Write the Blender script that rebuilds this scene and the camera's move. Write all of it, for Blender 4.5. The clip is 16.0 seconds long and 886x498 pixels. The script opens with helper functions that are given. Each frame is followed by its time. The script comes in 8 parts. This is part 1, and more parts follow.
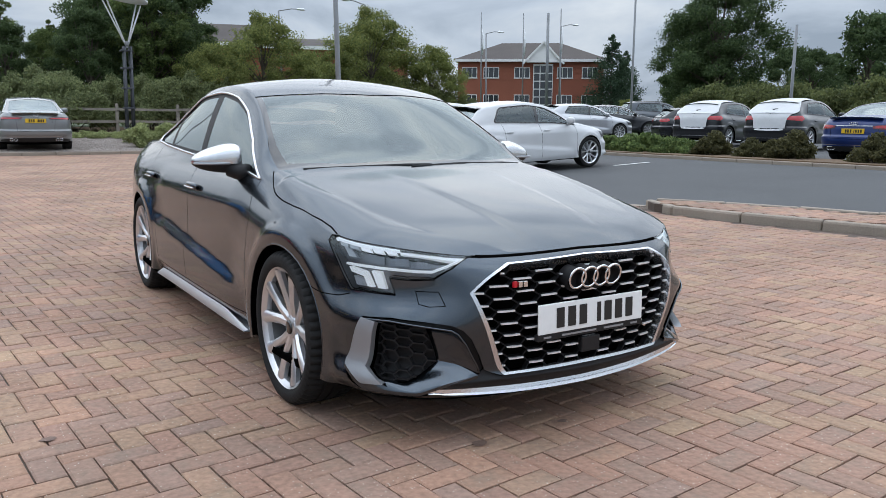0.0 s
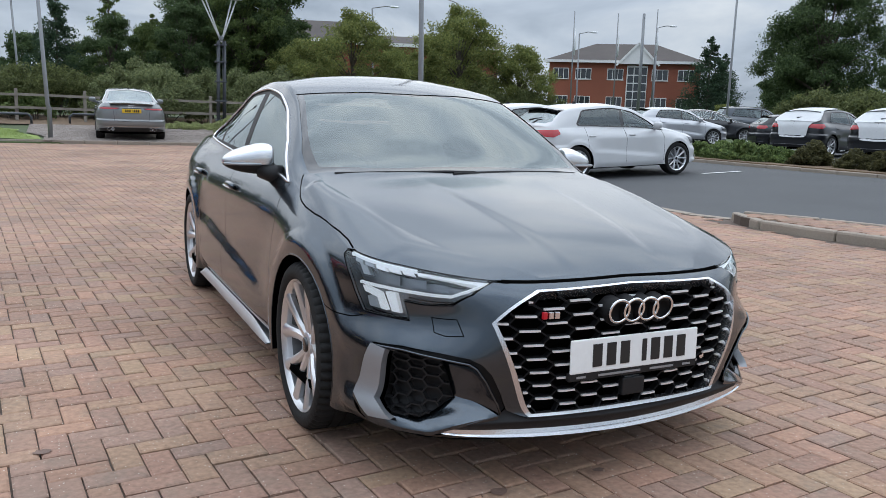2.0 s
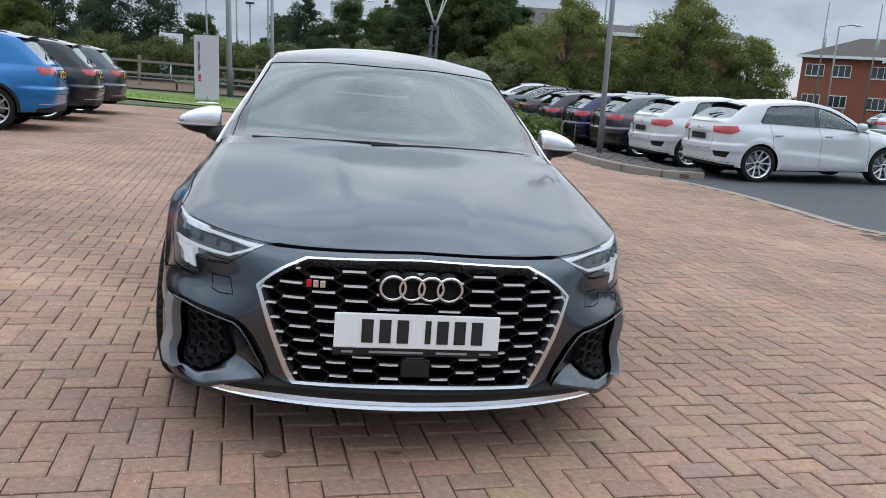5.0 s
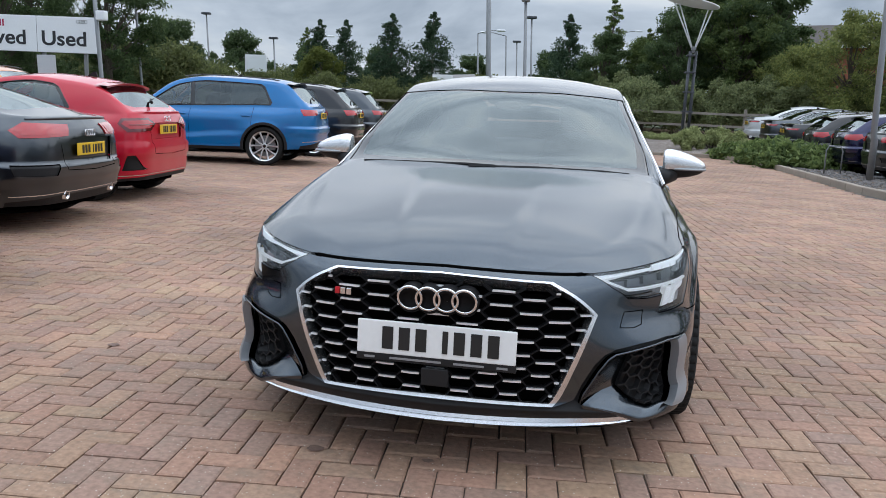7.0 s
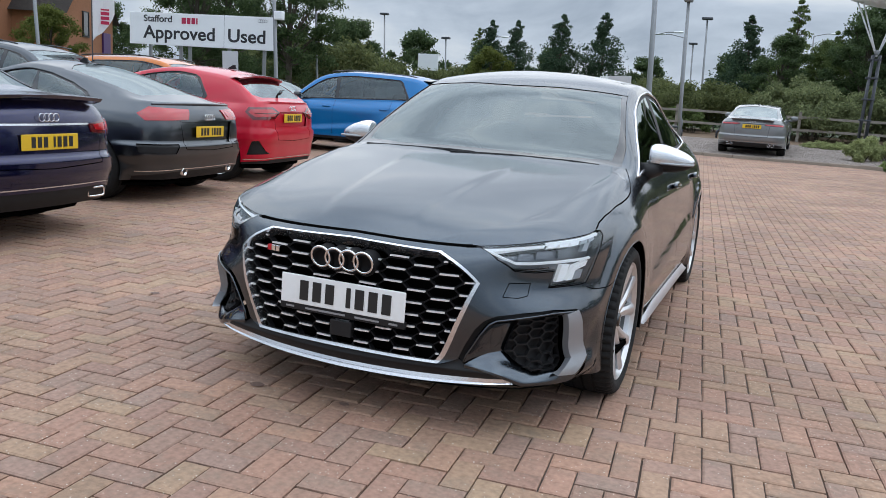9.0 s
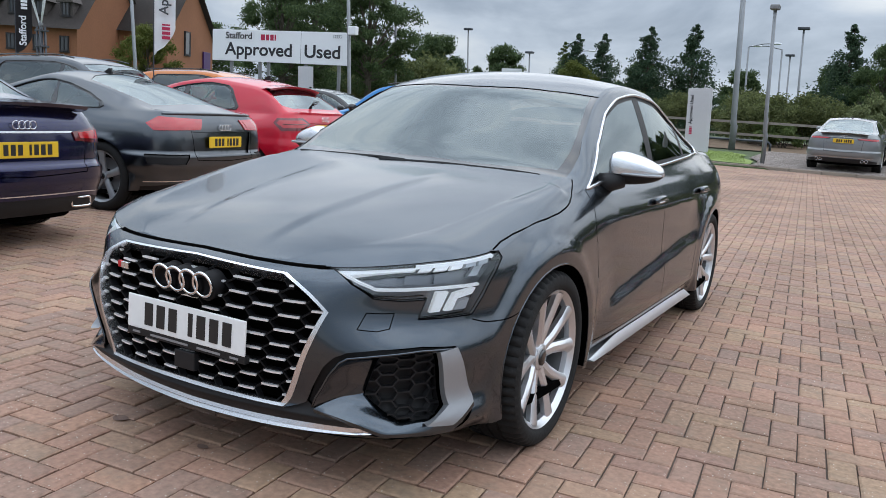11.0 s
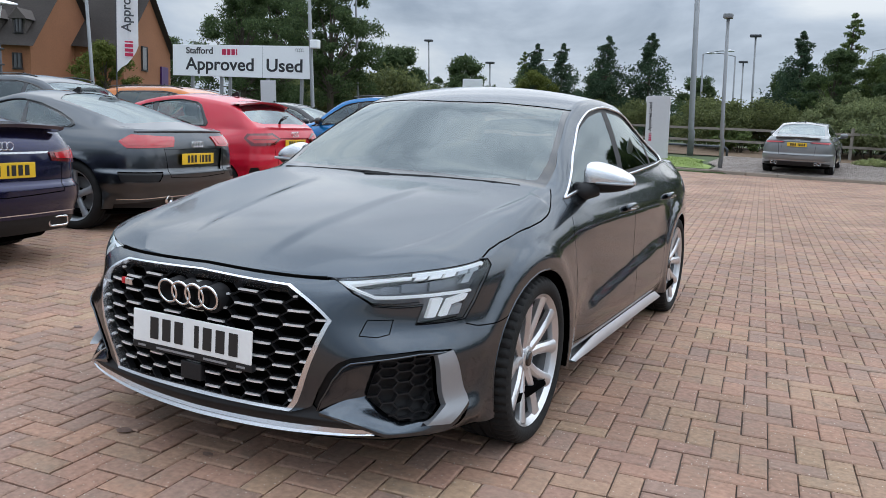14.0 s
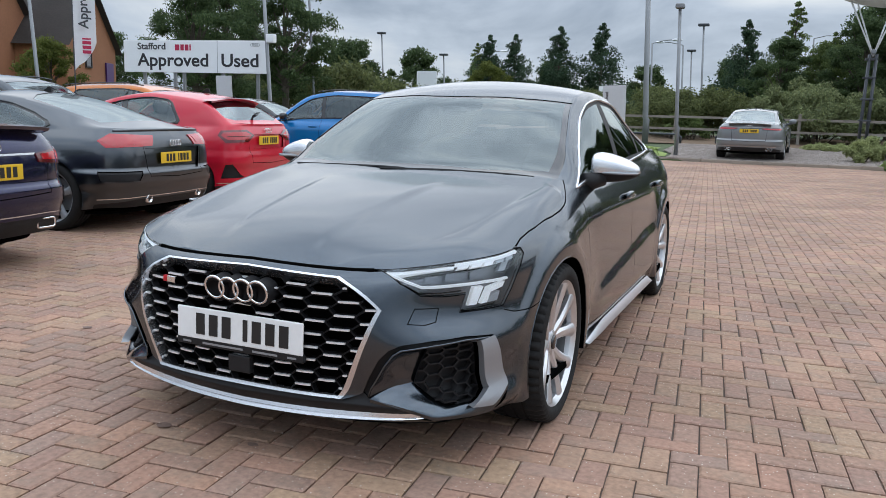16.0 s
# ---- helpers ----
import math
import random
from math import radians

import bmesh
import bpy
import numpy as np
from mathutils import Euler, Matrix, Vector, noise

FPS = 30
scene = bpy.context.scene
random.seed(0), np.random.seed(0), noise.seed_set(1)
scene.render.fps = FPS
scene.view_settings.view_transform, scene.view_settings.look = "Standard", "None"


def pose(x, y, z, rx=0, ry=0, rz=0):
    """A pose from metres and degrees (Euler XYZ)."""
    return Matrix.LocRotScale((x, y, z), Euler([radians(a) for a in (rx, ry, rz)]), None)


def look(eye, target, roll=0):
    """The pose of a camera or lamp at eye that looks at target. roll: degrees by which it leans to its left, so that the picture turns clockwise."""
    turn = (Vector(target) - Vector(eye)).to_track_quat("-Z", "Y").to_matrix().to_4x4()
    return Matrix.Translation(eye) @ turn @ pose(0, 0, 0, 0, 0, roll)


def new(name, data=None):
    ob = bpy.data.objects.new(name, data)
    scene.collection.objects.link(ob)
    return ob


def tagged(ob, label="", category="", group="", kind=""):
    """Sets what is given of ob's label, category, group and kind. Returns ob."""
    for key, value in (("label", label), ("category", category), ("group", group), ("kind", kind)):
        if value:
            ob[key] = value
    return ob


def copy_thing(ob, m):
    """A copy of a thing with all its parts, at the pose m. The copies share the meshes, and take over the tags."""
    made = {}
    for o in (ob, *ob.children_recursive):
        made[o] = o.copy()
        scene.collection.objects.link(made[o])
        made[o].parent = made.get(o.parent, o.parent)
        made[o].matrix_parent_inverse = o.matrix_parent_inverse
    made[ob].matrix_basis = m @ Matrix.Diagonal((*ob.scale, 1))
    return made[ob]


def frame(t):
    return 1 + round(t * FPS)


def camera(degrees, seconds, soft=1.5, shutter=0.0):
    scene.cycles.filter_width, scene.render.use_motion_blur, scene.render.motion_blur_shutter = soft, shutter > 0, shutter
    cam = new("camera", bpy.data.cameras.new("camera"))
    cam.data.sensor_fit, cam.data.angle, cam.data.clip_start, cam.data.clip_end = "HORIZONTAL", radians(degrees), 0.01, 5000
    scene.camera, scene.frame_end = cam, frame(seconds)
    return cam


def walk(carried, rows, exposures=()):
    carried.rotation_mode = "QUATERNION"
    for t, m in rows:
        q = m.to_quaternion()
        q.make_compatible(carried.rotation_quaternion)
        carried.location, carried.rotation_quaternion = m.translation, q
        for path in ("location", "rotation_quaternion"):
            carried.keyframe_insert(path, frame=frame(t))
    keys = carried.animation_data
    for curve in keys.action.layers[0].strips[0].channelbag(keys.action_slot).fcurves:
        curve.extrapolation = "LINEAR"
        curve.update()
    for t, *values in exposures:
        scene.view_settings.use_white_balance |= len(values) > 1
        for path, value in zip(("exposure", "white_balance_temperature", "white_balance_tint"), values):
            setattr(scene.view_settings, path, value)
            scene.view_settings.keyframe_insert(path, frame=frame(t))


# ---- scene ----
cam = camera(58.7, 16.0, 0.85)
PATH = [
    (0, (-2.019, -3.022, 1.177), (-0.962, -1.356, 0.851), 0.5),
    (0.5, (-2.005, -3.027, 1.172), (-0.991, -1.335, 0.844), 0.6),
    (1, (-1.964, -3.036, 1.175), (-0.984, -1.324, 0.844), 0.8),
    (1.5, (-1.845, -2.936, 1.172), (-0.91, -1.199, 0.839), 1.3),
    (2, (-1.68, -2.846, 1.201), (-0.81, -1.076, 0.868), 2.0),
    (2.5, (-1.414, -2.868, 1.189), (-0.648, -1.051, 0.854), 2.7),
    (3, (-1.234, -3.006, 1.186), (-0.585, -1.146, 0.842), 3.6),
    (3.5, (-1.114, -3.207, 1.192), (-0.571, -1.317, 0.829), 4.4),
    (4, (-0.887, -3.268, 1.205), (-0.415, -1.362, 0.825), 5.0),
    (4.2, (-0.763, -3.29, 1.205), (-0.313, -1.381, 0.817), 5.1),
    (6.3, (0.156, -3.083, 1.204), (0.088, -1.12, 0.824), 2.8),
    (6.5, (0.226, -3.13, 1.199), (0.071, -1.17, 0.829), 2.6),
    (7, (0.443, -3.282, 1.202), (0.093, -1.344, 0.851), 2.4),
    (7.5, (0.718, -3.236, 1.196), (0.215, -1.332, 0.851), 2.4),
    (8, (0.955, -3.25, 1.195), (0.341, -1.38, 0.84), 2.6),
    (8.5, (1.208, -3.348, 1.179), (0.513, -1.508, 0.811), 3.2),
    (9, (1.408, -3.329, 1.197), (0.65, -1.515, 0.825), 3.9),
    (9.2, (1.504, -3.267, 1.2), (0.722, -1.463, 0.832), 4.1),
    (11.3, (1.927, -2.485, 1.176), (0.938, -0.783, 0.823), 3.6),
    (11.5, (1.961, -2.428, 1.175), (0.961, -0.733, 0.819), 3.5),
    (12, (1.954, -2.368, 1.178), (0.951, -0.674, 0.828), 3.2),
    (12.5, (1.868, -2.417, 1.183), (0.89, -0.706, 0.845), 3.1),
    (13, (1.789, -2.529, 1.189), (0.852, -0.793, 0.86), 3.0),
    (13.5, (1.791, -2.639, 1.194), (0.886, -0.884, 0.873), 3.0),
    (14, (1.859, -2.757, 1.196), (0.968, -0.995, 0.878), 2.7),
    (14.5, (1.918, -2.878, 1.189), (1.041, -1.109, 0.87), 2.3),
    (15, (1.871, -2.895, 1.187), (1.018, -1.115, 0.866), 1.9),
    (15.5, (1.745, -2.936, 1.197), (0.929, -1.14, 0.871), 1.7),
    (16, (1.657, -2.985, 1.199), (0.871, -1.176, 0.866), 1.7),
]
walk(cam, [(t, look(eye, target, roll)) for t, eye, target, roll in PATH],
     exposures=[(0, 0.0), (1, 0.0), (2, -.05), (3, -.11), (4, -.09), (6.5, -.05), (9, 0.0), (16, 0.0)])

# ---- sky and light ----
SUN_UP, SUN_ROUND = radians(64), radians(25)
world = bpy.data.worlds.new("overcast_sky")
scene.world = world
world.use_nodes = True
wt = world.node_tree
wt.nodes.clear()


def wnode(kind, **inputs):
    n = wt.nodes.new(kind)
    for key, value in inputs.items():
        n.inputs[key].default_value = value
    return n


sky = wt.nodes.new("ShaderNodeTexSky")
sky.sky_type, sky.sun_disc, sky.sun_elevation, sky.sun_rotation = "NISHITA", False, SUN_UP, SUN_ROUND
way = wt.nodes.new("ShaderNodeTexCoord")
flat = wnode("ShaderNodeMapping")
flat.inputs["Scale"].default_value = (1.6, 1.6, 4.6)
wt.links.new(way.outputs["Generated"], flat.inputs["Vector"])
cloud = wnode("ShaderNodeTexNoise", Scale=2.1, Detail=7.0, Roughness=0.55)
cloud.inputs["Distortion"].default_value = 0.35
wt.links.new(flat.outputs["Vector"], cloud.inputs["Vector"])
tone = wt.nodes.new("ShaderNodeValToRGB")
tone.color_ramp.elements[0].position, tone.color_ramp.elements[0].color = 0.34, (0.365, 0.445, 0.56, 1)
tone.color_ramp.elements[1].position, tone.color_ramp.elements[1].color = 0.68, (0.89, 0.955, 1.02, 1)
mid = tone.color_ramp.elements.new(0.50)
mid.color = (0.605, 0.70, 0.83, 1)
wt.links.new(cloud.outputs["Fac"], tone.inputs["Fac"])
blue = wnode("ShaderNodeMix")
blue.data_type = "RGBA"
blue.inputs["Factor"].default_value = 0.93
thin = wt.nodes.new("ShaderNodeMix")
thin.data_type, thin.blend_type = "RGBA", "MULTIPLY"
thin.inputs["Factor"].default_value = 1.0
thin.inputs["B"].default_value = (0.1, 0.1, 0.1, 1)
wt.links.new(sky.outputs["Color"], thin.inputs["A"])
wt.links.new(thin.outputs["Result"], blue.inputs["A"])
wt.links.new(tone.outputs["Color"], blue.inputs["B"])
# an overcast sky is brightest overhead
split = wt.nodes.new("ShaderNodeSeparateXYZ")
wt.links.new(way.outputs["Generated"], split.inputs[0])
rise = wnode("ShaderNodeMapRange")
rise.inputs["From Min"].default_value, rise.inputs["From Max"].default_value = 0.12, 0.85
rise.inputs["To Min"].default_value, rise.inputs["To Max"].default_value = 0.86, 2.5
wt.links.new(split.outputs["Z"], rise.inputs["Value"])
back = wnode("ShaderNodeBackground")
wt.links.new(rise.outputs["Result"], back.inputs["Strength"])
wt.links.new(blue.outputs["Result"], back.inputs["Color"])
wout = wt.nodes.new("ShaderNodeOutputWorld")
wt.links.new(back.outputs["Background"], wout.inputs["Surface"])

sun = new("sun", bpy.data.lights.new("sun", "SUN"))
sun.data.energy, sun.data.angle, sun.data.color = 1.15, radians(130), (1.0, 0.988, 0.975)
sun.matrix_world = look((20 * math.sin(SUN_ROUND) * math.cos(SUN_UP), 20 * math.cos(SUN_ROUND) * math.cos(SUN_UP), 20 * math.sin(SUN_UP)), (0, 0, 0))


# ---- materials ----
def material(name, color, rough=0.5, metal=0.0, vary=0.12, scale=6.0, fine=60.0, bump=0.0, coat=0.0, random=0.0, island=False, spec=0.5, hues=()):
    """A surface with patches at two scales, fine relief and, where pieces differ, a tint for each piece."""
    m = bpy.data.materials.new(name)
    m.use_nodes = True
    t, n = m.node_tree, m.node_tree.nodes
    b = n["Principled BSDF"]
    b.inputs["Roughness"].default_value = rough
    b.inputs["Metallic"].default_value = metal
    b.inputs["Coat Weight"].default_value = coat
    b.inputs["Coat Roughness"].default_value = 0.03
    b.inputs["Specular IOR Level"].default_value = spec
    c = n.new("ShaderNodeTexCoord")
    big = n.new("ShaderNodeTexNoise")
    big.inputs["Scale"].default_value, big.inputs["Detail"].default_value = scale, 4.0
    small = n.new("ShaderNodeTexNoise")
    small.inputs["Scale"].default_value, small.inputs["Detail"].default_value = fine, 3.0
    for tex in (big, small):
        t.links.new(c.outputs["Object"], tex.inputs["Vector"])
    base = n.new("ShaderNodeRGB")
    base.outputs[0].default_value = (*color, 1)
    tint = base.outputs[0]
    if hues:
        pick = n.new("ShaderNodeValToRGB")
        pick.color_ramp.interpolation = "LINEAR"
        e = pick.color_ramp.elements
        e[0].position, e[0].color = 0.0, (*hues[0], 1)
        e[1].position, e[1].color = 1.0, (*hues[-1], 1)
        for i, hue in enumerate(hues[1:-1]):
            e.new((i + 1) / (len(hues) - 1)).color = (*hue, 1)
        src = n.new("ShaderNodeNewGeometry" if island else "ShaderNodeObjectInfo")
        t.links.new(src.outputs["Random Per Island" if island else "Random"], pick.inputs["Fac"])
        tint = pick.outputs["Color"]
    add = n.new("ShaderNodeMath")
    add.operation = "ADD"
    t.links.new(big.outputs["Fac"], add.inputs[0])
    t.links.new(small.outputs["Fac"], add.inputs[1])
    span = n.new("ShaderNodeMapRange")
    span.inputs["From Min"].default_value, span.inputs["From Max"].default_value = 0.6, 1.4
    span.inputs["To Min"].default_value, span.inputs["To Max"].default_value = 1 - vary, 1 + vary
    t.links.new(add.outputs[0], span.inputs["Value"])
    mix = n.new("ShaderNodeVectorMath")
    mix.operation = "SCALE"
    t.links.new(tint, mix.inputs[0])
    t.links.new(span.outputs["Result"], mix.inputs["Scale"])
    t.links.new(mix.outputs["Vector"], b.inputs["Base Color"])
    if bump:
        r = n.new("ShaderNodeBump")
        r.inputs["Strength"].default_value, r.inputs["Distance"].default_value = min(1.0, bump), 0.004
        t.links.new(add.outputs[0], r.inputs["Height"])
        t.links.new(r.outputs["Normal"], b.inputs["Normal"])
    return m


def paint(name, color, metal=0.35, rough=0.38):
    """Car lacquer: a metal-flake base under a clear coat, with very slight dust."""
    m = material(name, color, rough, metal, 0.05, 3.0, 900.0, 0.0, 1.0, spec=0.15)
    m.node_tree.nodes["Principled BSDF"].inputs["Coat Roughness"].default_value = 0.085
    m.node_tree.nodes["Principled BSDF"].inputs["Specular Tint"].default_value = (0.6, 0.6, 0.6, 1) if metal > .9 else (1, 1, 1, 1)
    return m


def glazing(name, tint, clear, ior):
    """A pane: tinted see-through, mirroring more at a slant."""
    m = bpy.data.materials.new(name)
    m.use_nodes = True
    n, t = m.node_tree.nodes, m.node_tree
    n.remove(n["Principled BSDF"])
    see = n.new("ShaderNodeBsdfTransparent")
    see.inputs["Color"].default_value = (*[clear * k for k in tint], 1)
    shine = n.new("ShaderNodeBsdfGlossy")
    shine.inputs["Roughness"].default_value = 0.01
    shine.inputs["Color"].default_value = (0.88, 0.97, 0.98, 1)
    fres = n.new("ShaderNodeFresnel")
    fres.inputs["IOR"].default_value = ior
    mix = n.new("ShaderNodeMixShader")
    t.links.new(fres.outputs["Fac"], mix.inputs["Fac"])
    t.links.new(see.outputs[0], mix.inputs[1])
    t.links.new(shine.outputs[0], mix.inputs[2])
    t.links.new(mix.outputs[0], n["Material Output"].inputs["Surface"])
    return m


def glow(name, color, strength):
    m = bpy.data.materials.new(name)
    m.use_nodes = True
    b = m.node_tree.nodes["Principled BSDF"]
    b.inputs["Base Color"].default_value = (*color, 1)
    b.inputs["Emission Color"].default_value = (*color, 1)
    b.inputs["Emission Strength"].default_value = strength
    return m


GREY_PAINT = paint("dark_grey_metallic_lacquer", (0.056, 0.071, 0.087), 1.0, 0.25)
COUPE_PAINT = paint("dark_grey_lacquer", (0.062, 0.070, 0.080), 1.0, 0.28)
NAVY_PAINT = paint("navy_lacquer", (0.008, 0.010, 0.050), 0.8, 0.25)
RED_PAINT = paint("red_lacquer", (0.50, 0.006, 0.026), 0.1)
BLUE_PAINT = paint("bright_blue_lacquer", (0.0, 0.135, 0.37), 0.3)
WHITE_PAINT = paint("white_lacquer", (0.56, 0.57, 0.58), 0.0, 0.45)
BLACK_PAINT = paint("black_lacquer", (0.012, 0.013, 0.016), 0.2)
PALE_GREY_PAINT = paint("pale_grey_lacquer", (0.19, 0.20, 0.205), 0.35)
ORANGE_PAINT = paint("orange_lacquer", (0.55, 0.16, 0.02), 0.2)
SILVER_PAINT = paint("silver_lacquer", (0.45, 0.46, 0.48), 0.7)
MAROON_PAINT = paint("maroon_lacquer", (0.14, 0.01, 0.015), 0.2)
GLASS = glazing("windscreen_glass", (0.70, 0.82, 0.80), 0.36, 2.15)
DARK_GLASS = glazing("tinted_glass", (0.60, 0.66, 0.66), 0.55, 1.9)
REAR_GLASS = glazing("rear_screen_glass", (0.6, 0.7, 0.7), 0.45, 3.2)
SIDE_GLASS = glazing("side_window_glass", (0.88, 0.94, 0.93), 0.95, 2.1)
LENS = glazing("lamp_lens", (0.9, 0.92, 0.95), 0.95, 1.5)
CHROME = material("chrome", (0.8, 0.81, 0.82), 0.12, 1.0, 0.04)
SATIN = material("satin_aluminium", (0.74, 0.75, 0.77), 0.24, 0.95, 0.06, 4, 300)
SKIRT_SILVER = material("silver_skirt_paint", (0.60, 0.61, 0.63), 0.38, 0.2, 0.05, 4, 300)
DARK_SATIN = material("satin_grey_trim", (0.31, 0.325, 0.345), 0.42, 0.5, 0.06, 4, 300)
RIM = material("machined_rim", (0.68, 0.69, 0.71), 0.28, 0.85, 0.06)
# silver barrel darkened in its colour for the shade deep in the wheel
BARREL = material("rim_barrel", (0.16, 0.165, 0.17), 0.5, 0.5, 0.12)
DASH = material("bright_dash", (0.85, 0.86, 0.88), 0.42, 0.6, 0.03)
TYRE = material("tyre_rubber", (0.014, 0.014, 0.014), 0.8, 0.0, 0.3, 12, 120, 0.3, spec=0.25)
PLASTIC = material("black_plastic", (0.012, 0.012, 0.013), 0.55, 0.0, 0.2, 10, 400, 0.15, spec=0.3)
GLOSS_BLACK = material("gloss_black_trim", (0.006, 0.006, 0.007), 0.12, 0.0, 0.1, coat=0.6)
# near-black without gloss: puts the shade of gaps and hollows into the colour
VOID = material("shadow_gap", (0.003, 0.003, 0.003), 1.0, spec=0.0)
WEB_BLACK = material("grille_web_plastic", (0.007, 0.007, 0.008), 0.6, 0.0, 0.2, 10, 400, 0.1, spec=0.2)
CABIN = material("cabin_trim", (0.018, 0.018, 0.02), 0.7, 0.0, 0.2, 12, 200, 0.2, spec=0.2)
LAMP_BLACK = material("lamp_housing", (0.17, 0.178, 0.19), 0.25, 0.5, 0.1)
LAMP_WHITE = material("daylight_strip", (0.50, 0.53, 0.56), 0.25, 0.0, 0.03)
LAMP_LIT = glow("lit_daylight_strip", (0.66, 0.69, 0.72), 0.50)
TAIL_RED = material("tail_lamp_red", (0.42, 0.007, 0.014), 0.15, 0.0, 0.1, coat=1.0)
TAIL_DARK = material("smoked_tail_lamp", (0.12, 0.005, 0.01), 0.12, 0.0, 0.1, coat=1.0)
PLATE_WHITE = material("white_plate", (0.78, 0.79, 0.78), 0.4, 0, 0.04)
PLATE_YELLOW = material("yellow_plate", (0.72, 0.46, 0.02), 0.4, 0, 0.04)
INK = material("plate_ink", (0.012, 0.012, 0.012), 0.5)
BADGE_RED = material("badge_red", (0.5, 0.01, 0.02), 0.3)
WRAP = material("white_transit_wrap", (0.60, 0.61, 0.62), 0.6, 0, 0.06, 2, 12, 0.6)
BRICKS = [(0.330, 0.193, 0.133), (0.352, 0.235, 0.150), (0.308, 0.181, 0.126), (0.300, 0.195, 0.150), (0.345, 0.197, 0.138), (0.292, 0.176, 0.132), (0.375, 0.216, 0.146), (0.340, 0.220, 0.148), (0.318, 0.190, 0.132), (0.282, 0.184, 0.142)]


def paving(name, island):
    """Block paving: each block has its own tint, with pale grit, dark stains metres wide and worn faces."""
    m = material(name, BRICKS[0], 0.85, 0, 0.38, 1.3, 42, 0.8, island=island, hues=BRICKS)
    n, t = m.node_tree.nodes, m.node_tree
    b = n["Principled BSDF"]
    src = b.inputs["Base Color"].links[0].from_socket
    c = n.new("ShaderNodeNewGeometry")
    grit = n.new("ShaderNodeTexVoronoi")
    grit.inputs["Scale"].default_value = 85
    t.links.new(c.outputs["Position"], grit.inputs["Vector"])
    dot = n.new("ShaderNodeMapRange")
    dot.inputs["From Min"].default_value, dot.inputs["From Max"].default_value = 0.12, 0.26
    dot.inputs["To Min"].default_value, dot.inputs["To Max"].default_value = 0.95, 0.0
    t.links.new(grit.outputs["Distance"], dot.inputs["Value"])
    rare = n.new("ShaderNodeMath")
    rare.operation = "GREATER_THAN"
    rare.inputs[1].default_value = 0.87
    sep = n.new("ShaderNodeSeparateColor")
    t.links.new(grit.outputs["Color"], sep.inputs[0])
    t.links.new(sep.outputs[0], rare.inputs[0])
    both = n.new("ShaderNodeMath")
    both.operation = "MULTIPLY"
    t.links.new(dot.outputs["Result"], both.inputs[0])
    t.links.new(rare.outputs[0], both.inputs[1])
    one = n.new("ShaderNodeMix")
    one.data_type = "RGBA"
    one.inputs["B"].default_value = (0.66, 0.60, 0.52, 1)
    t.links.new(both.outputs[0], one.inputs["Factor"])
    t.links.new(src, one.inputs["A"])
    stain = n.new("ShaderNodeTexNoise")
    stain.inputs["Scale"].default_value, stain.inputs["Detail"].default_value = 0.45, 5.0
    t.links.new(c.outputs["Position"], stain.inputs["Vector"])
    dark = n.new("ShaderNodeMapRange")
    dark.inputs["From Min"].default_value, dark.inputs["From Max"].default_value = 0.35, 0.7
    dark.inputs["To Min"].default_value, dark.inputs["To Max"].default_value = 0.8, 1.1
    t.links.new(stain.outputs["Fac"], dark.inputs["Value"])
    moss = n.new("ShaderNodeTexNoise")
    moss.inputs["Scale"].default_value, moss.inputs["Detail"].default_value = 5.5, 8.0
    moss.inputs["Roughness"].default_value = 0.75
    t.links.new(c.outputs["Position"], moss.inputs["Vector"])
    much = n.new("ShaderNodeMapRange")
    much.inputs["From Min"].default_value, much.inputs["From Max"].default_value = 0.50, 0.70
    much.inputs["To Min"].default_value, much.inputs["To Max"].default_value = 0.0, 0.55
    t.links.new(moss.outputs["Fac"], much.inputs["Value"])
    dull = n.new("ShaderNodeMix")
    dull.data_type = "RGBA"
    dull.inputs["B"].default_value = (0.20, 0.165, 0.125, 1)
    t.links.new(much.outputs["Result"], dull.inputs["Factor"])
    t.links.new(one.outputs["Result"], dull.inputs["A"])
    last = n.new("ShaderNodeVectorMath")
    last.operation = "SCALE"
    t.links.new(dull.outputs["Result"], last.inputs[0])
    t.links.new(dark.outputs["Result"], last.inputs["Scale"])
    t.links.new(last.outputs["Vector"], b.inputs["Base Color"])
    return m


BLOCK = paving("clay_block_single", False)
BLOCK_FIELD = paving("clay_block_field", True)
SAND = material("jointing_sand", (0.10, 0.075, 0.06), 0.95, 0, 0.3, 4, 80, 0.4)
ASPHALT = material("asphalt", (0.065, 0.067, 0.07), 0.85, 0, 0.18, 0.6, 160, 0.5)
KERB = material("concrete_kerb", (0.28, 0.235, 0.19), 0.85, 0, 0.2, 2, 60, 0.5)
GRASS = material("mown_grass", (0.19, 0.255, 0.06), 0.9, 0, 0.3, 2, 60, 0.6)
GRASS_DARK = material("rough_grass", (0.06, 0.085, 0.03), 0.9, 0, 0.3, 0.5, 20, 0.6)
SOIL = material("bare_soil", (0.13, 0.085, 0.05), 0.95, 0, 0.3, 1.5, 30, 0.7)
SETTS = material("grey_setts", (0.20, 0.185, 0.17), 0.85, 0, 0.25, 1, 30, 0.5, island=True, hues=[(0.25, 0.21, 0.185), (0.34, 0.29, 0.26), (0.30, 0.255, 0.225), (0.38, 0.335, 0.30)])
SLATE = material("slate_chips", (0.10, 0.105, 0.115), 0.6, 0, 0.3, 3, 40, 0.5, island=True, hues=[(0.055, 0.050, 0.050), (0.105, 0.095, 0.092), (0.150, 0.138, 0.132)])
LINE_WHITE = material("road_line", (0.6, 0.6, 0.58), 0.8, 0, 0.2, 3, 60)
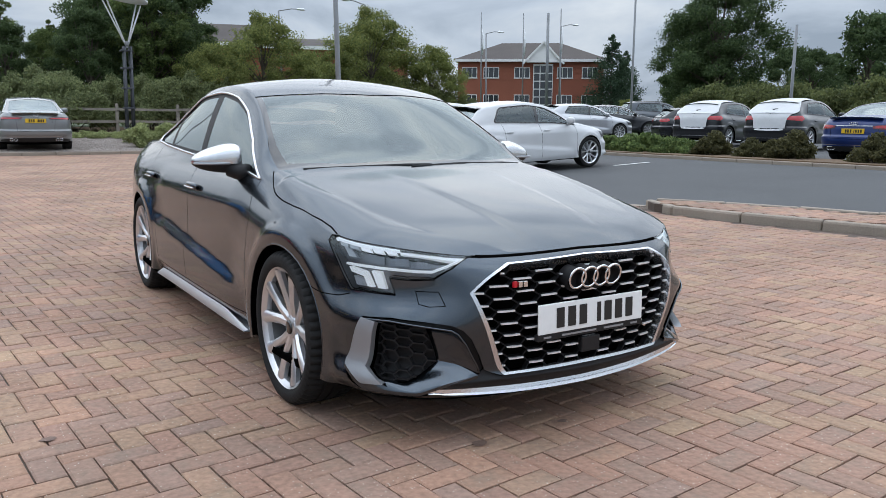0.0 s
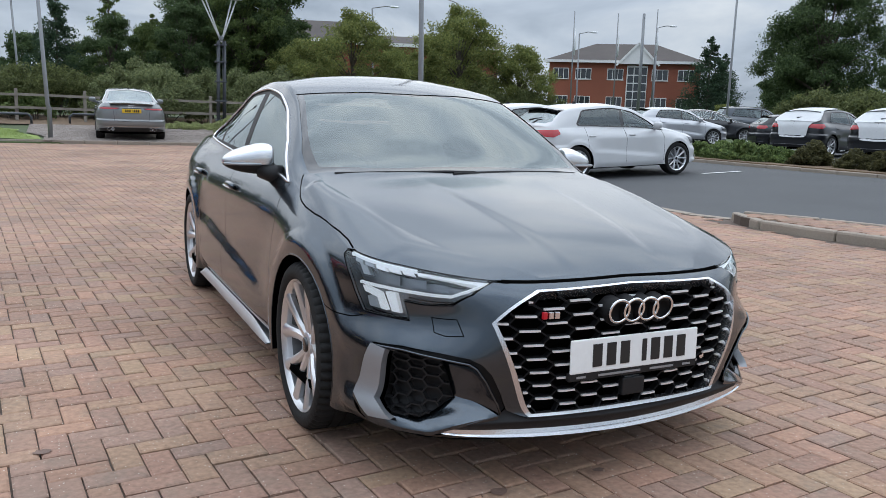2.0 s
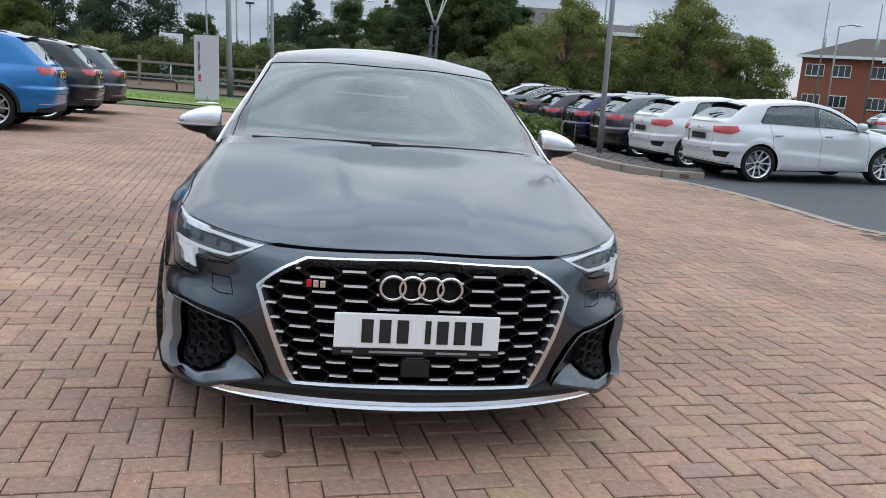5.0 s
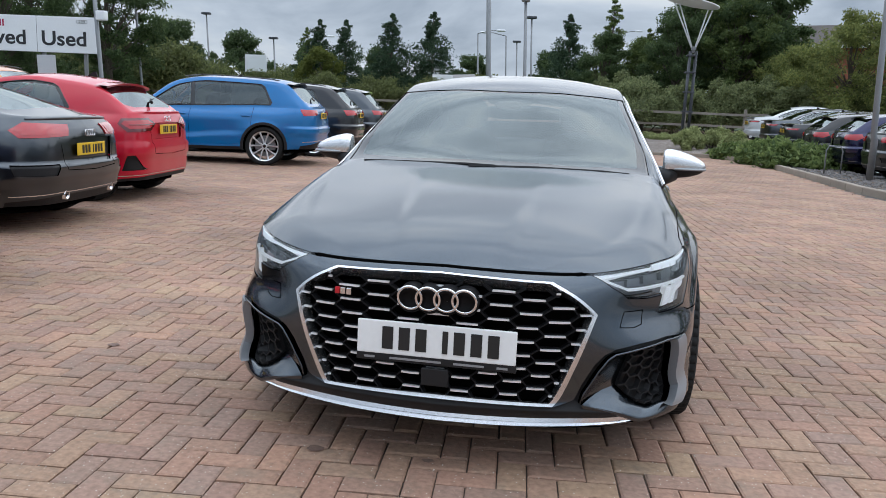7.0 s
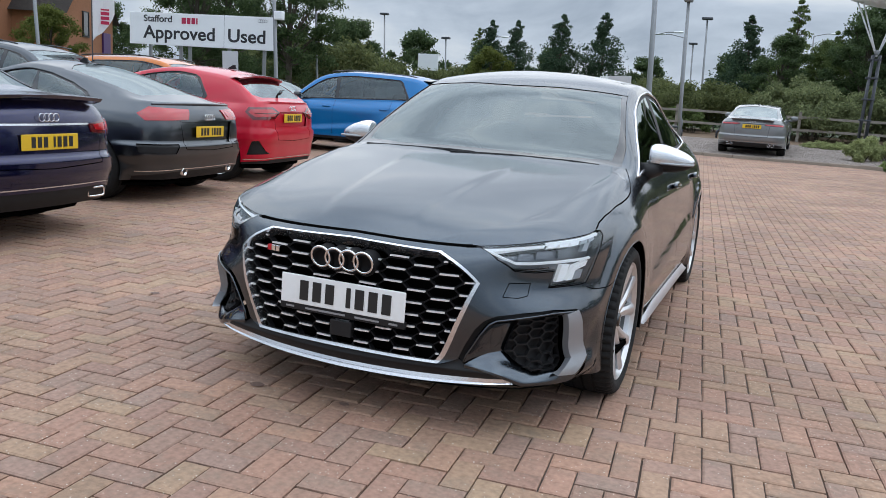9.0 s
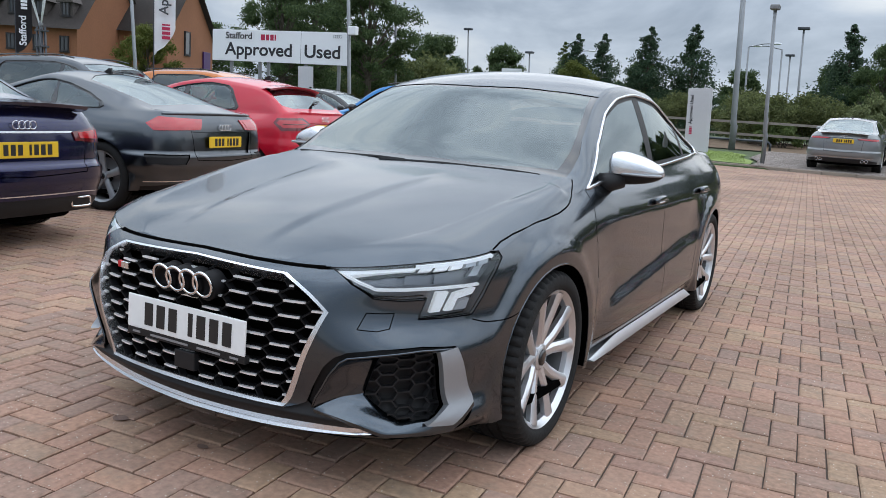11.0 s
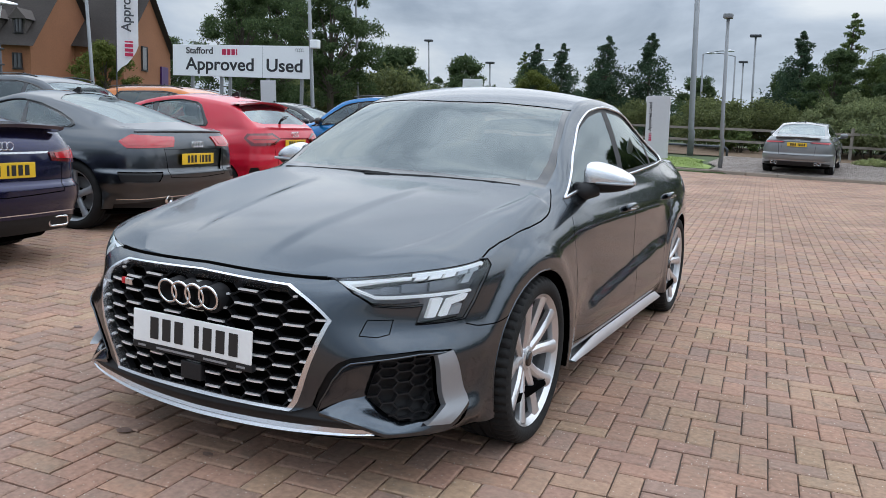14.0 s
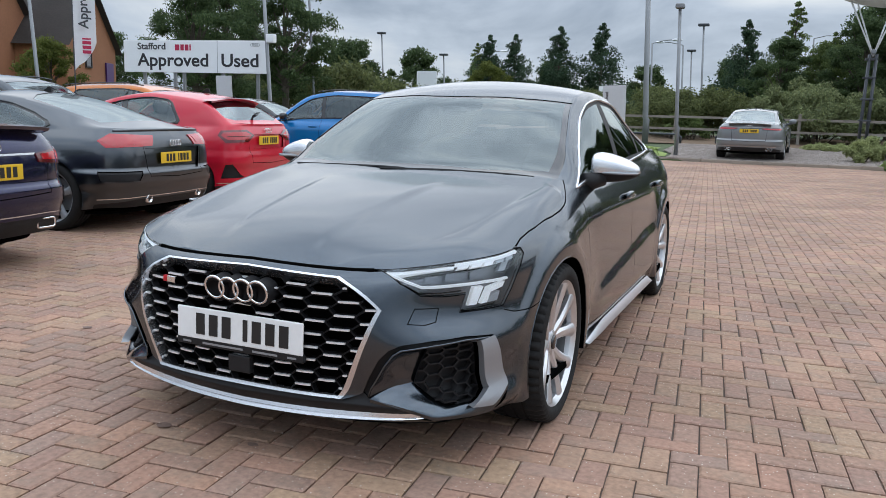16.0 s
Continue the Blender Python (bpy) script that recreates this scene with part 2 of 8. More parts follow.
STEEL = material("galvanised_steel", (0.22, 0.23, 0.24), 0.5, 0.4, 0.12, 3, 40)
MAST_STEEL = material("dark_mast_steel", (0.06, 0.065, 0.075), 0.5, 0.3, 0.15, 3, 40)
TIMBER = material("weathered_timber", (0.23, 0.205, 0.175), 0.9, 0, 0.3, 3, 40, 0.5)
SIGN_WHITE = material("sign_white", (0.78, 0.8, 0.82), 0.5, 0, 0.04, 1, 20)
TOTEM_GREY = material("totem_pale_grey", (0.50, 0.51, 0.53), 0.45, 0, 0.05, 1, 20)
SIGN_INK = material("sign_ink", (0.02, 0.02, 0.025), 0.6)
SIGN_RED = material("sign_red", (0.42, 0.01, 0.06), 0.5)
SIGN_BLACK = material("sign_black", (0.02, 0.018, 0.02), 0.6)
FACING = material("red_facing_brick", (0.26, 0.088, 0.052), 0.9, 0, 0.15, 0.4, 9, 0.3)
FACING_ORANGE = material("orange_facing_brick", (0.25, 0.105, 0.052), 0.9, 0, 0.15, 0.4, 9, 0.3)
ROOF_TILE = material("brown_roof_tile", (0.072, 0.06, 0.055), 0.85, 0, 0.2, 0.5, 8, 0.3)
FRAME_WHITE = material("white_frame", (0.75, 0.75, 0.73), 0.5, 0, 0.05)
PANE = material("window_pane", (0.03, 0.035, 0.04), 0.08, 0, 0.2, 0.4, 2, spec=0.8)
BARK = material("bark", (0.085, 0.07, 0.055), 0.95, 0, 0.3, 4, 30, 0.6)


def foliage(name, dark, light):
    m = material(name, dark, 0.7, 0, 0.25, 0.5, 5, 0, island=True, hues=[dark, [(a + b) / 2 for a, b in zip(dark, light)], light, dark], spec=0.25)
    n, t = m.node_tree.nodes, m.node_tree
    b = n["Principled BSDF"]
    thin_leaf = n.new("ShaderNodeBsdfTranslucent")
    t.links.new(b.inputs["Base Color"].links[0].from_socket, thin_leaf.inputs["Color"])
    mix = n.new("ShaderNodeMixShader")
    mix.inputs["Fac"].default_value = 0.48
    t.links.new(b.outputs[0], mix.inputs[1])
    t.links.new(thin_leaf.outputs[0], mix.inputs[2])
    t.links.new(mix.outputs[0], n["Material Output"].inputs["Surface"])
    return m


LEAF_DEEP = foliage("deep_green_leaves", (0.042, 0.070, 0.030), (0.105, 0.150, 0.060))
LEAF_MID = foliage("mid_green_leaves", (0.070, 0.105, 0.038), (0.175, 0.225, 0.075))
LEAF_OLIVE = foliage("olive_leaves", (0.105, 0.135, 0.045), (0.270, 0.290, 0.090))
LEAF_PALE = foliage("pale_scrub_leaves", (0.115, 0.140, 0.065), (0.275, 0.310, 0.145))
LEAF_HEDGE = foliage("olive_hedge_leaves", (0.075, 0.095, 0.038), (0.185, 0.205, 0.078))
LEAF_PINE = foliage("pine_needles", (0.030, 0.056, 0.034), (0.068, 0.108, 0.058))
LEAF_SHRUB = foliage("laurel_leaves", (0.062, 0.100, 0.034), (0.220, 0.285, 0.098))
LEAF_MOUND = foliage("yellow_green_mound_leaves", (0.200, 0.230, 0.095), (0.420, 0.455, 0.21))
LEAF_BROWN = foliage("bronze_shrub_leaves", (0.06, 0.062, 0.03), (0.13, 0.12, 0.05))


# ---- building helpers ----
def mesh_of(name, bm, *materials):
    me = bpy.data.meshes.new(name)
    bm.to_mesh(me)
    bm.free()
    for m in materials:
        me.materials.append(m)
    return me


def part(name, bm, mat, parent=None, label="", smooth=False):
    """Links a bmesh as one mesh object under a thing or under a part."""
    me = mesh_of(name, bm, *(mat if isinstance(mat, (list, tuple)) else [mat]))
    if smooth:
        me.shade_smooth()
    ob = new(name, me)
    ob.parent = parent
    return tagged(ob, label)


def thing(name, label, category, m=None, group="", kind=""):
    ob = new(name)
    ob.empty_display_size = 0.2
    if m is not None:
        ob.matrix_basis = m
    return tagged(ob, label, category, group, kind)


def box(bm, x0, y0, z0, x1, y1, z1, bevel=0.0, m=None):
    """A box, with rounded edges where bevel is given."""
    r = bmesh.ops.create_cube(bm, size=1)
    vs = r["verts"]
    for v in vs:
        v.co = Vector(((x0 + x1) / 2 + v.co.x * (x1 - x0), (y0 + y1) / 2 + v.co.y * (y1 - y0), (z0 + z1) / 2 + v.co.z * (z1 - z0)))
    if bevel:
        es = list({e for v in vs for e in v.link_edges})
        r2 = bmesh.ops.bevel(bm, geom=es, offset=bevel, segments=2, affect="EDGES", profile=0.5)
        vs = list({v for f in r2["faces"] for v in f.verts} | {v for v in vs if v.is_valid})
    if m is not None:
        bmesh.ops.transform(bm, matrix=m, verts=[v for v in vs if v.is_valid])
    return bm


def tube(bm, pts, radius, sides=8, closed=False, caps=True, square=None):
    """A bar along points: round, or square = (width, height)."""
    pts = [Vector(p) for p in pts]
    n = len(pts)
    rings = []
    last_up = None
    for i, p in enumerate(pts):
        a = pts[(i - 1) % n] if (closed or i > 0) else p
        b = pts[(i + 1) % n] if (closed or i < n - 1) else p
        d = (b - a).normalized()
        up = last_up if last_up is not None else (Vector((0, 0, 1)) if abs(d.z) < 0.9 else Vector((1, 0, 0)))
        right = d.cross(up)
        if right.length < 1e-6:
            right = d.cross(Vector((0.3, 1, 0.2)))
        right.normalize()
        up = right.cross(d).normalized()
        last_up = up
        r = radius[i] if isinstance(radius, (list, tuple)) else radius
        if square:
            w, h = square[0] / 2, square[1] / 2
            ring = [bm.verts.new(p + right * x + up * y) for x, y in ((-w, -h), (w, -h), (w, h), (-w, h))]
        else:
            ring = [bm.verts.new(p + (right * math.cos(2 * math.pi * k / sides) + up * math.sin(2 * math.pi * k / sides)) * r) for k in range(sides)]
        rings.append(ring)
    k = len(rings[0])
    for i in range(n if closed else n - 1):
        a, b = rings[i], rings[(i + 1) % n]
        for j in range(k):
            bm.faces.new((a[j], a[(j + 1) % k], b[(j + 1) % k], b[j]))
    if not closed and caps:
        bm.faces.new(rings[0][::-1])
        bm.faces.new(rings[-1])
    return bm


def lathe(bm, profile, steps=32, axis="x", about=(0, 0, 0)):
    """Turns a profile of (along, radius) round an axis."""
    o = Vector(about)
    rings = []
    for a, r in profile:
        ring = []
        for k in range(steps):
            c, s = math.cos(2 * math.pi * k / steps) * r, math.sin(2 * math.pi * k / steps) * r
            ring.append(bm.verts.new(o + (Vector((a, c, s)) if axis == "x" else Vector((c, s, a)) if axis == "z" else Vector((c, a, s)))))
        rings.append(ring)
    for a, b in zip(rings, rings[1:]):
        for k in range(steps):
            f = (a[k], a[(k + 1) % steps], b[(k + 1) % steps], b[k])
            bm.faces.new(f)
    return bm


def prism(bm, outline, lo, hi, axis="z"):
    """A flat outline given depth along an axis."""
    def put(a, b, c):
        return {"z": (a, b, c), "y": (a, c, b), "x": (c, a, b)}[axis]
    low = [bm.verts.new(put(a, b, lo)) for a, b in outline]
    top = [bm.verts.new(put(a, b, hi)) for a, b in outline]
    n = len(outline)
    bm.faces.new(low[::-1])
    bm.faces.new(top)
    for i in range(n):
        bm.faces.new((low[i], low[(i + 1) % n], top[(i + 1) % n], top[i]))
    bmesh.ops.recalc_face_normals(bm, faces=bm.faces[:])
    return bm


def blob(bm, centre, size, power=2.0, rings=10, steps=20, shape=None):
    """A rounded lump; power over 2 makes it boxier. shape moves each point."""
    def sp(a, p):
        return math.copysign(abs(a) ** (2 / p), a)
    rows = []
    for i in range(rings + 1):
        phi = -math.pi / 2 + math.pi * i / rings
        row = []
        for k in range(steps):
            th = 2 * math.pi * k / steps
            v = Vector((sp(math.cos(phi), power) * sp(math.cos(th), power) * size[0], sp(math.cos(phi), power) * sp(math.sin(th), power) * size[1],
                        sp(math.sin(phi), power) * size[2]))
            if shape:
                v = shape(v)
            row.append(bm.verts.new(Vector(centre) + v))
        rows.append(row)
    for a, b in zip(rows, rows[1:]):
        for k in range(steps):
            bm.faces.new((a[k], a[(k + 1) % steps], b[(k + 1) % steps], b[k]))
    bmesh.ops.remove_doubles(bm, verts=bm.verts[:], dist=1e-5)
    return bm
# ---- car shells ----
def curve(points):
    """A smooth function through (x, y) points that does not overshoot."""
    xs = np.array([p[0] for p in points], float)
    ys = np.array([p[1] for p in points], float)
    h, d = np.diff(xs), np.diff(ys) / np.diff(xs)
    m = np.zeros(len(xs))
    m[0], m[-1] = d[0], d[-1]
    for i in range(1, len(xs) - 1):
        if d[i - 1] * d[i] > 0:
            w1, w2 = 2 * h[i] + h[i - 1], h[i] + 2 * h[i - 1]
            m[i] = (w1 + w2) / (w1 / d[i - 1] + w2 / d[i])

    def at(x):
        x = np.clip(np.asarray(x, float), xs[0], xs[-1])
        i = np.clip(np.searchsorted(xs, x) - 1, 0, len(h) - 1)
        u = (x - xs[i]) / h[i]
        return ((1 + 2 * u) * (1 - u) ** 2 * ys[i] + u * (1 - u) ** 2 * h[i] * m[i]
                + u * u * (3 - 2 * u) * ys[i + 1] + u * u * (u - 1) * h[i] * m[i + 1])
    return at


def soften(values, sigma):
    """Rounds off a row of even samples, running on straight past its ends."""
    n = int(sigma * 3) + 1
    k = np.exp(-.5 * (np.arange(-n, n + 1) / sigma) ** 2)
    pad = np.concatenate([2 * values[0] - values[n:0:-1], values, 2 * values[-1] - values[-2:-n - 2:-1]])
    return np.convolve(pad, k / k.sum(), "valid")


def glide(x, x0, step, ys):
    """Reads a row of even samples without kinks."""
    n = len(ys)
    g = np.clip((np.asarray(x, float) - x0) / step, 0, n - 1.000001)
    i = g.astype(int)
    u = g - i
    p0, p1, p2, p3 = (ys[np.clip(i + k, 0, n - 1)] for k in (-1, 0, 1, 2))
    p0 = np.where(i == 0, 2 * p1 - p2, p0)
    p3 = np.where(i >= n - 2, 2 * p2 - p1, p3)
    return p1 + .5 * u * (p2 - p0 + u * (2 * p0 - 5 * p1 + 4 * p2 - p3 + u * (3 * (p1 - p2) + p3 - p0)))


def fair(f, x0, x1, sigma):
    """The same function with its bends spread over some centimetres."""
    xs = np.linspace(x0, x1, 700)
    ys = soften(f(xs), sigma / (xs[1] - xs[0]))
    fine = np.linspace(x0, x1, 6000)
    ys = glide(fine, x0, xs[1] - xs[0], ys)
    return lambda x: np.interp(x, fine, ys)


class Shell:
    """Half of a car's outer skin. s runs along the plan from the nose round to the tail, q from the sill (0) over the
    shoulder (1) to the middle of the roof (2)."""

    def __init__(self, plan, sections, crown, rail_x, rail_z, cowl, bulge=0.012, crease=None, relief=None):
        self.crease, self.relief = crease, relief
        p = np.array(plan, float)
        keys = np.concatenate([[0], np.cumsum(np.hypot(*np.diff(p, axis=0).T))])
        # one smoothing pass over a dense, centripetal spline keeps the nose round
        xf, yf = self.spline(keys, p[:, 0]), self.spline(keys, p[:, 1], True)
        fine = np.linspace(0, keys[-1], 900)
        xs, ys = xf(fine), yf(fine)
        n = 40
        k = np.exp(-.5 * (np.arange(-n, n + 1) / 11.0) ** 2)
        k /= k.sum()
        xs = np.convolve(np.concatenate([-xs[n:0:-1], xs, -xs[-2:-n - 2:-1]]), k, "valid")
        ys = np.convolve(np.concatenate([ys[n:0:-1], ys, ys[-2:-n - 2:-1]]), k, "valid")
        run = np.concatenate([[0], np.cumsum(np.hypot(np.diff(xs), np.diff(ys)))])
        self.length = run[-1]
        even = np.linspace(0, run[-1], 900)
        xs, ys, run = np.interp(even, run, xs), np.interp(even, run, ys), even
        xs[5:-5], ys[5:-5] = soften(xs, 2.0)[5:-5], soften(ys, 2.0)[5:-5]
        self.run, self.xs, self.ys, self.step = run, xs, ys, run[1]
        tx, ty = np.gradient(xs, run), np.gradient(ys, run)
        size = np.hypot(tx, ty)
        self.nx, self.ny = ty / size, -tx / size
        self.nx[0] = self.nx[-1] = 0.0
        self.nx[1:-1], self.ny[1:-1] = soften(self.nx, 4.0)[1:-1], soften(self.ny, 4.0)[1:-1]
        self.fine = np.linspace(0, run[-1], 6000)
        self.dense = [glide(self.fine, 0, self.step, a) for a in (self.xs, self.ys, self.nx, self.ny)]
        stops = [np.interp(k, fine, run) for k in [keys[i] for i, _ in sections]]
        count = len(sections[0][1])
        self.levels_z = [curve([(s, sec[1][k][0]) for s, sec in zip(stops, sections)]) for k in range(count)]
        self.levels_d = [curve([(s, sec[1][k][1]) for s, sec in zip(stops, sections)]) for k in range(count)]
        self.levels_z = [fair(f, 0, self.length, .07) for f in self.levels_z]
        self.levels_d = [fair(f, 0, self.length, .07) for f in self.levels_d]
        self.crown, self.rail_x, self.rail_z = (fair(curve(c), c[0][0], c[-1][0], .045) for c in (crown, rail_x, rail_z))
        self.cowl, self.bulge = cowl, bulge

    @staticmethod
    def spline(keys, values, level_ends=False):
        m = np.gradient(values, keys)
        if level_ends:
            m[0] = m[-1] = 0.0
        h = np.diff(keys)

        def at(x):
            i = np.clip(np.searchsorted(keys, x) - 1, 0, len(h) - 1)
            u = (x - keys[i]) / h[i]
            return ((1 + 2 * u) * (1 - u) ** 2 * values[i] + u * (1 - u) ** 2 * h[i] * m[i]
                    + u * u * (3 - 2 * u) * values[i + 1] + u * u * (u - 1) * h[i] * m[i + 1])
        return at

    def wall(self, s, v):
        s, v = np.asarray(s, float), np.clip(np.asarray(v, float), 0, 1)
        n = len(self.levels_z) - 1
        z = np.stack([f(s) for f in self.levels_z])
        d = np.stack([f(s) for f in self.levels_d])

        def across(a):
            g = v * n
            i = np.clip(g.astype(int), 0, n - 1)
            u = g - i
            take = lambda k: np.take_along_axis(a, np.clip(k, 0, n)[None], 0)[0]
            p0, p1, p2, p3 = take(i - 1), take(i), take(i + 1), take(i + 2)
            return p1 + 0.5 * u * (p2 - p0 + u * (2 * p0 - 5 * p1 + 4 * p2 - p3 + u * (3 * (p1 - p2) + p3 - p0)))
        z, d = across(z), across(d)
        if self.relief:
            d = self.relief(np.interp(s, self.fine, self.dense[1]), z, d)
        x = np.interp(s, self.fine, self.dense[0]) - np.interp(s, self.fine, self.dense[2]) * d
        y = np.interp(s, self.fine, self.dense[1]) - np.interp(s, self.fine, self.dense[3]) * d
        return np.maximum(x, 0), y, z

    def at(self, s, q):
        s, q = np.broadcast_arrays(np.asarray(s, float), np.asarray(q, float))
        x, y, z = self.wall(s, q)
        t = np.clip(q - 1, 0, 1)
        ex, ey, ez = self.wall(s, np.ones_like(q))
        zc = self.crown(ey)
        xr = np.minimum(self.rail_x(ey), 0.88 * ex)
        zr = np.where(ey < self.cowl, ez + (zc - ez) * 0.62, self.rail_z(ey))
        soft = np.clip((ey - self.cowl) / 0.14, 0, 1)
        zr = (1 - soft) * (ez + (zc - ez) * 0.62) + soft * zr
        u = np.clip(t / 0.4, 0, 1)
        w = np.clip((t - 0.4) / 0.6, 0, 1)
        arch = 4 * u * (1 - u)
        lift = np.hypot(ex - xr, zr - ez) + 1e-6
        cx = np.where(t < 0.4, ex + (xr - ex) * u + self.bulge * arch * (zr - ez) / lift, xr * (1 - w))
        low = np.where(ey < self.cowl, self.bulge * 1.4 * ease(ey, -.74, -.45), self.bulge)
        cz = np.where(t < 0.4, ez + (zr - ez) * u + low * arch * (ex - xr) / lift, zc - (zc - zr) * (1 - w) ** 2.1)
        # raised middle of the bonnet between two creases
        if self.crease:
            y0, x0, y1, x1 = self.crease
            xc = x0 + (x1 - x0) * (ey - y0) / (y1 - y0)
            f0, f1 = np.clip((ey + .80) / .3, 0, 1), np.clip((self.cowl - .02 - ey) / .5, 0, 1)
            fade = f0 * f0 * (3 - 2 * f0) * f1 * f1 * (3 - 2 * f1)
            k = np.clip((xc - cx) / 0.055 + .5, 0, 1)
            cz = cz + 0.0065 * fade * k * k * (3 - 2 * k)
        top = q > 1
        return np.where(top, cx, x), np.where(top, ey, y), np.where(top, cz, z)

    def place(self, s, q, inward=0.0):
        """Points on the skin, moved inward by some metres."""
        s, q = np.broadcast_arrays(np.asarray(s, float), np.asarray(q, float))
        p = np.stack(self.at(s, q), -1)
        if np.any(inward):
            e = 0.004
            a = np.stack(self.at(np.clip(s + e, 0, self.length), q), -1) - np.stack(self.at(np.clip(s - e, 0, self.length), q), -1)
            b = np.stack(self.at(s, np.clip(q + e, 0, 2)), -1) - np.stack(self.at(s, np.clip(q - e, 0, 2)), -1)
            n = np.cross(a, b)
            n /= np.linalg.norm(n, axis=-1, keepdims=True) + 1e-9
            p = p - n * np.asarray(inward)[..., None]
        return p

    def find(self, y, z):
        """(s, q) of the point of the flank at that y and z."""
        s = np.interp(y, self.ys[250:], self.run[250:])
        for _ in range(4):
            lo, hi = 0.0, 1.0
            for _ in range(24):
                v = (lo + hi) / 2
                lo, hi = (v, hi) if float(self.wall(s, v)[2]) < z else (lo, v)
            s += y - float(self.wall(s, lo)[1])
        return s, lo


HERO_PLAN = [(0, -.90), (.25, -.888), (.42, -.858), (.56, -.808), (.68, -.735), (.766, -.635), (.817, -.535), (.85, -.40), (.872, -.22), (.893, 0),
             (.898, .35), (.902, .9), (.906, 1.6), (.908, 2.3), (.902, 2.63), (.866, 3.0), (.79, 3.32), (.66, 3.51), (.38, 3.6), (0, 3.62)]
HERO_SECTIONS = [
    (0, [(.19, .05), (.25, .0), (.30, .015), (.45, .01), (.60, .03), (.67, .055), (.70, .10)]),
    (2, [(.19, .06), (.25, .01), (.30, .02), (.45, .0), (.59, .01), (.66, .04), (.695, .085)]),
    (4, [(.19, .045), (.245, -.016), (.325, .010), (.455, .002), (.555, .052), (.655, .062), (.712, .085)]),
    (7, [(.19, .03), (.245, -.012), (.335, .008), (.465, -.008), (.56, .020), (.675, .028), (.737, .05)]),
    (9, [(.20, .03), (.30, .005), (.45, .0), (.60, .0), (.70, .01), (.77, .04), (.825, .10)]),
    (11, [(.19, .06), (.27, .018), (.42, .002), (.58, .022), (.75, .056), (.84, .080), (.925, .121)]),
    (12, [(.19, .06), (.27, .018), (.42, .002), (.58, .022), (.77, .060), (.86, .084), (.945, .125)]),
    (14, [(.20, .03), (.30, .005), (.45, .0), (.60, .0), (.77, .030), (.87, .068), (.985, .16)]),
    (16, [(.24, .06), (.32, .02), (.45, .0), (.60, .0), (.77, .01), (.89, .05), (.99, .13)]),
    (19, [(.24, .06), (.32, .02), (.45, .0), (.60, .0), (.77, .01), (.89, .03), (.99, .10)]),
]
HERO_CROWN = [(-.80, .70), (-.74, .735), (-.6, .785), (-.3, .85), (0, .90), (.25, .94), (.32, .955), (.6, 1.115), (1.0, 1.33), (1.2, 1.375),
              (1.5, 1.41), (1.8, 1.412), (2.2, 1.375), (2.5, 1.28), (3.0, 1.06), (3.1, 1.04), (3.4, 1.03), (3.52, .99)]
HERO_RAIL_X = [(-.8, .30), (-.5, .56), (0, .66), (.3, .70), (.44, .715), (.7, .675), (1.1, .592), (1.5, .575), (2.0, .565), (2.5, .60), (2.85, .66), (3.5, .60)]
HERO_RAIL_Z = [(.3, .91), (.44, .94), (.7, 1.085), (1.1, 1.285), (1.3, 1.335), (1.6, 1.355), (2.0, 1.335), (2.4, 1.21), (2.8, 1.04), (2.95, 1.01), (3.5, .98)]


def ease(x, x0, x1):
    u = np.clip((x - x0) / (x1 - x0), 0, 1)
    return u * u * (3 - 2 * u)


def hero_relief(y, z, d):
    """Flank of the saloon: a rounded shoulder, upright doors, a bulge that climbs from the front sill to the rear, and full wheel arches."""
    f = ease(y, .35, .75) * (1 - ease(y, 2.0, 2.4)) * (1 - ease(z, .87, .925))
    zb = .35 + .13 * np.clip((y - .55) / 1.4, 0, 1)
    flank = .003 + .05 * np.clip((.33 - z) / .14, 0, 1) ** 2 + .027 * ease(z, zb, zb + .10) + .089 * np.clip((z - .755) / .17, 0, 1) ** 1.5
    d = d * (1 - f) + flank * f
    for hub in (0.0, 2.63):
        w = 1 - ease(np.hypot(y - hub, z - .318), .385, .455)
        d = d * (1 - w) - .003 * w
    return d


hero = Shell(HERO_PLAN, HERO_SECTIONS, HERO_CROWN, HERO_RAIL_X, HERO_RAIL_Z, 0.30, crease=(-.62, .20, .10, .27), relief=hero_relief)

# ---- cutting a skin into panels ----
from mathutils.geometry import tessellate_polygon


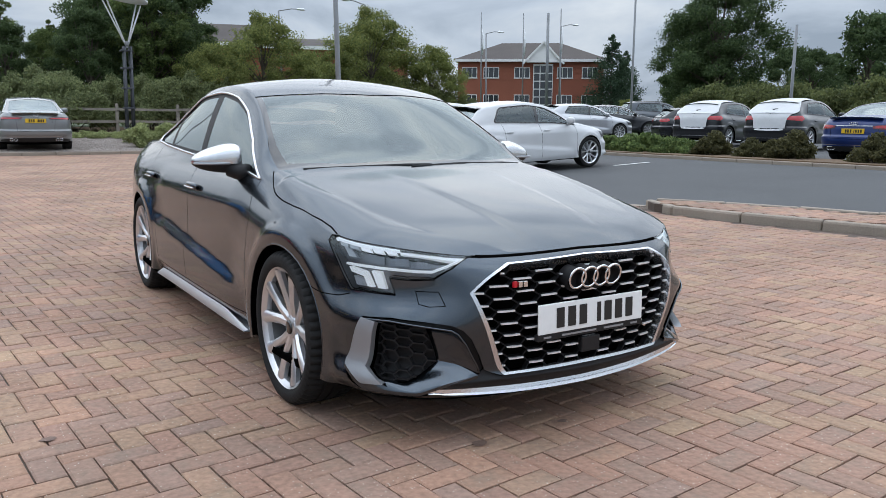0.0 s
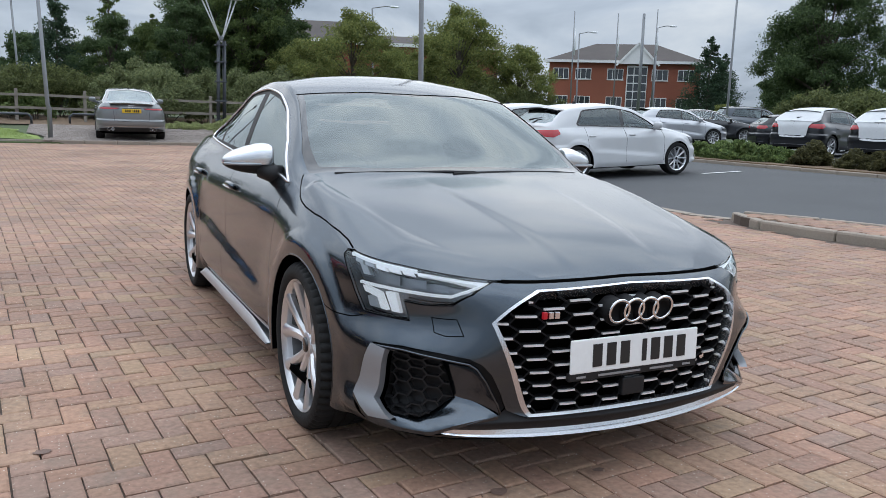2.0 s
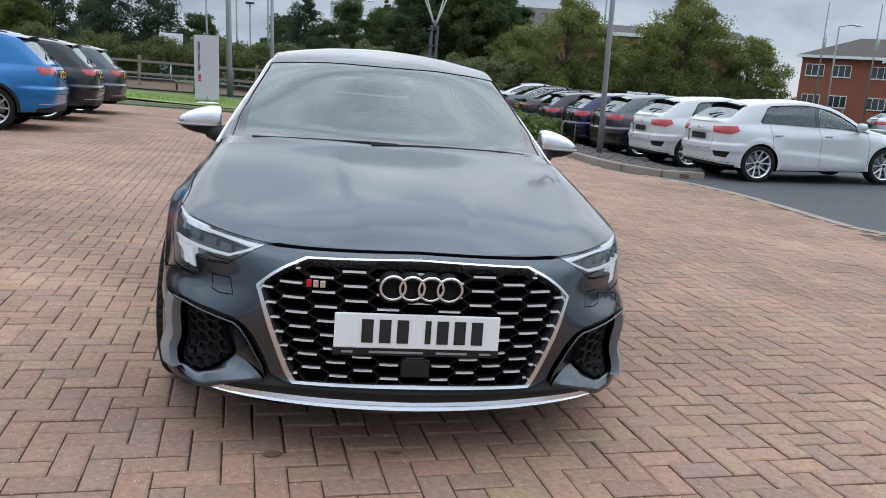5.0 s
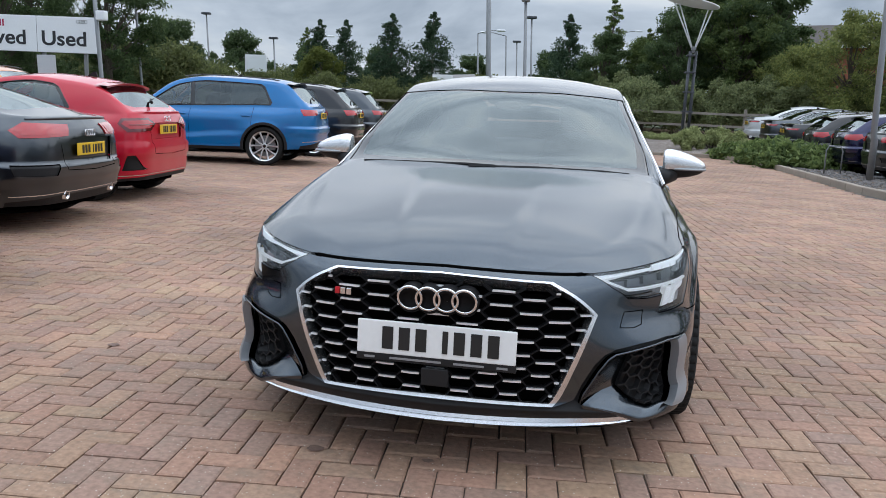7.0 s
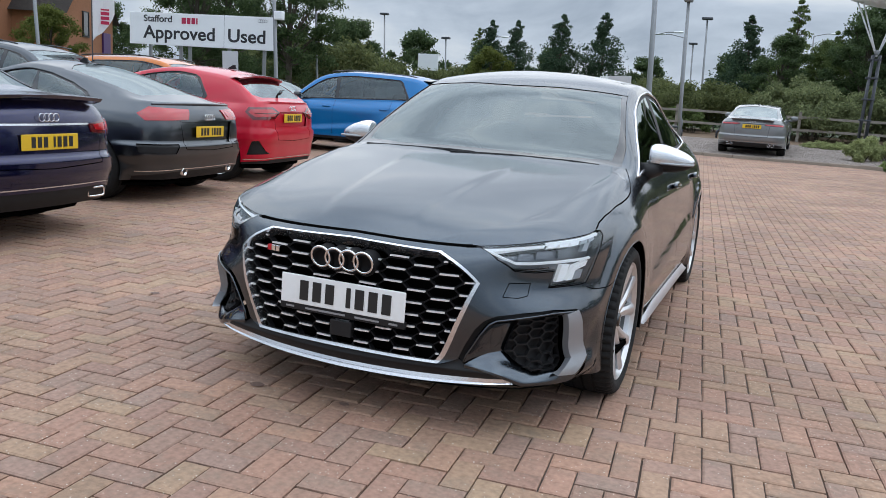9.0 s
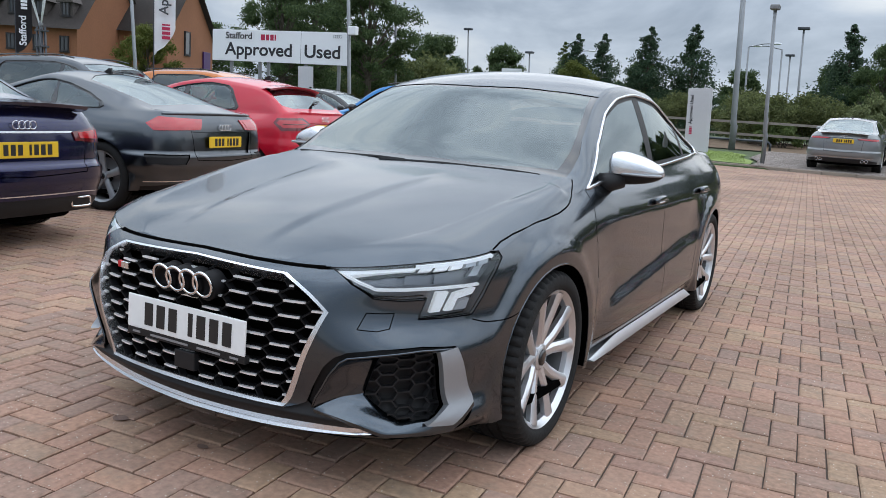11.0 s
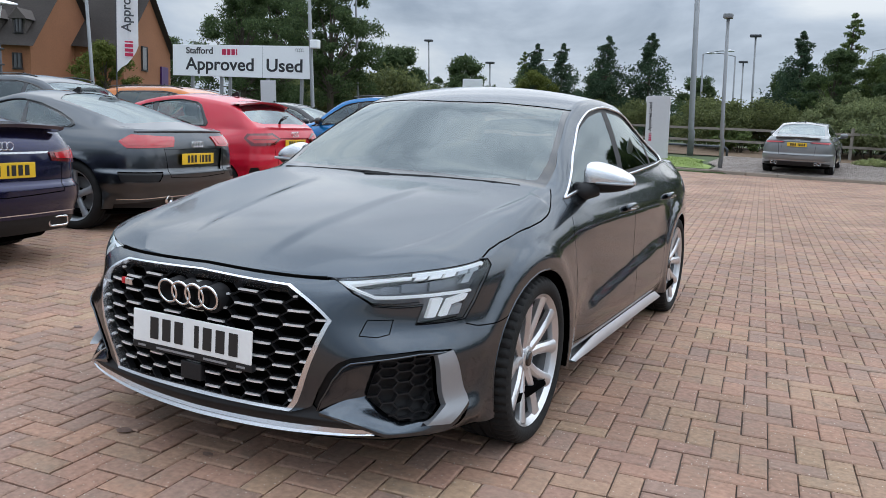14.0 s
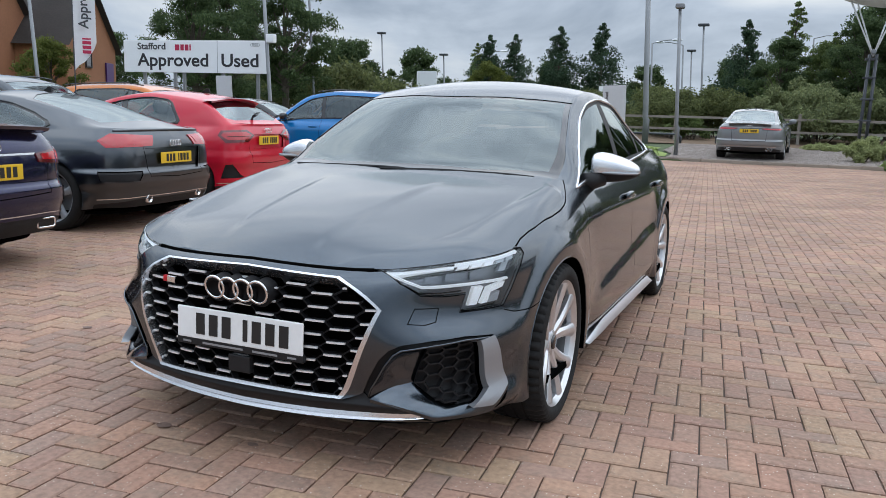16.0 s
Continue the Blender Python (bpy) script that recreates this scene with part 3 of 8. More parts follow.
class Skin:
    """The flat (s, q) sheet of a shell, cut along outlines into named regions, then laid onto the shell."""

    def __init__(self, shell, along, up):
        self.shell, self.bm = shell, bmesh.new()
        self.tag = self.bm.faces.layers.int.new("region")
        self.ids = {"body": 0}
        vs = [[self.bm.verts.new((s, q, 0)) for q in up] for s in along]
        for a, b in zip(vs, vs[1:]):
            for j in range(len(up) - 1):
                self.bm.faces.new((a[j], b[j], b[j + 1], a[j + 1]))

    def cut(self, name, outline, only=("body",)):
        pid = self.ids.setdefault(name, len(self.ids))
        allowed = {self.ids[o] for o in only if o in self.ids} if only else None
        pts = [Vector((a, b, 0)) for a, b in outline]
        for tri in tessellate_polygon([pts]):
            p = [pts[i] for i in tri]
            if (p[1] - p[0]).cross(p[2] - p[0]).z < 0:
                p.reverse()
            if (p[1] - p[0]).cross(p[2] - p[0]).z < 1e-8:
                continue
            lo = [min(v[k] for v in p) for k in (0, 1)]
            hi = [max(v[k] for v in p) for k in (0, 1)]
            faces = []
            for f in self.bm.faces:
                if allowed is not None and f[self.tag] not in allowed:
                    continue
                c = [v.co for v in f.verts]
                if max(v.x for v in c) > lo[0] and min(v.x for v in c) < hi[0] and max(v.y for v in c) > lo[1] and min(v.y for v in c) < hi[1]:
                    faces.append(f)
            for i in range(3):
                a, b = p[i], p[(i + 1) % 3]
                no = Vector((a.y - b.y, b.x - a.x, 0)).normalized()
                geom = list({x for f in faces for x in (*f.verts, *f.edges)}) + faces
                if not faces:
                    break
                r = bmesh.ops.bisect_plane(self.bm, geom=geom, dist=1e-6, plane_co=a, plane_no=no)
                faces = [g for g in r["geom"] if isinstance(g, bmesh.types.BMFace) and (g.calc_center_median() - a).dot(no) > 0]
            for f in faces:
                f[self.tag] = pid

    def seam(self, name, line, width, only=("body",)):
        """A thin strip along a line, its width in metres."""
        for (s0, q0), (s1, q1) in zip(line, line[1:]):
            sm, qm = (s0 + s1) / 2, min(max((q0 + q1) / 2, 0.01), 1.99)
            kq = np.linalg.norm(self.shell.place(sm, qm + 0.005) - self.shell.place(sm, qm - 0.005)) / 0.01 + 1e-6
            ks = np.linalg.norm(self.shell.place(sm + 0.005, qm) - self.shell.place(sm - 0.005, qm)) / 0.01 + 1e-6
            d = Vector(((s1 - s0) * ks, (q1 - q0) * kq))
            if d.length < 1e-6:
                continue
            d.normalize()
            ox, oy = -d.y * width / 2 / ks, d.x * width / 2 / kq
            ex, ey = d.x * width * 0.3 / ks, d.y * width * 0.3 / kq
            self.cut(name, [(s0 - ex + ox, q0 - ey + oy), (s0 - ex - ox, q0 - ey - oy), (s1 + ex - ox, q1 + ey - oy), (s1 + ex + ox, q1 + ey + oy)], only)

    def panel(self, name, regions, mat, parent, inward=0.0, side=0, label="", thick=0.0):
        """One mesh from regions. side: 0 both halves in one, 1 or -1 one half alone."""
        ids = {self.ids[r] for r in regions if r in self.ids}
        faces = [f for f in self.bm.faces if f[self.tag] in ids]
        if not faces:
            return None
        verts = list({v for f in faces for v in f.verts})
        index = {v: i for i, v in enumerate(verts)}
        sq = np.array([(v.co.x, v.co.y) for v in verts])
        # points and slopes on the shell
        p = self.shell.place(sq[:, 0], sq[:, 1], np.full(len(sq), inward) if inward else 0.0)
        e = 0.012
        L = self.shell.length
        a = self.shell.place(np.clip(sq[:, 0] + e, 0, L), sq[:, 1]) - self.shell.place(np.clip(sq[:, 0] - e, 0, L), sq[:, 1])
        b = self.shell.place(sq[:, 0], np.clip(sq[:, 1] + e, 0, 2)) - self.shell.place(sq[:, 0], np.clip(sq[:, 1] - e, 0, 2))
        nor = np.cross(a, b)
        bad = np.linalg.norm(nor, axis=1) < 1e-10
        nor[bad] = (0, -0.5, 0.5)
        nor /= np.linalg.norm(nor, axis=1, keepdims=True)
        loops = [[index[v] for v in f.verts] for f in faces]
        co, no, fs = [], [], []
        for half in ((1, -1) if side == 0 else (side,)):
            base = len(co)
            co += [(x * half, y, z) for x, y, z in p]
            no += [(x * half, y, z) for x, y, z in nor]
            fs += [[base + i for i in (f if half > 0 else f[::-1])] for f in loops]
        if thick:
            base = len(co)
            edges = {}
            for f in fs:
                for i, j in zip(f, f[1:] + f[:1]):
                    edges[(i, j)] = True
            rim = [(i, j) for i, j in edges if (j, i) not in edges]
            ring = {}
            for i, j in rim:
                for k in (i, j):
                    if k not in ring:
                        ring[k] = len(co)
                        co.append(tuple(np.array(co[k]) - np.array(no[k]) * thick))
                        no.append(no[k])
            skirt = [[j, i, ring[i], ring[j]] for i, j in rim]
        else:
            skirt = []
        me = bpy.data.meshes.new(name)
        me.from_pydata([tuple(map(float, c)) for c in co], [], fs + skirt)
        me.shade_smooth()
        if skirt:
            me.set_sharp_from_angle(angle=radians(50))
        else:
            me.normals_split_custom_set_from_vertices([tuple(map(float, c)) for c in no])
        me.materials.append(mat)
        ob = new(name, me)
        ob.parent = parent
        return tagged(ob, label)

    def path(self, line, inward=0.0, side=1, step=0.03):
        """Points on the shell along a line of (s, q)."""
        out = []
        for (s0, q0), (s1, q1) in zip(line, line[1:]):
            n = max(1, int(math.hypot(s1 - s0, (q1 - q0) * 0.5) / step))
            for k in range(n):
                out.append((s0 + (s1 - s0) * k / n, q0 + (q1 - q0) * k / n))
        out.append(line[-1])
        pts = self.shell.place(np.array([o[0] for o in out]), np.array([o[1] for o in out]), np.full(len(out), inward))
        return [Vector((x * side, y, z)) for x, y, z in pts.tolist()]


def arch_outline(shell, y, z, r, flare=0.0):
    """The outline of a wheel arch in (s, q), open to the sill."""
    out = []
    for k in range(23):
        a = math.pi * (-0.1 + 1.2 * k / 22)
        yy, zz = y - math.cos(a) * r, z + math.sin(a) * r
        s, q = shell.find(yy, max(zz, 0.0))
        out.append((s, q))
    return [(out[0][0], -0.02)] + out + [(out[-1][0], -0.02)]


def wheel_well(shell, y, z, r, side, depth=0.30):
    """The lining behind an arch, coloured near-black for the shade in the well."""
    bm = bmesh.new()
    rows = []
    for k in range(23):
        a = math.pi * (-0.1 + 1.2 * k / 22)
        yy, zz = y - math.cos(a) * r, max(z + math.sin(a) * r, 0.12)
        s, q = shell.find(yy, zz)
        x = float(shell.place(s, q)[0])
        rows.append([bm.verts.new(((x - 0.002) * side, yy, zz)), bm.verts.new(((x - 0.03) * side, y + (yy - y) * 1.06, z + (zz - z) * 1.06)),
                     bm.verts.new(((x - depth) * side, y + (yy - y) * 1.06, z + (zz - z) * 1.06))])
    hub = bm.verts.new(((float(shell.place(*shell.find(y, 0.6))[0]) - depth) * side, y, z))
    for a, b in zip(rows, rows[1:]):
        for j in range(2):
            bm.faces.new((a[j], a[j + 1], b[j + 1], b[j]))
        bm.faces.new((a[2], hub, b[2]))
    return bm


def in_convex(poly, x, y):
    sign = 0
    for (a, b), (c, d) in zip(poly, poly[1:] + poly[:1]):
        k = (c - a) * (y - b) - (d - b) * (x - a)
        if k * sign < 0:
            return False
        sign = sign or (1 if k > 0 else -1 if k < 0 else 0)
    return True


def clip_to(poly, p, q):
    """The piece of the segment p-q inside a convex outline, or None."""
    lo, hi = 0.0, 1.0
    cx, cy = sum(a for a, _ in poly) / len(poly), sum(b for _, b in poly) / len(poly)
    for (a, b), (c, d) in zip(poly, poly[1:] + poly[:1]):
        nx, ny = -(d - b), c - a
        if nx * (cx - a) + ny * (cy - b) < 0:
            nx, ny = -nx, -ny
        f0 = nx * (p[0] - a) + ny * (p[1] - b)
        f1 = nx * (q[0] - a) + ny * (q[1] - b)
        if f0 < 0 and f1 < 0:
            return None
        if f0 < 0:
            lo = max(lo, f0 / (f0 - f1))
        elif f1 < 0:
            hi = min(hi, f0 / (f0 - f1))
    if hi - lo < 0.08:
        return None
    at = lambda u: (p[0] + (q[0] - p[0]) * u, p[1] + (q[1] - p[1]) * u)
    return at(lo), at(hi)


# ---- wheels ----
def build_wheel(radius, width, rim_r, spokes, pair, face_mat, spoke_w, parent, side, at, dark_mat=None):
    """rim with spokes, tyre, hub cap and brake disc; side 1 faces +x."""
    bm = bmesh.new()
    h = width / 2
    lathe(bm, [(h * .62, rim_r * .925), (h * .80, rim_r * .935), (h * .92, rim_r * .99), (h * .96, rim_r * 1.015), (h * .9, rim_r * 1.02)], 48)
    lathe(bm, [(h * .5, rim_r * .20), (h * .66, rim_r * .19), (h * .70, rim_r * .15), (h * .68, rim_r * .115)], 24)
    bmesh.ops.recalc_face_normals(bm, faces=bm.faces[:])
    flip = Matrix.Identity(4) if side > 0 else Matrix.Rotation(math.pi, 4, "Z")
    m = Matrix.Translation(at) @ flip
    me = mesh_of("wheel", bm, face_mat)
    me.shade_smooth()
    me.set_sharp_from_angle(angle=radians(35))
    wheel = new("wheel", me)
    wheel.parent, wheel.matrix_basis = parent, m
    made = {}
    for k in range(spokes):
        lean = (0.17 if k % 2 else -0.17) if pair else 0.0
        turn_by = 2 * math.pi * (k // 2) / (spokes // 2) if pair else 2 * math.pi * k / spokes
        if lean not in made:
            bm = bmesh.new()
            a0, a1 = math.pi / 2 + lean * 1.1, math.pi / 2 + lean * 1.95
            rows = []
            for r, a, w, d in ((rim_r * .16, a0, spoke_w * .85, h * .62), (rim_r * .45, a0 * .7 + a1 * .3, spoke_w * .8, h * .74), (rim_r * .78, a0 * .2 + a1 * .8, spoke_w * .85, h * .86), (rim_r * .965, a1, spoke_w * 1.15, h * .93)):
                c, s = math.cos(a), math.sin(a)
                px, pz = -s, c
                rows.append([bm.verts.new((x, c * r + px * o, s * r + pz * o)) for o, x in ((-w / 2, d - .028), (-w / 2, d - .010), (-w * .22, d), (w * .22, d), (w / 2, d - .010), (w / 2, d - .028))])
            for a, b in zip(rows, rows[1:]):
                for j in range(5):
                    bm.faces.new((a[j], a[j + 1], b[j + 1], b[j]))
            bm.faces.new(rows[0])
            bmesh.ops.recalc_face_normals(bm, faces=bm.faces[:])
            made[lean] = mesh_of("spoke", bm, face_mat)
            made[lean].shade_smooth()
            made[lean].set_sharp_from_angle(angle=radians(35))
        sp = new("spoke", made[lean])
        sp.parent, sp.matrix_basis = wheel, Matrix.Rotation(turn_by, 4, "X")
    bm = bmesh.new()
    r = radius
    # the tread's shoulders are notched into blocks on the nearest car's wheels
    steps = 168 if parent is saloon else 60
    side_of = [(-h * .9, rim_r * 1.0), (-h * 1.03, rim_r * 1.06), (-h * 1.06, (rim_r + r) / 2), (-h * 1.0, r * .95), (-h * .92, r * .975), (-h * .84, r * .992), (-h * .44, r), (-h * .42, r - .007), (-h * .34, r - .007), (-h * .32, r), (-h * .05, r), (-h * .03, r - .007)]
    prof = side_of + [(-x, rr) for x, rr in side_of[::-1]]
    grid = []
    for k in range(steps):
        a = 2 * math.pi * k / steps
        notch = .010 if steps > 100 and k % 3 == 2 else 0.0
        grid.append([bm.verts.new((x, math.cos(a) * q, math.sin(a) * q)) for x, q in [(x, rr - (notch if rr > r * .96 and abs(x) > h * .43 else 0)) for x, rr in prof]])
    for k in range(steps):
        g0, g1 = grid[k], grid[(k + 1) % steps]
        for j in range(len(prof) - 1):
            bm.faces.new((g0[j], g0[j + 1], g1[j + 1], g1[j]))
    bmesh.ops.recalc_face_normals(bm, faces=bm.faces[:])
    me = mesh_of("tyre", bm, TYRE)
    me.shade_smooth()
    me.set_sharp_from_angle(angle=radians(40))
    tyre = new("tyre", me)
    tyre.parent = wheel
    tagged(tyre, "black rubber tyre with a blocked tread")
    bm = bmesh.new()
    lathe(bm, [(-h * .92, rim_r * .99), (-h * .8, rim_r * .93), (h * .3, rim_r * .90), (h * .63, rim_r * .926)], 48)
    part("rim_barrel", bm, BARREL, wheel, "barrel of the rim, coloured darker for the shade inside", smooth=True)
    bm = bmesh.new()
    lathe(bm, [(h * .66, rim_r * .118), (h * .74, rim_r * .115), (h * .765, rim_r * .09), (h * .77, .001)], 24)
    part("hub_cap", bm, GLOSS_BLACK, wheel, smooth=True)
    bm = bmesh.new()
    lathe(bm, [(h * .05, .07), (h * .10, .07), (h * .10, rim_r * .72), (h * .0, rim_r * .72), (h * .0, .07)], 40)
    part("brake_disc", bm, STEEL, wheel, "grey steel brake disc")
    return wheel


def plate(parent, m, mat, small=False):
    """A number plate with plain bars for its characters, facing +y of m."""
    bm = bmesh.new()
    box(bm, -.26, -.008, -.0555, .26, 0, .0555, 0.004)
    bmesh.ops.transform(bm, matrix=m, verts=bm.verts[:])
    ob = part("number_plate", bm, mat, parent, "yellow rear number plate with plain black bars" if mat is PLATE_YELLOW else "white front number plate with plain black bars")
    x = -.205
    for k in range(7):
        if k == 4:
            x += .033
        w = .036 if k != 3 else .018
        bm = bmesh.new()
        box(bm, x, 0.0, -.037, x + w, .0025, .037)
        bmesh.ops.transform(bm, matrix=m, verts=bm.verts[:])
        part("plate_bar", bm, INK, ob)
        x += w + .019
    return ob


def rings(parent, m, size):
    """Four linked chrome rings, facing +y of m; size is the outer diameter of one."""
    r, tr = size / 2 * .9, size * .055
    badge = None
    for k in range(4):
        bm = bmesh.new()
        pts = [((k - 1.5) * size * .69 + math.cos(a) * r, 0, math.sin(a) * r) for a in [2 * math.pi * i / 28 for i in range(28)]]
        tube(bm, pts, tr, 8, closed=True)
        bmesh.ops.transform(bm, matrix=m, verts=bm.verts[:])
        part("badge_ring", bm, CHROME, parent, "chrome badge ring", smooth=True)
    return badge

# ---- the saloon in the middle ----
WHEEL_R, HUB_Z = 0.322, 0.318


def resample(line, n):
    """n points at even steps along a line."""
    p = np.array(line, float)
    run = np.concatenate([[0], np.cumsum(np.hypot(*np.diff(p, axis=0).T))])
    at = np.linspace(0, run[-1], n)
    return list(zip(np.interp(at, run, p[:, 0]).tolist(), np.interp(at, run, p[:, 1]).tolist()))


saloon = thing("saloon_car", "dark metallic grey saloon car on block paving, lamps lit", "car")
along = np.unique(np.concatenate([np.linspace(0, 1.3, 70), np.linspace(1.3, 4.6, 120), np.linspace(4.6, hero.length, 30)]))
up = np.concatenate([np.linspace(0, 1, 31), np.linspace(1, 1.4, 15)[1:], np.linspace(1.4, 2, 34)[1:]])
skin = Skin(hero, along, up)
# wheel arches
ARCH = 0.347
for y in (0.0, 2.63):
    skin.cut("hole", arch_outline(hero, y, HUB_Z, ARCH))
# front: grille, lamps, vents
GRILLE = [(0, .875), (.366, .872), (.517, .665), (.385, .262), (0, .275)]
GRILLE_IN = [(0, .858), (.357, .854), (.503, .664), (.375, .296), (0, .312)]
skin.cut("grille_frame", GRILLE)
skin.cut("hole", GRILLE_IN, ("grille_frame",))
LAMP = [(.496, 1.004), (.674, 1.018), (.873, 1.024), (1.039, 1.014), (1.115, 1.010), (1.152, .985), (1.160, .92), (1.085, .815), (1.050, .752), (1.002, .680), (.92, .678), (.805, .676),
        (.832, .768), (.740, .762), (.650, .767), (.58, .842)]
skin.cut("lamp", LAMP)
skin.seam("gap", LAMP + LAMP[:1], 0.007, ("body", "lamp"))
MESH = [(.634, .343), (.684, .499), (.860, .514), (.902, .281), (.824, .178)]
BLADE = [(.860, .516), (.920, .528), (.996, .308), (.999, .265), (.912, .160), (.824, .178), (.902, .281)]
LIP = [(.922, .535), (.806, .548), (.678, .537), (.584, .520), (.544, .498), (.512, .461), (.478, .392), (.458, .325)]
INSERT = [(.912, .524), (.804, .528), (.678, .512), (.584, .497), (.560, .480), (.530, .437), (.488, .351), (.478, .296)]
INNER = [(.860, .514), (.80, .509), (.74, .504), (.684, .499), (.672, .462), (.660, .424), (.647, .384), (.634, .343)]
LEDGE = [(.484, .285), (.638, .160), (.734, .075), (.80, .080), (.918, .118), (1.003, .252)]
LEDGE_IN = [(.634, .343), (.70, .287), (.762, .232), (.824, .178), (.912, .160), (.999, .265)]
skin.cut("vent", MESH)
skin.cut("blade", BLADE)
skin.cut("curtain", LIP + INSERT[::-1])
skin.cut("lower_black", [(0, .06), (.30, .06), (.56, .075), (.64, .100), (.636, .150), (.484, .285), (.478, .296), (.458, .325), (.385, .262), (0, .275)])
skin.cut("recess", INSERT + LEDGE + BLADE[1:5][::-1])
skin.cut("recess", [(.638, .160), (.64, .09), (.734, .0), (.80, .0), (.93, .03), (1.003, .252), (.918, .118), (.80, .080), (.734, .075)])
skin.seam("gap", [(-.05, .985), (.20, .985), (.46, .992), (.503, 1.000)], 0.013)
skin.seam("gap", [(1.004, .652), (1.054, .624), (1.166, .588), (1.26, .555)], 0.004)
skin.seam("gap", [(.605, .613), (.666, .613), (.706, .629), (.721, .701), (.63, .692), (.605, .613)], 0.003)
HOOD_EDGE = [(1.135, 1.020), (1.20, 1.040), (1.285, 1.030), (1.40, .988), (1.53, .948), (1.65, .936), (1.735, .945), (1.785, .965), (1.825, 1.01), (1.858, 1.074), (1.90, 1.15), (1.944, 1.240)]
skin.seam("gap", HOOD_EDGE, 0.006)
# glazing
SCREEN = [(1.815, 2.0), (1.822, 1.71), (1.838, 1.62), (1.935, 1.325), (2.187, 1.403), (2.590, 1.400), (2.500, 1.63), (2.440, 1.87), (2.428, 2.0)]
SCREEN_IN = [(1.862, 2.0), (1.868, 1.71), (1.884, 1.62), (1.975, 1.43), (2.187, 1.428), (2.560, 1.432), (2.478, 1.63), (2.418, 1.87), (2.406, 2.0)]
skin.cut("screen_border", SCREEN)
skin.cut("screen", SCREEN_IN, ("screen_border",))
DLO = [(1.990, 1.014), (2.12, 1.14), (2.288, 1.255), (2.549, 1.318), (2.785, 1.345), (3.139, 1.360), (3.567, 1.357), (3.936, 1.335), (4.12, 1.27), (4.18, 1.17), (4.14, 1.05), (3.9, 1.016), (3.675, 1.012), (3.226, 1.012), (2.6, 1.012)]
skin.cut("pillar_black", DLO)
FRONT_PANE = [(2.075, 1.035), (2.14, 1.11), (2.30, 1.225), (2.555, 1.295), (2.790, 1.322), (3.075, 1.338), (2.955, 1.035)]
REAR_PANE = [(3.185, 1.338), (3.567, 1.335), (3.85, 1.325), (3.745, 1.035), (3.045, 1.035)]
QUARTER = [(3.90, 1.312), (4.09, 1.250), (4.145, 1.165), (4.11, 1.055), (3.80, 1.037)]
for name, outline in (("front_pane", FRONT_PANE), ("rear_pane", REAR_PANE), ("quarter_pane", QUARTER)):
    skin.cut(name, outline, ("pillar_black",))
skin.cut("back_glass", [(3.80, 2.0), (3.83, 1.45), (4.40, 1.45), (4.46, 2.0)])
# doors and other joints
DOOR_F = [(1.975, 1.000), (1.972, .866), (1.925, .677), (1.950, .469), (1.930, .341), (1.895, .165)]
DOOR_B = [(2.985, 1.005), (2.944, .685), (2.968, .473), (2.975, .309), (2.951, .165)]
DOOR_R = [(3.99, 1.005), (3.90, .75), (3.80, .60), (3.66, .42), (3.60, .165)]
for line in (DOOR_F, DOOR_B, DOOR_R):
    skin.seam("gap", line, 0.005)
skin.seam("gap", [(1.895, .165), (2.951, .165), (3.60, .165)], 0.005)
skin.cut("front_door", DOOR_F + DOOR_B[::-1])
skin.cut("rear_door", DOOR_B + DOOR_R[::-1])
skin.cut("bonnet", [(-.01, .990), (.46, .997), (.66, 1.018), (.873, 1.026), (1.04, 1.018), (1.135, 1.014)] + HOOD_EDGE[1:] + [(1.935, 1.325), (1.838, 1.62), (1.822, 1.71), (1.815, 2.0), (0, 2.0)])
skin.cut("front_bumper", [(-.01, -.02), (1.30, -.02), (1.30, .55), (1.166, .586), (1.054, .622), (1.004, .655), (.92, .66), (.82, .70), (.66, .80), (.50, .999), (-.01, .99)])
skin.cut("front_wing", [(1.0, .60), (1.30, .50), (1.30, -.02), (1.895, -.02), (1.93, .341), (1.95, .469), (1.925, .677), (1.972, .866), (1.98, 1.01), (1.944, 1.24)] + HOOD_EDGE[::-1] + [(1.10, 1.02)])
for name, regions, label in (("bonnet", ["bonnet"], "dark grey creased bonnet"), ("front_bumper", ["front_bumper"], ""), ("body_shell", ["body"], "")):
    skin.panel(name, regions, GREY_PAINT, saloon, 0.0, 0, label)
skin.panel("joint", ["gap"], VOID, saloon, 0.010, 0, "dark joints between the panels")
# added near-black bar that draws the shade of the bonnet's front gap
bm = bmesh.new()
tube(bm, [tuple(hero.place(abs(a), .985 + max(0, abs(a) - .2) * .03, .004) * np.array((math.copysign(1, a), 1, 1))) for a in np.linspace(-.48, .48, 61)], .0085, 8)
part("bonnet_gap", bm, VOID, saloon, smooth=True)
skin.panel("lower_intake", ["lower_black"], PLASTIC, saloon, 0.012, 0, "black lower intake panel")
skin.panel("windscreen_border", ["screen_border"], GLOSS_BLACK, saloon, 0.003, 0)
skin.panel("windscreen", ["screen"], GLASS, saloon, 0.003, 0, "clear windscreen mirroring the clouds").visible_shadow = False
skin.panel("rear_window", ["back_glass"], DARK_GLASS, saloon, 0.003, 0)
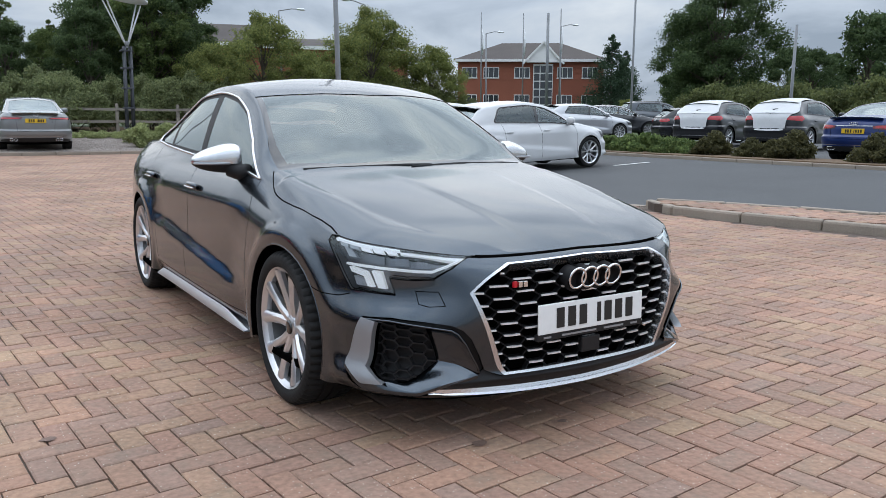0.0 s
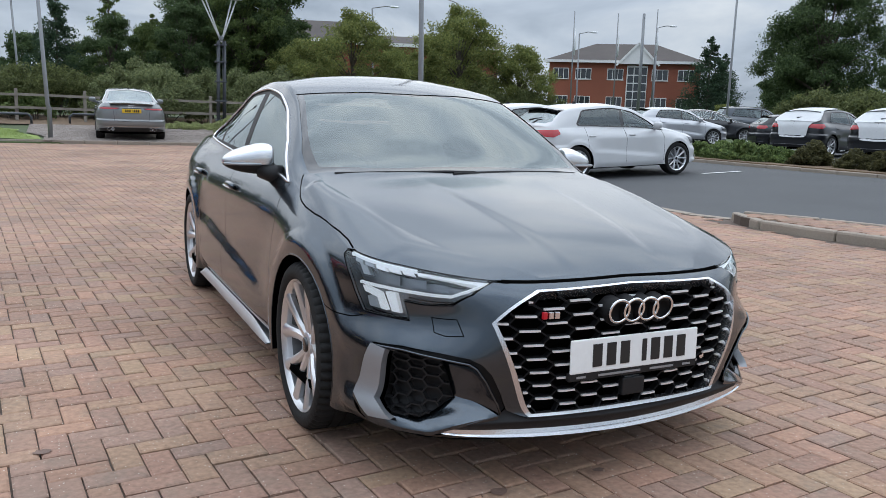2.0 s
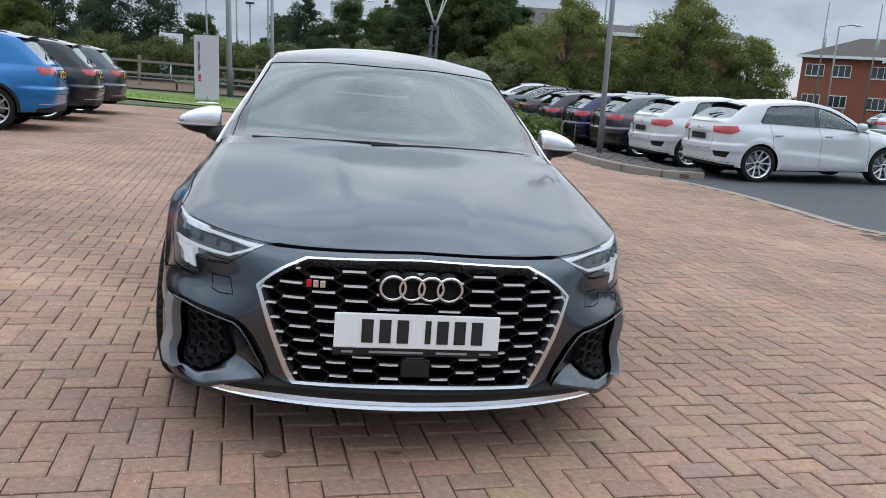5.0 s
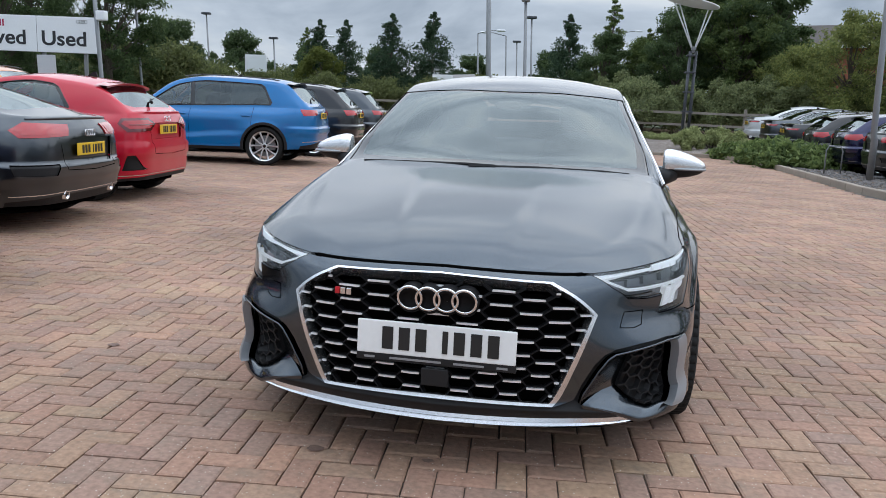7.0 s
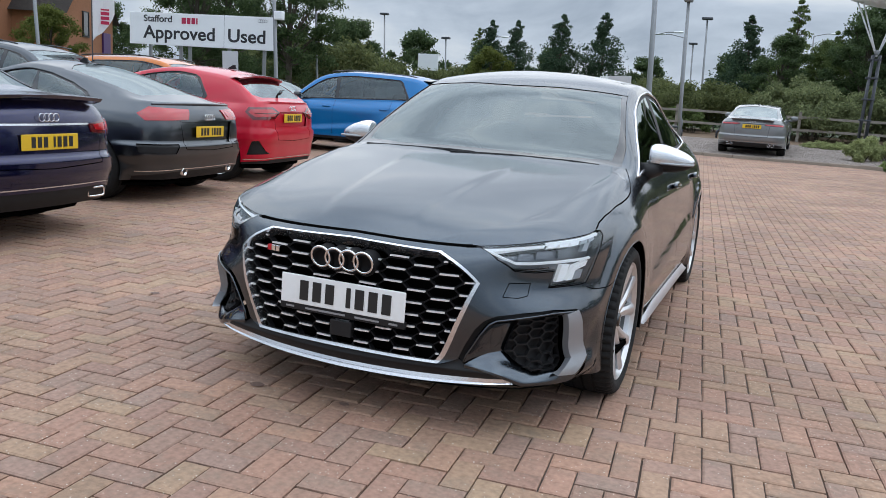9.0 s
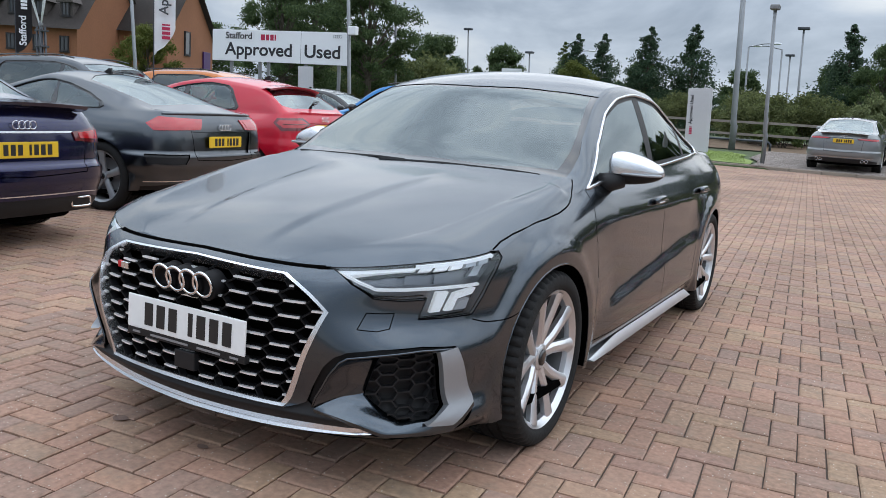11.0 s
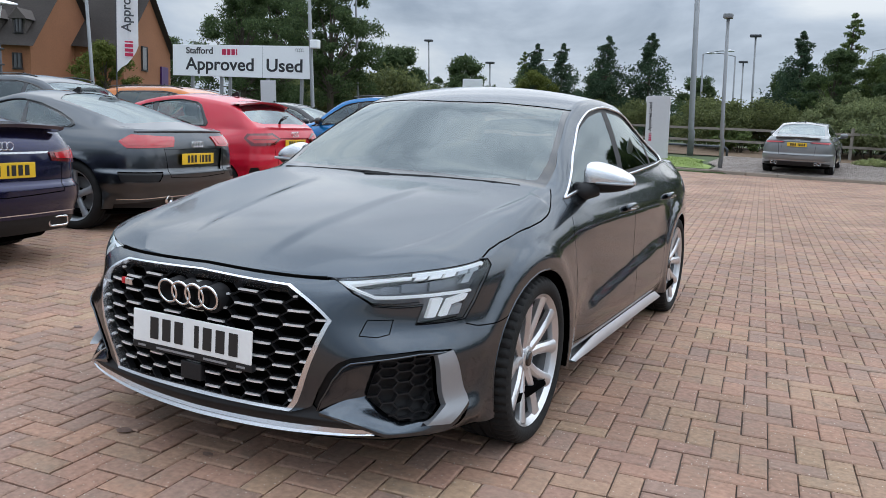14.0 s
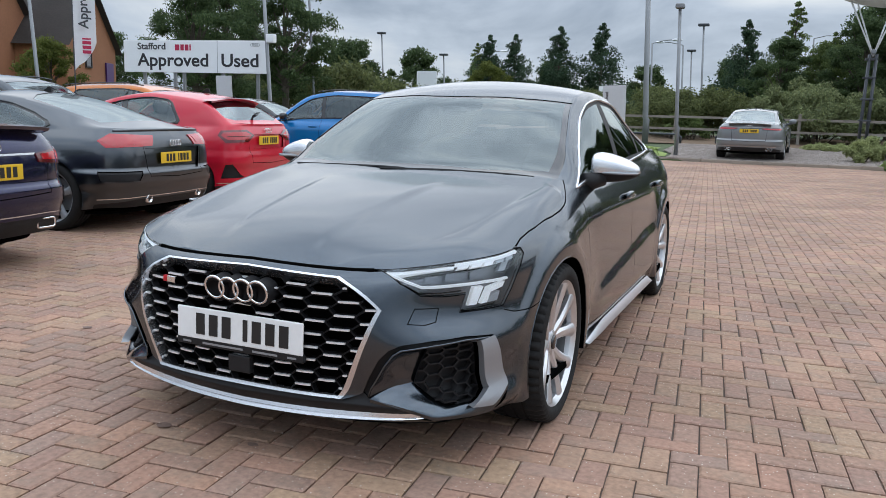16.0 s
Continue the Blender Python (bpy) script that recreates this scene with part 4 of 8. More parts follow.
for side in (1, -1):
    # the scoop round the side intake: an upright inner wall, and a ledge below that juts out
    skin.panel("air_curtain", ["curtain"], PLASTIC, saloon, 0.022, side, "black slot beside the side intake")
    bm = bmesh.new()
    outer, inward = resample(INSERT, 20), resample(INNER, 20)
    rows = []
    for k in range(20):
        u = k / 19
        deep = .012 + .050 * min(1, u * 3)
        rows.append([bm.verts.new((x * side, y, z)) for x, y, z in
                     [hero.place(outer[k][0] + (inward[k][0] - outer[k][0]) * w, outer[k][1] + (inward[k][1] - outer[k][1]) * w, -.002 + deep * w ** .8).tolist() for w in (0, .08, .2, .35, .5, .7, .85, 1)]])
    for a, b in zip(rows, rows[1:]):
        for j in range(len(a) - 1):
            bm.faces.new((a[j], a[j + 1], b[j + 1], b[j]))
    bmesh.ops.recalc_face_normals(bm, faces=bm.faces[:])
    part("bumper_recess", bm, GREY_PAINT, saloon, smooth=True)
    bm = bmesh.new()
    outer, inward = resample(LEDGE, 26), resample(LEDGE_IN, 26)
    rows = []
    for k in range(26):
        u = k / 25
        deep = .060 * (1 - float(ease(u, .42, .80)))
        jut = .003 - .020 * math.sin(math.pi * min(1, u * 1.02)) ** .8
        start = hero.place(inward[k][0], inward[k][1], deep)
        tip = hero.place(outer[k][0], max(outer[k][1], .167), -jut)
        tip[2] = max(float(hero.wall(outer[k][0], outer[k][1])[2]), .222)
        ring = [start + (tip - start) * w + np.array((0, 0, .010 * math.sin(math.pi * w))) for w in (0, .15, .3, .45, .6, .75, .9, 1)]
        ring += [tip + np.array((0, 0, -.003)), tip + np.array((0, .004, -.013)), tip + np.array((-.01, .022, -.022)), tip + np.array((-.03, .09, -.026))]
        rows.append([bm.verts.new((x * side, y, z)) for x, y, z in [r.tolist() for r in ring]])
    for a, b in zip(rows, rows[1:]):
        for j in range(len(a) - 1):
            bm.faces.new((a[j], a[j + 1], b[j + 1], b[j]))
    bmesh.ops.recalc_face_normals(bm, faces=bm.faces[:])
    ledge = part("bumper_ledge", bm, GREY_PAINT, saloon, smooth=True)
    ledge.data.set_sharp_from_angle(angle=radians(40))
    bm = bmesh.new()
    tube(bm, skin.path(INSERT, -.001, side), .0036, 8)
    part("intake_edge", bm, GREY_PAINT, saloon, smooth=True)
    skin.panel("front_wing", ["front_wing"], GREY_PAINT, saloon, 0.0, side)
    skin.panel("front_door", ["front_door"], GREY_PAINT, saloon, 0.0, side)
    skin.panel("rear_door", ["rear_door"], GREY_PAINT, saloon, 0.0, side)
    skin.panel("pillar_trim", ["pillar_black"], PLASTIC, saloon, 0.005, side)
    skin.panel("front_side_window", ["front_pane"], GLASS, saloon, 0.006, side)
    skin.panel("rear_side_window", ["rear_pane"], DARK_GLASS, saloon, 0.006, side, "dark tinted rear side window")
    skin.panel("quarter_window", ["quarter_pane"], DARK_GLASS, saloon, 0.006, side)
    skin.panel("intake_blade", ["blade"], DARK_SATIN, saloon, -0.008, side, "satin grey blade beside the side intake", thick=0.03)
    # chrome line round the side windows
    bm = bmesh.new()
    tube(bm, skin.path(DLO + DLO[:1], -0.003, side)[:-1], 0.0075, 6, closed=True)
    part("window_trim", bm, SATIN, saloon, "bright metal trim round the side windows", smooth=True)
    # side skirt insert
    bm = bmesh.new()
    rows = []
    for k in range(25):
        u = k / 24
        s = 1.955 + 1.655 * u
        high = .199 + .040 * min(1, u * 5 + .04) * min(1, (1 - u) * 14 + .35)
        q = hero.place(s, .17, -.003)
        p0, p1, p2 = (q[0] - .05, q[1], .185), (q[0] + .012, q[1], .196), (q[0] - .012, q[1], high)
        rows.append([bm.verts.new((p[0] * side, p[1], p[2])) for p in (p0, p1, p2)])
    for a, b in zip(rows, rows[1:]):
        for j in range(2):
            bm.faces.new((a[j], b[j], b[j + 1], a[j + 1]) if side > 0 else (a[j], a[j + 1], b[j + 1], b[j]))
    part("side_skirt", bm, SKIRT_SILVER, saloon, "satin silver side skirt insert", smooth=True)
    # headlamp
    lamp = skin.panel("headlamp", ["lamp"], LAMP_BLACK, saloon, 0.045, side, "lit headlamp with white daylight strips")
    bm = bmesh.new()
    outer = skin.path(LAMP + LAMP[:1], 0.001, side)[:-1]
    inner = skin.path(LAMP + LAMP[:1], 0.046, side)[:-1]
    a = [bm.verts.new(p) for p in outer]
    b = [bm.verts.new(p) for p in inner]
    for i in range(len(a)):
        j = (i + 1) % len(a)
        bm.faces.new((a[i], a[j], b[j], b[i]))
    part("lamp_wall", bm, LAMP_BLACK, lamp)
    lens = skin.panel("lens", ["lamp"], LENS, lamp, 0.002, side, "clear lens")
    lens.visible_shadow = False

    def strip(line, width, depth, name, mat, lift=0.010):
        """A light guide on the lamp's floor."""
        pts = skin.path(line, depth, side, 0.02)
        bm = bmesh.new()
        tube(bm, pts, 0.01, square=(lift, width))
        bmesh.ops.recalc_face_normals(bm, faces=bm.faces[:])
        return part(name, bm, mat, lamp)
    def slab(corners, name, mat, depth=.012):
        """A lit block: an outline on the lamp's floor, given depth."""
        bm = bmesh.new()
        cs, cq = np.array([c[0] for c in corners]), np.array([c[1] for c in corners])
        va, vb = ([bm.verts.new((x * side, y, z)) for x, y, z in hero.place(cs, cq, np.full(len(corners), d)).tolist()] for d in (depth, depth + .02))
        bm.faces.new(va)
        for i in range(len(va)):
            j = (i + 1) % len(va)
            bm.faces.new((va[i], va[j], vb[j], vb[i]))
        bmesh.ops.recalc_face_normals(bm, faces=bm.faces[:])
        return part(name, bm, mat, lamp)
    slab([(.520, .985), (.66, .997), (.80, 1.0), (.792, .952), (.66, .948), (.552, .932)], "light_guide", LAMP_LIT)
    strip([(.80, .990), (.95, .992), (1.06, .990), (1.118, .984), (1.125, .962)], .012, .012, "light_guide", LAMP_LIT)
    strip([(.530, .955), (.600, .865), (.656, .815), (.72, .815), (.81, .818), (.92, .816), (1.036, .806)], .007, .012, "light_guide", LAMP_LIT)
    for k in range(5):
        s0 = .808 + k * .060
        q0 = .942 - .004 * k
        slab([(s0, q0), (s0 + .046, q0), (s0 + .062, .984), (s0 + .014, .984)], "light_block", LAMP_LIT if k < 3 else LAMP_WHITE)
    slab([(1.005, .865), (1.045, .855), (1.085, .925), (1.045, .935)], "reflector", LAMP_WHITE, .026)
    slab([(.848, .700), (.884, .702), (.915, .790), (.872, .792)], "light_block", LAMP_LIT)
    slab([(.905, .702), (.932, .704), (.950, .752), (1.012, .765), (1.026, .790), (.940, .778)], "light_block", LAMP_LIT)
    slab([(.945, .702), (.962, .735), (1.005, .744), (.990, .702)], "light_block", LAMP_WHITE, .018)
    for s0, q0, wide in ((.70, .875, .030), (.79, .885, .034), (.90, .880, .034)):
        slab([(s0 - wide, q0 - .035), (s0 + wide * .8, q0 - .035), (s0 + wide, q0 + .035), (s0 - wide * .8, q0 + .035)], "projector", LAMP_BLACK, .028)
    # wheel wells and wheels
    for y in (0.0, 2.63):
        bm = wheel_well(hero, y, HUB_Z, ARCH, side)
        # the well's shade is in the lining's near-black colour
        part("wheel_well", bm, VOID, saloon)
        lip = bmesh.new()
        tube(lip, skin.path([p for p in arch_outline(hero, y, HUB_Z, ARCH + .003) if p[1] > .03], .001, side), .0032, 6)
        part("arch_lip", lip, GREY_PAINT, saloon, smooth=True)
        build_wheel(WHEEL_R, 0.228, 0.250, 10, True, RIM, 0.053, saloon, side, (0.775 * side, y, HUB_Z))
    # mirror: silver cap over a black lower half, on a stalk
    mirror = bmesh.new()
    tilt = Matrix.Translation((0.893 * side, 0.80, 0.985)) @ Matrix.Rotation(-0.10 * side, 4, "Z")

    def cap(v):
        u = min(1.0, max(0.0, (v.x * side / 0.115 + 1) / 2))
        v = v.copy()
        v.x = max(v.x * side, -0.090) * side
        v.z *= 1.06 - 0.58 * u ** 1.3
        v.y *= 1.0 - 0.25 * u
        v.y -= 0.035 * (1 - u) - 0.03 * u
        v.z += -0.020 * u
        return v
    blob(mirror, (0, 0, 0), (0.115, 0.075, 0.078), 2.7, 14, 28, cap)
    bmesh.ops.transform(mirror, matrix=tilt, verts=mirror.verts[:])
    top = mirror.copy()
    bmesh.ops.bisect_plane(top, geom=top.verts[:] + top.edges[:] + top.faces[:], plane_co=(0, 0, 0.956), plane_no=(0, 0, 1), clear_inner=True)
    low = mirror
    bmesh.ops.scale(low, vec=(0.985, 0.985, 0.985), space=Matrix.Translation((-0.893 * side, -0.80, -0.985)), verts=low.verts[:])
    housing = part("door_mirror", low, PLASTIC, saloon, "door mirror with a satin silver cap", smooth=True)
    part("mirror_cap", top, SATIN, housing, "satin silver cap", smooth=True)
    bm = bmesh.new()
    band = [Vector((0.893 * side, 0.80, 0.957)) + (tilt.to_3x3() @ Vector((math.cos(a) * .113, math.sin(a) * .066 - .01, 0))) for a in [2 * math.pi * i / 24 for i in range(24)]]
    tube(bm, band, 0.006, 6, closed=True)
    part("indicator_strip", bm, DARK_SATIN, housing, smooth=True)
    bm = bmesh.new()
    tube(bm, [(0.765 * side, 0.72, 0.905), (0.80 * side, 0.73, 0.915), (0.85 * side, 0.765, 0.93)], [0.05, 0.042, 0.036], 12)
    part("mirror_stalk", bm, PLASTIC, housing, smooth=True)
    # door handles
    for y in (1.35, 2.36):
        s, q = hero.find(y, 0.80)
        c = hero.place(s, q, -0.016)
        bm = bmesh.new()
        blob(bm, c.tolist() if side > 0 else (-c[0], c[1], c[2]), (0.016, 0.098, 0.020), 2.6, 10, 24)
        handle = part("door_handle", bm, GREY_PAINT, saloon, "body-coloured door handle", smooth=True)
        bm = bmesh.new()
        d = hero.place(s, q, 0.004)
        blob(bm, (d[0] * side, d[1] - .01, d[2] - .004), (0.005, 0.055, 0.024), 2.2, 8, 20)
        part("handle_cup", bm, GLOSS_BLACK, handle, smooth=True)
        bm = bmesh.new()
        tube(bm, [((c[0] + .015) * side, c[1] - .088, c[2] - .006), ((c[0] + .018) * side, c[1], c[2] - .007), ((c[0] + .015) * side, c[1] + .088, c[2] - .006)], .004, 6)
        part("handle_strip", bm, CHROME, handle)
    # side intake lattice
    metre = 0.70
    mesh_m = [(s, q * metre) for s, q in MESH]
    bm = bmesh.new()
    dx, dz, ha = 0.060, 0.031, 0.021
    for i in range(-2, 10):
        for j in range(-2, 14):
            cs, cz = .65 + i * dx, .10 + j * dz + (i % 2) * dz / 2
            a, b = ha, dx - ha
            for p, q in (((cs - a, cz + dz / 2), (cs + a, cz + dz / 2)), ((cs + a, cz + dz / 2), (cs + b, cz)), ((cs + b, cz), (cs + a, cz - dz / 2))):
                cl = clip_to(mesh_m, p, q)
                if cl:
                    sq = np.array([(k[0], k[1] / metre) for k in cl])
                    tube(bm, [Vector((x * side, y, z)) for x, y, z in hero.place(sq[:, 0], sq[:, 1], np.full(2, .056)).tolist()], 0.003, square=(0.020, 0.0050))
    part("intake_mesh", bm, PLASTIC, saloon, "black honeycomb mesh of the side intake")
    skin.panel("intake_back", ["vent"], PLASTIC, saloon, 0.074, side)
    bm = bmesh.new()
    pts = skin.path(MESH + MESH[:1], 0.046, side)[:-1]
    deep = skin.path(MESH + MESH[:1], 0.074, side)[:-1]
    a, b = [bm.verts.new(p) for p in pts], [bm.verts.new(p) for p in deep]
    for i in range(len(a)):
        bm.faces.new((a[i], a[(i + 1) % len(a)], b[(i + 1) % len(a)], b[i]))
    part("intake_wall", bm, PLASTIC, saloon)

# grille: frame, honeycomb, chrome dashes, backing
frame_ob = skin.panel("grille", ["grille_frame"], SATIN, saloon, -0.006, 0, "wide honeycomb grille in a chrome frame", thick=0.05)


def wall_q(s, z):
    lo, hi = 0.0, 1.0
    for _ in range(22):
        v = (lo + hi) / 2
        lo, hi = (v, hi) if float(hero.wall(s, v)[2]) < z else (lo, v)
    return lo


zof = lambda s, q: float(hero.wall(s, q)[2])
inner = [(s, zof(s, q)) for s, q in GRILLE_IN]
full = inner[1:4] + [(-s, z) for s, z in inner[1:4][::-1]]
PX, PZ, HA = 0.1016, 0.0455, 0.036


def on_grille(s, z, depth):
    p = hero.place(abs(s), wall_q(abs(s), z), depth)
    return Vector((math.copysign(float(p[0]), s), float(p[1]), float(p[2])))


def drawn_in(s, z):
    """The columns of cells lean together towards the bottom."""
    return s * (.81 + .19 * (z - .326) / .274), z


web = bmesh.new()
for i in range(-6, 7):
    for j in range(0, 10):
        cs, cz = i * PX, 0.258 + j * PZ + (i % 2) * PZ / 2
        a, b = HA, PX - HA
        behind_plate = abs(cs) < .24 and .40 < cz + PZ / 2 < .525
        bar = clip_to(full, drawn_in(cs - a, cz + PZ / 2), drawn_in(cs + a, cz + PZ / 2))
        if bar and not behind_plate and cz + PZ / 2 < max(z for _, z in full) - .012:
            bm = bmesh.new()
            tube(bm, [on_grille(*bar[0], 0.012), on_grille((bar[0][0] + bar[1][0]) / 2, bar[0][1], 0.010), on_grille(*bar[1], 0.012)], 0.003, square=(0.010, 0.0056))
            part("grille_dash", bm, DASH, frame_ob)
            tube(web, [on_grille(*bar[0], 0.026), on_grille(*bar[1], 0.026)], 0.003, square=(0.022, 0.009))
        for p, q in (((cs + a, cz + PZ / 2), (cs + b, cz)), ((cs + b, cz), (cs + a, cz - PZ / 2))):
            cl = clip_to(full, drawn_in(*p), drawn_in(*q))
            if cl:
                tube(web, [on_grille(*cl[0], 0.026), on_grille(*cl[1], 0.028)], 0.003, square=(0.024, 0.0045))
part("grille_web", web, WEB_BLACK, frame_ob, "black honeycomb web")
# near-black sheet standing in for the shade deep behind the open cells
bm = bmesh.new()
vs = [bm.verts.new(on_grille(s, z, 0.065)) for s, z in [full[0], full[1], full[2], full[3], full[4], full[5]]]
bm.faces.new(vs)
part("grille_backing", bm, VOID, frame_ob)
rings(frame_ob, Matrix.Translation((0, -0.900, 0.606)) @ Matrix.Rotation(math.pi, 4, "Z") @ Matrix.Rotation(-0.18, 4, "X"), 0.085)
for k in range(4):
    bm = bmesh.new()
    lathe(bm, [(-.030, .044), (.022, .044), (.027, .041), (.027, .034), (.012, .033), (.012, .001)], 28, "y")
    bmesh.ops.transform(bm, matrix=Matrix.Translation(((k - 1.5) * .0587, -.866, .600)) @ Matrix.Rotation(math.pi, 4, "Z") @ Matrix.Rotation(-.18, 4, "X"), verts=bm.verts[:])
    part("badge_drum", bm, WEB_BLACK, frame_ob, "black drum behind a badge ring", smooth=True)
bm = bmesh.new()
box(bm, -.045, -.89, .315, .045, -.865, .375, .004)
part("radar_cover", bm, PLASTIC, frame_ob, "black sensor cover")
for x0, x1, mat in ((-.350, -.334, BADGE_RED), (-.330, -.313, CHROME), (-.309, -.292, CHROME)):
    bm = bmesh.new()
    p = on_grille((x0 + x1) / 2, .602, 0.004)
    box(bm, x0, p.y - .006, .590, x1, p.y + .006, .612, .002)
    part("badge_block", bm, mat, frame_ob)
plate(saloon, Matrix.Translation((0, -0.893, 0.466)) @ Matrix.Rotation(math.pi, 4, "Z") @ Matrix.Rotation(radians(2), 4, "X"), PLATE_WHITE)
bm = bmesh.new()
box(bm, -.262, -.893, .386, .262, -.872, .412, .003)
holder = part("plate_holder", bm, PLASTIC, saloon, "black plate holder with small grey bars")
for x0, x1 in ((-.235, -.20), (-.15, .02), (.06, .16), (.20, .235)):
    bm = bmesh.new()
    box(bm, x0, -.8945, .395, x1, -.8925, .402)
    part("plate_bar", bm, DARK_SATIN, holder)
# splitter
bm = bmesh.new()
rows = []
for k in range(-34, 35):
    s = abs(k) / 34 * .665
    q = 0.045 + .055 * (s / .665) ** 3
    w = math.copysign(1, k) if k else 1
    lift = 0.002 + 0.010 * (1 - (s / .665) ** 4)
    pts = [hero.place(s, q, 0.03), hero.place(s, q, -lift), hero.place(s, q, -lift) + np.array((0, 0.004, .002 + .007 * (1 - (s / .665) ** 5))), hero.place(s, q + .03, 0.02)]
    rows.append([bm.verts.new((p[0] * w, p[1], p[2])) for p in pts])
for a, b in zip(rows, rows[1:]):
    for j in range(3):
        bm.faces.new((a[j], b[j], b[j + 1], a[j + 1]))
bmesh.ops.recalc_face_normals(bm, faces=bm.faces[:])
part("front_splitter", bm, SATIN, saloon, "satin silver splitter lip")
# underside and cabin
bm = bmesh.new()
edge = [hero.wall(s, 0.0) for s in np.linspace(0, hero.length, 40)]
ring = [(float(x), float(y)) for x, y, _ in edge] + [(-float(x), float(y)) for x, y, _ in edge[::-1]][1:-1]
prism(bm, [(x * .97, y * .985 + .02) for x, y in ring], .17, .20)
# plain slab, its near-black colour standing in for the shade under the car
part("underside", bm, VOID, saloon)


def seat(parent, x, y, z=.42, wide=.50):
    bm = bmesh.new()
    blob(bm, (x, y, z), (wide / 2, .27, .10), 3.2, 8, 20)
    blob(bm, (x, y + .30, z + .33), (wide / 2, .10, .34), 3.0, 8, 20, lambda v: Vector((v.x, v.y + v.z * .22, v.z)))
    blob(bm, (x, y + .42, z + .76), (.135, .055, .10), 2.8, 8, 16)
    return part("seat", bm, CABIN, parent, "black front seat with headrest", smooth=True)


def cabin(parent, front, rear, floor, width, right_hand=True):
    """Dashboard, wheel and seats."""
    bm = bmesh.new()
    blob(bm, (0, front + .10, .80 + floor), (width, .30, .10), 4, 8, 28)
    box(bm, -width, front, floor + .3, width, front + .1, floor + .8)
    part("dashboard", bm, CABIN, parent, smooth=True)
    x = -.36 if right_hand else .36
    bm = bmesh.new()
    tube(bm, [(x + math.cos(a) * .18, front + .46 + math.sin(a) * .06, floor + .83 + math.sin(a) * .17) for a in [2 * math.pi * k / 24 for k in range(24)]], .015, 8, closed=True)
    tube(bm, [(x - .17, front + .46, floor + .83), (x + .17, front + .46, floor + .83)], .02, 8)
    part("steering_wheel", bm, PLASTIC, parent, smooth=True)
    for sx in (-.36, .36):
        seat(parent, sx, front + .95, floor + .42)
    bm = bmesh.new()
    blob(bm, (0, rear, floor + .45), (.62, .30, .12), 4, 8, 20)
    blob(bm, (0, rear + .30, floor + .72), (.60, .10, .30), 4, 8, 20)
    part("rear_bench", bm, CABIN, parent, smooth=True)
    bm = bmesh.new()
    box(bm, -width, front, floor + .18, width, rear + .5, floor + .24)
    part("cabin_floor", bm, CABIN, parent)


cabin(saloon, .50, 2.15, .0, .66)
bm = bmesh.new()
blob(bm, (0, 1.02, 1.265), (.125, .03, .035), 3, 8, 20)
part("inner_mirror", bm, PLASTIC, saloon, smooth=True)
bm = bmesh.new()
blob(bm, (0, .93, 1.232), (.065, .05, .022), 3, 8, 20)
part("sensor_pod", bm, PLASTIC, saloon, smooth=True)
# wipers in the well below the screen
for line in ([(-.10, .29, .950), (.20, .325, .955), (.50, .365, .950), (.62, .39, .944)], [(-.62, .385, .944), (-.40, .345, .950), (-.12, .315, .956), (.02, .305, .957)]):
    bm = bmesh.new()
    tube(bm, line, [.006, .007, .007, .004], 6)
    part("wiper", bm, PLASTIC, saloon, "black wiper blade")

# ---- parked cars ----
def ground_at(x, y):
    """Height of the ground: level paving, a rise to the east, a bank to the north."""
    return min(0.26, max(0.0, 0.045 * (x - 7))) + (0.10 + 0.04 * min(y - 23.3, 14) if y > 23.3 else 0.0)


def sculpted(base, f, end, step):
    """Relief of a parked car: the flank of the saloon at its scale, and a bumper that stands proud below the height step."""
    def relief(y, z, d):
        d = hero_relief(y * 2.63 / base, z / f, d)
        return d - .030 * ease(y, end - .62, end - .30) * (1 - ease(z, step - .012, step + .012)) + .022 * ease(y, end - .62, end - .30) * (1 - ease(z, step - .20, step - .10))
    return relief


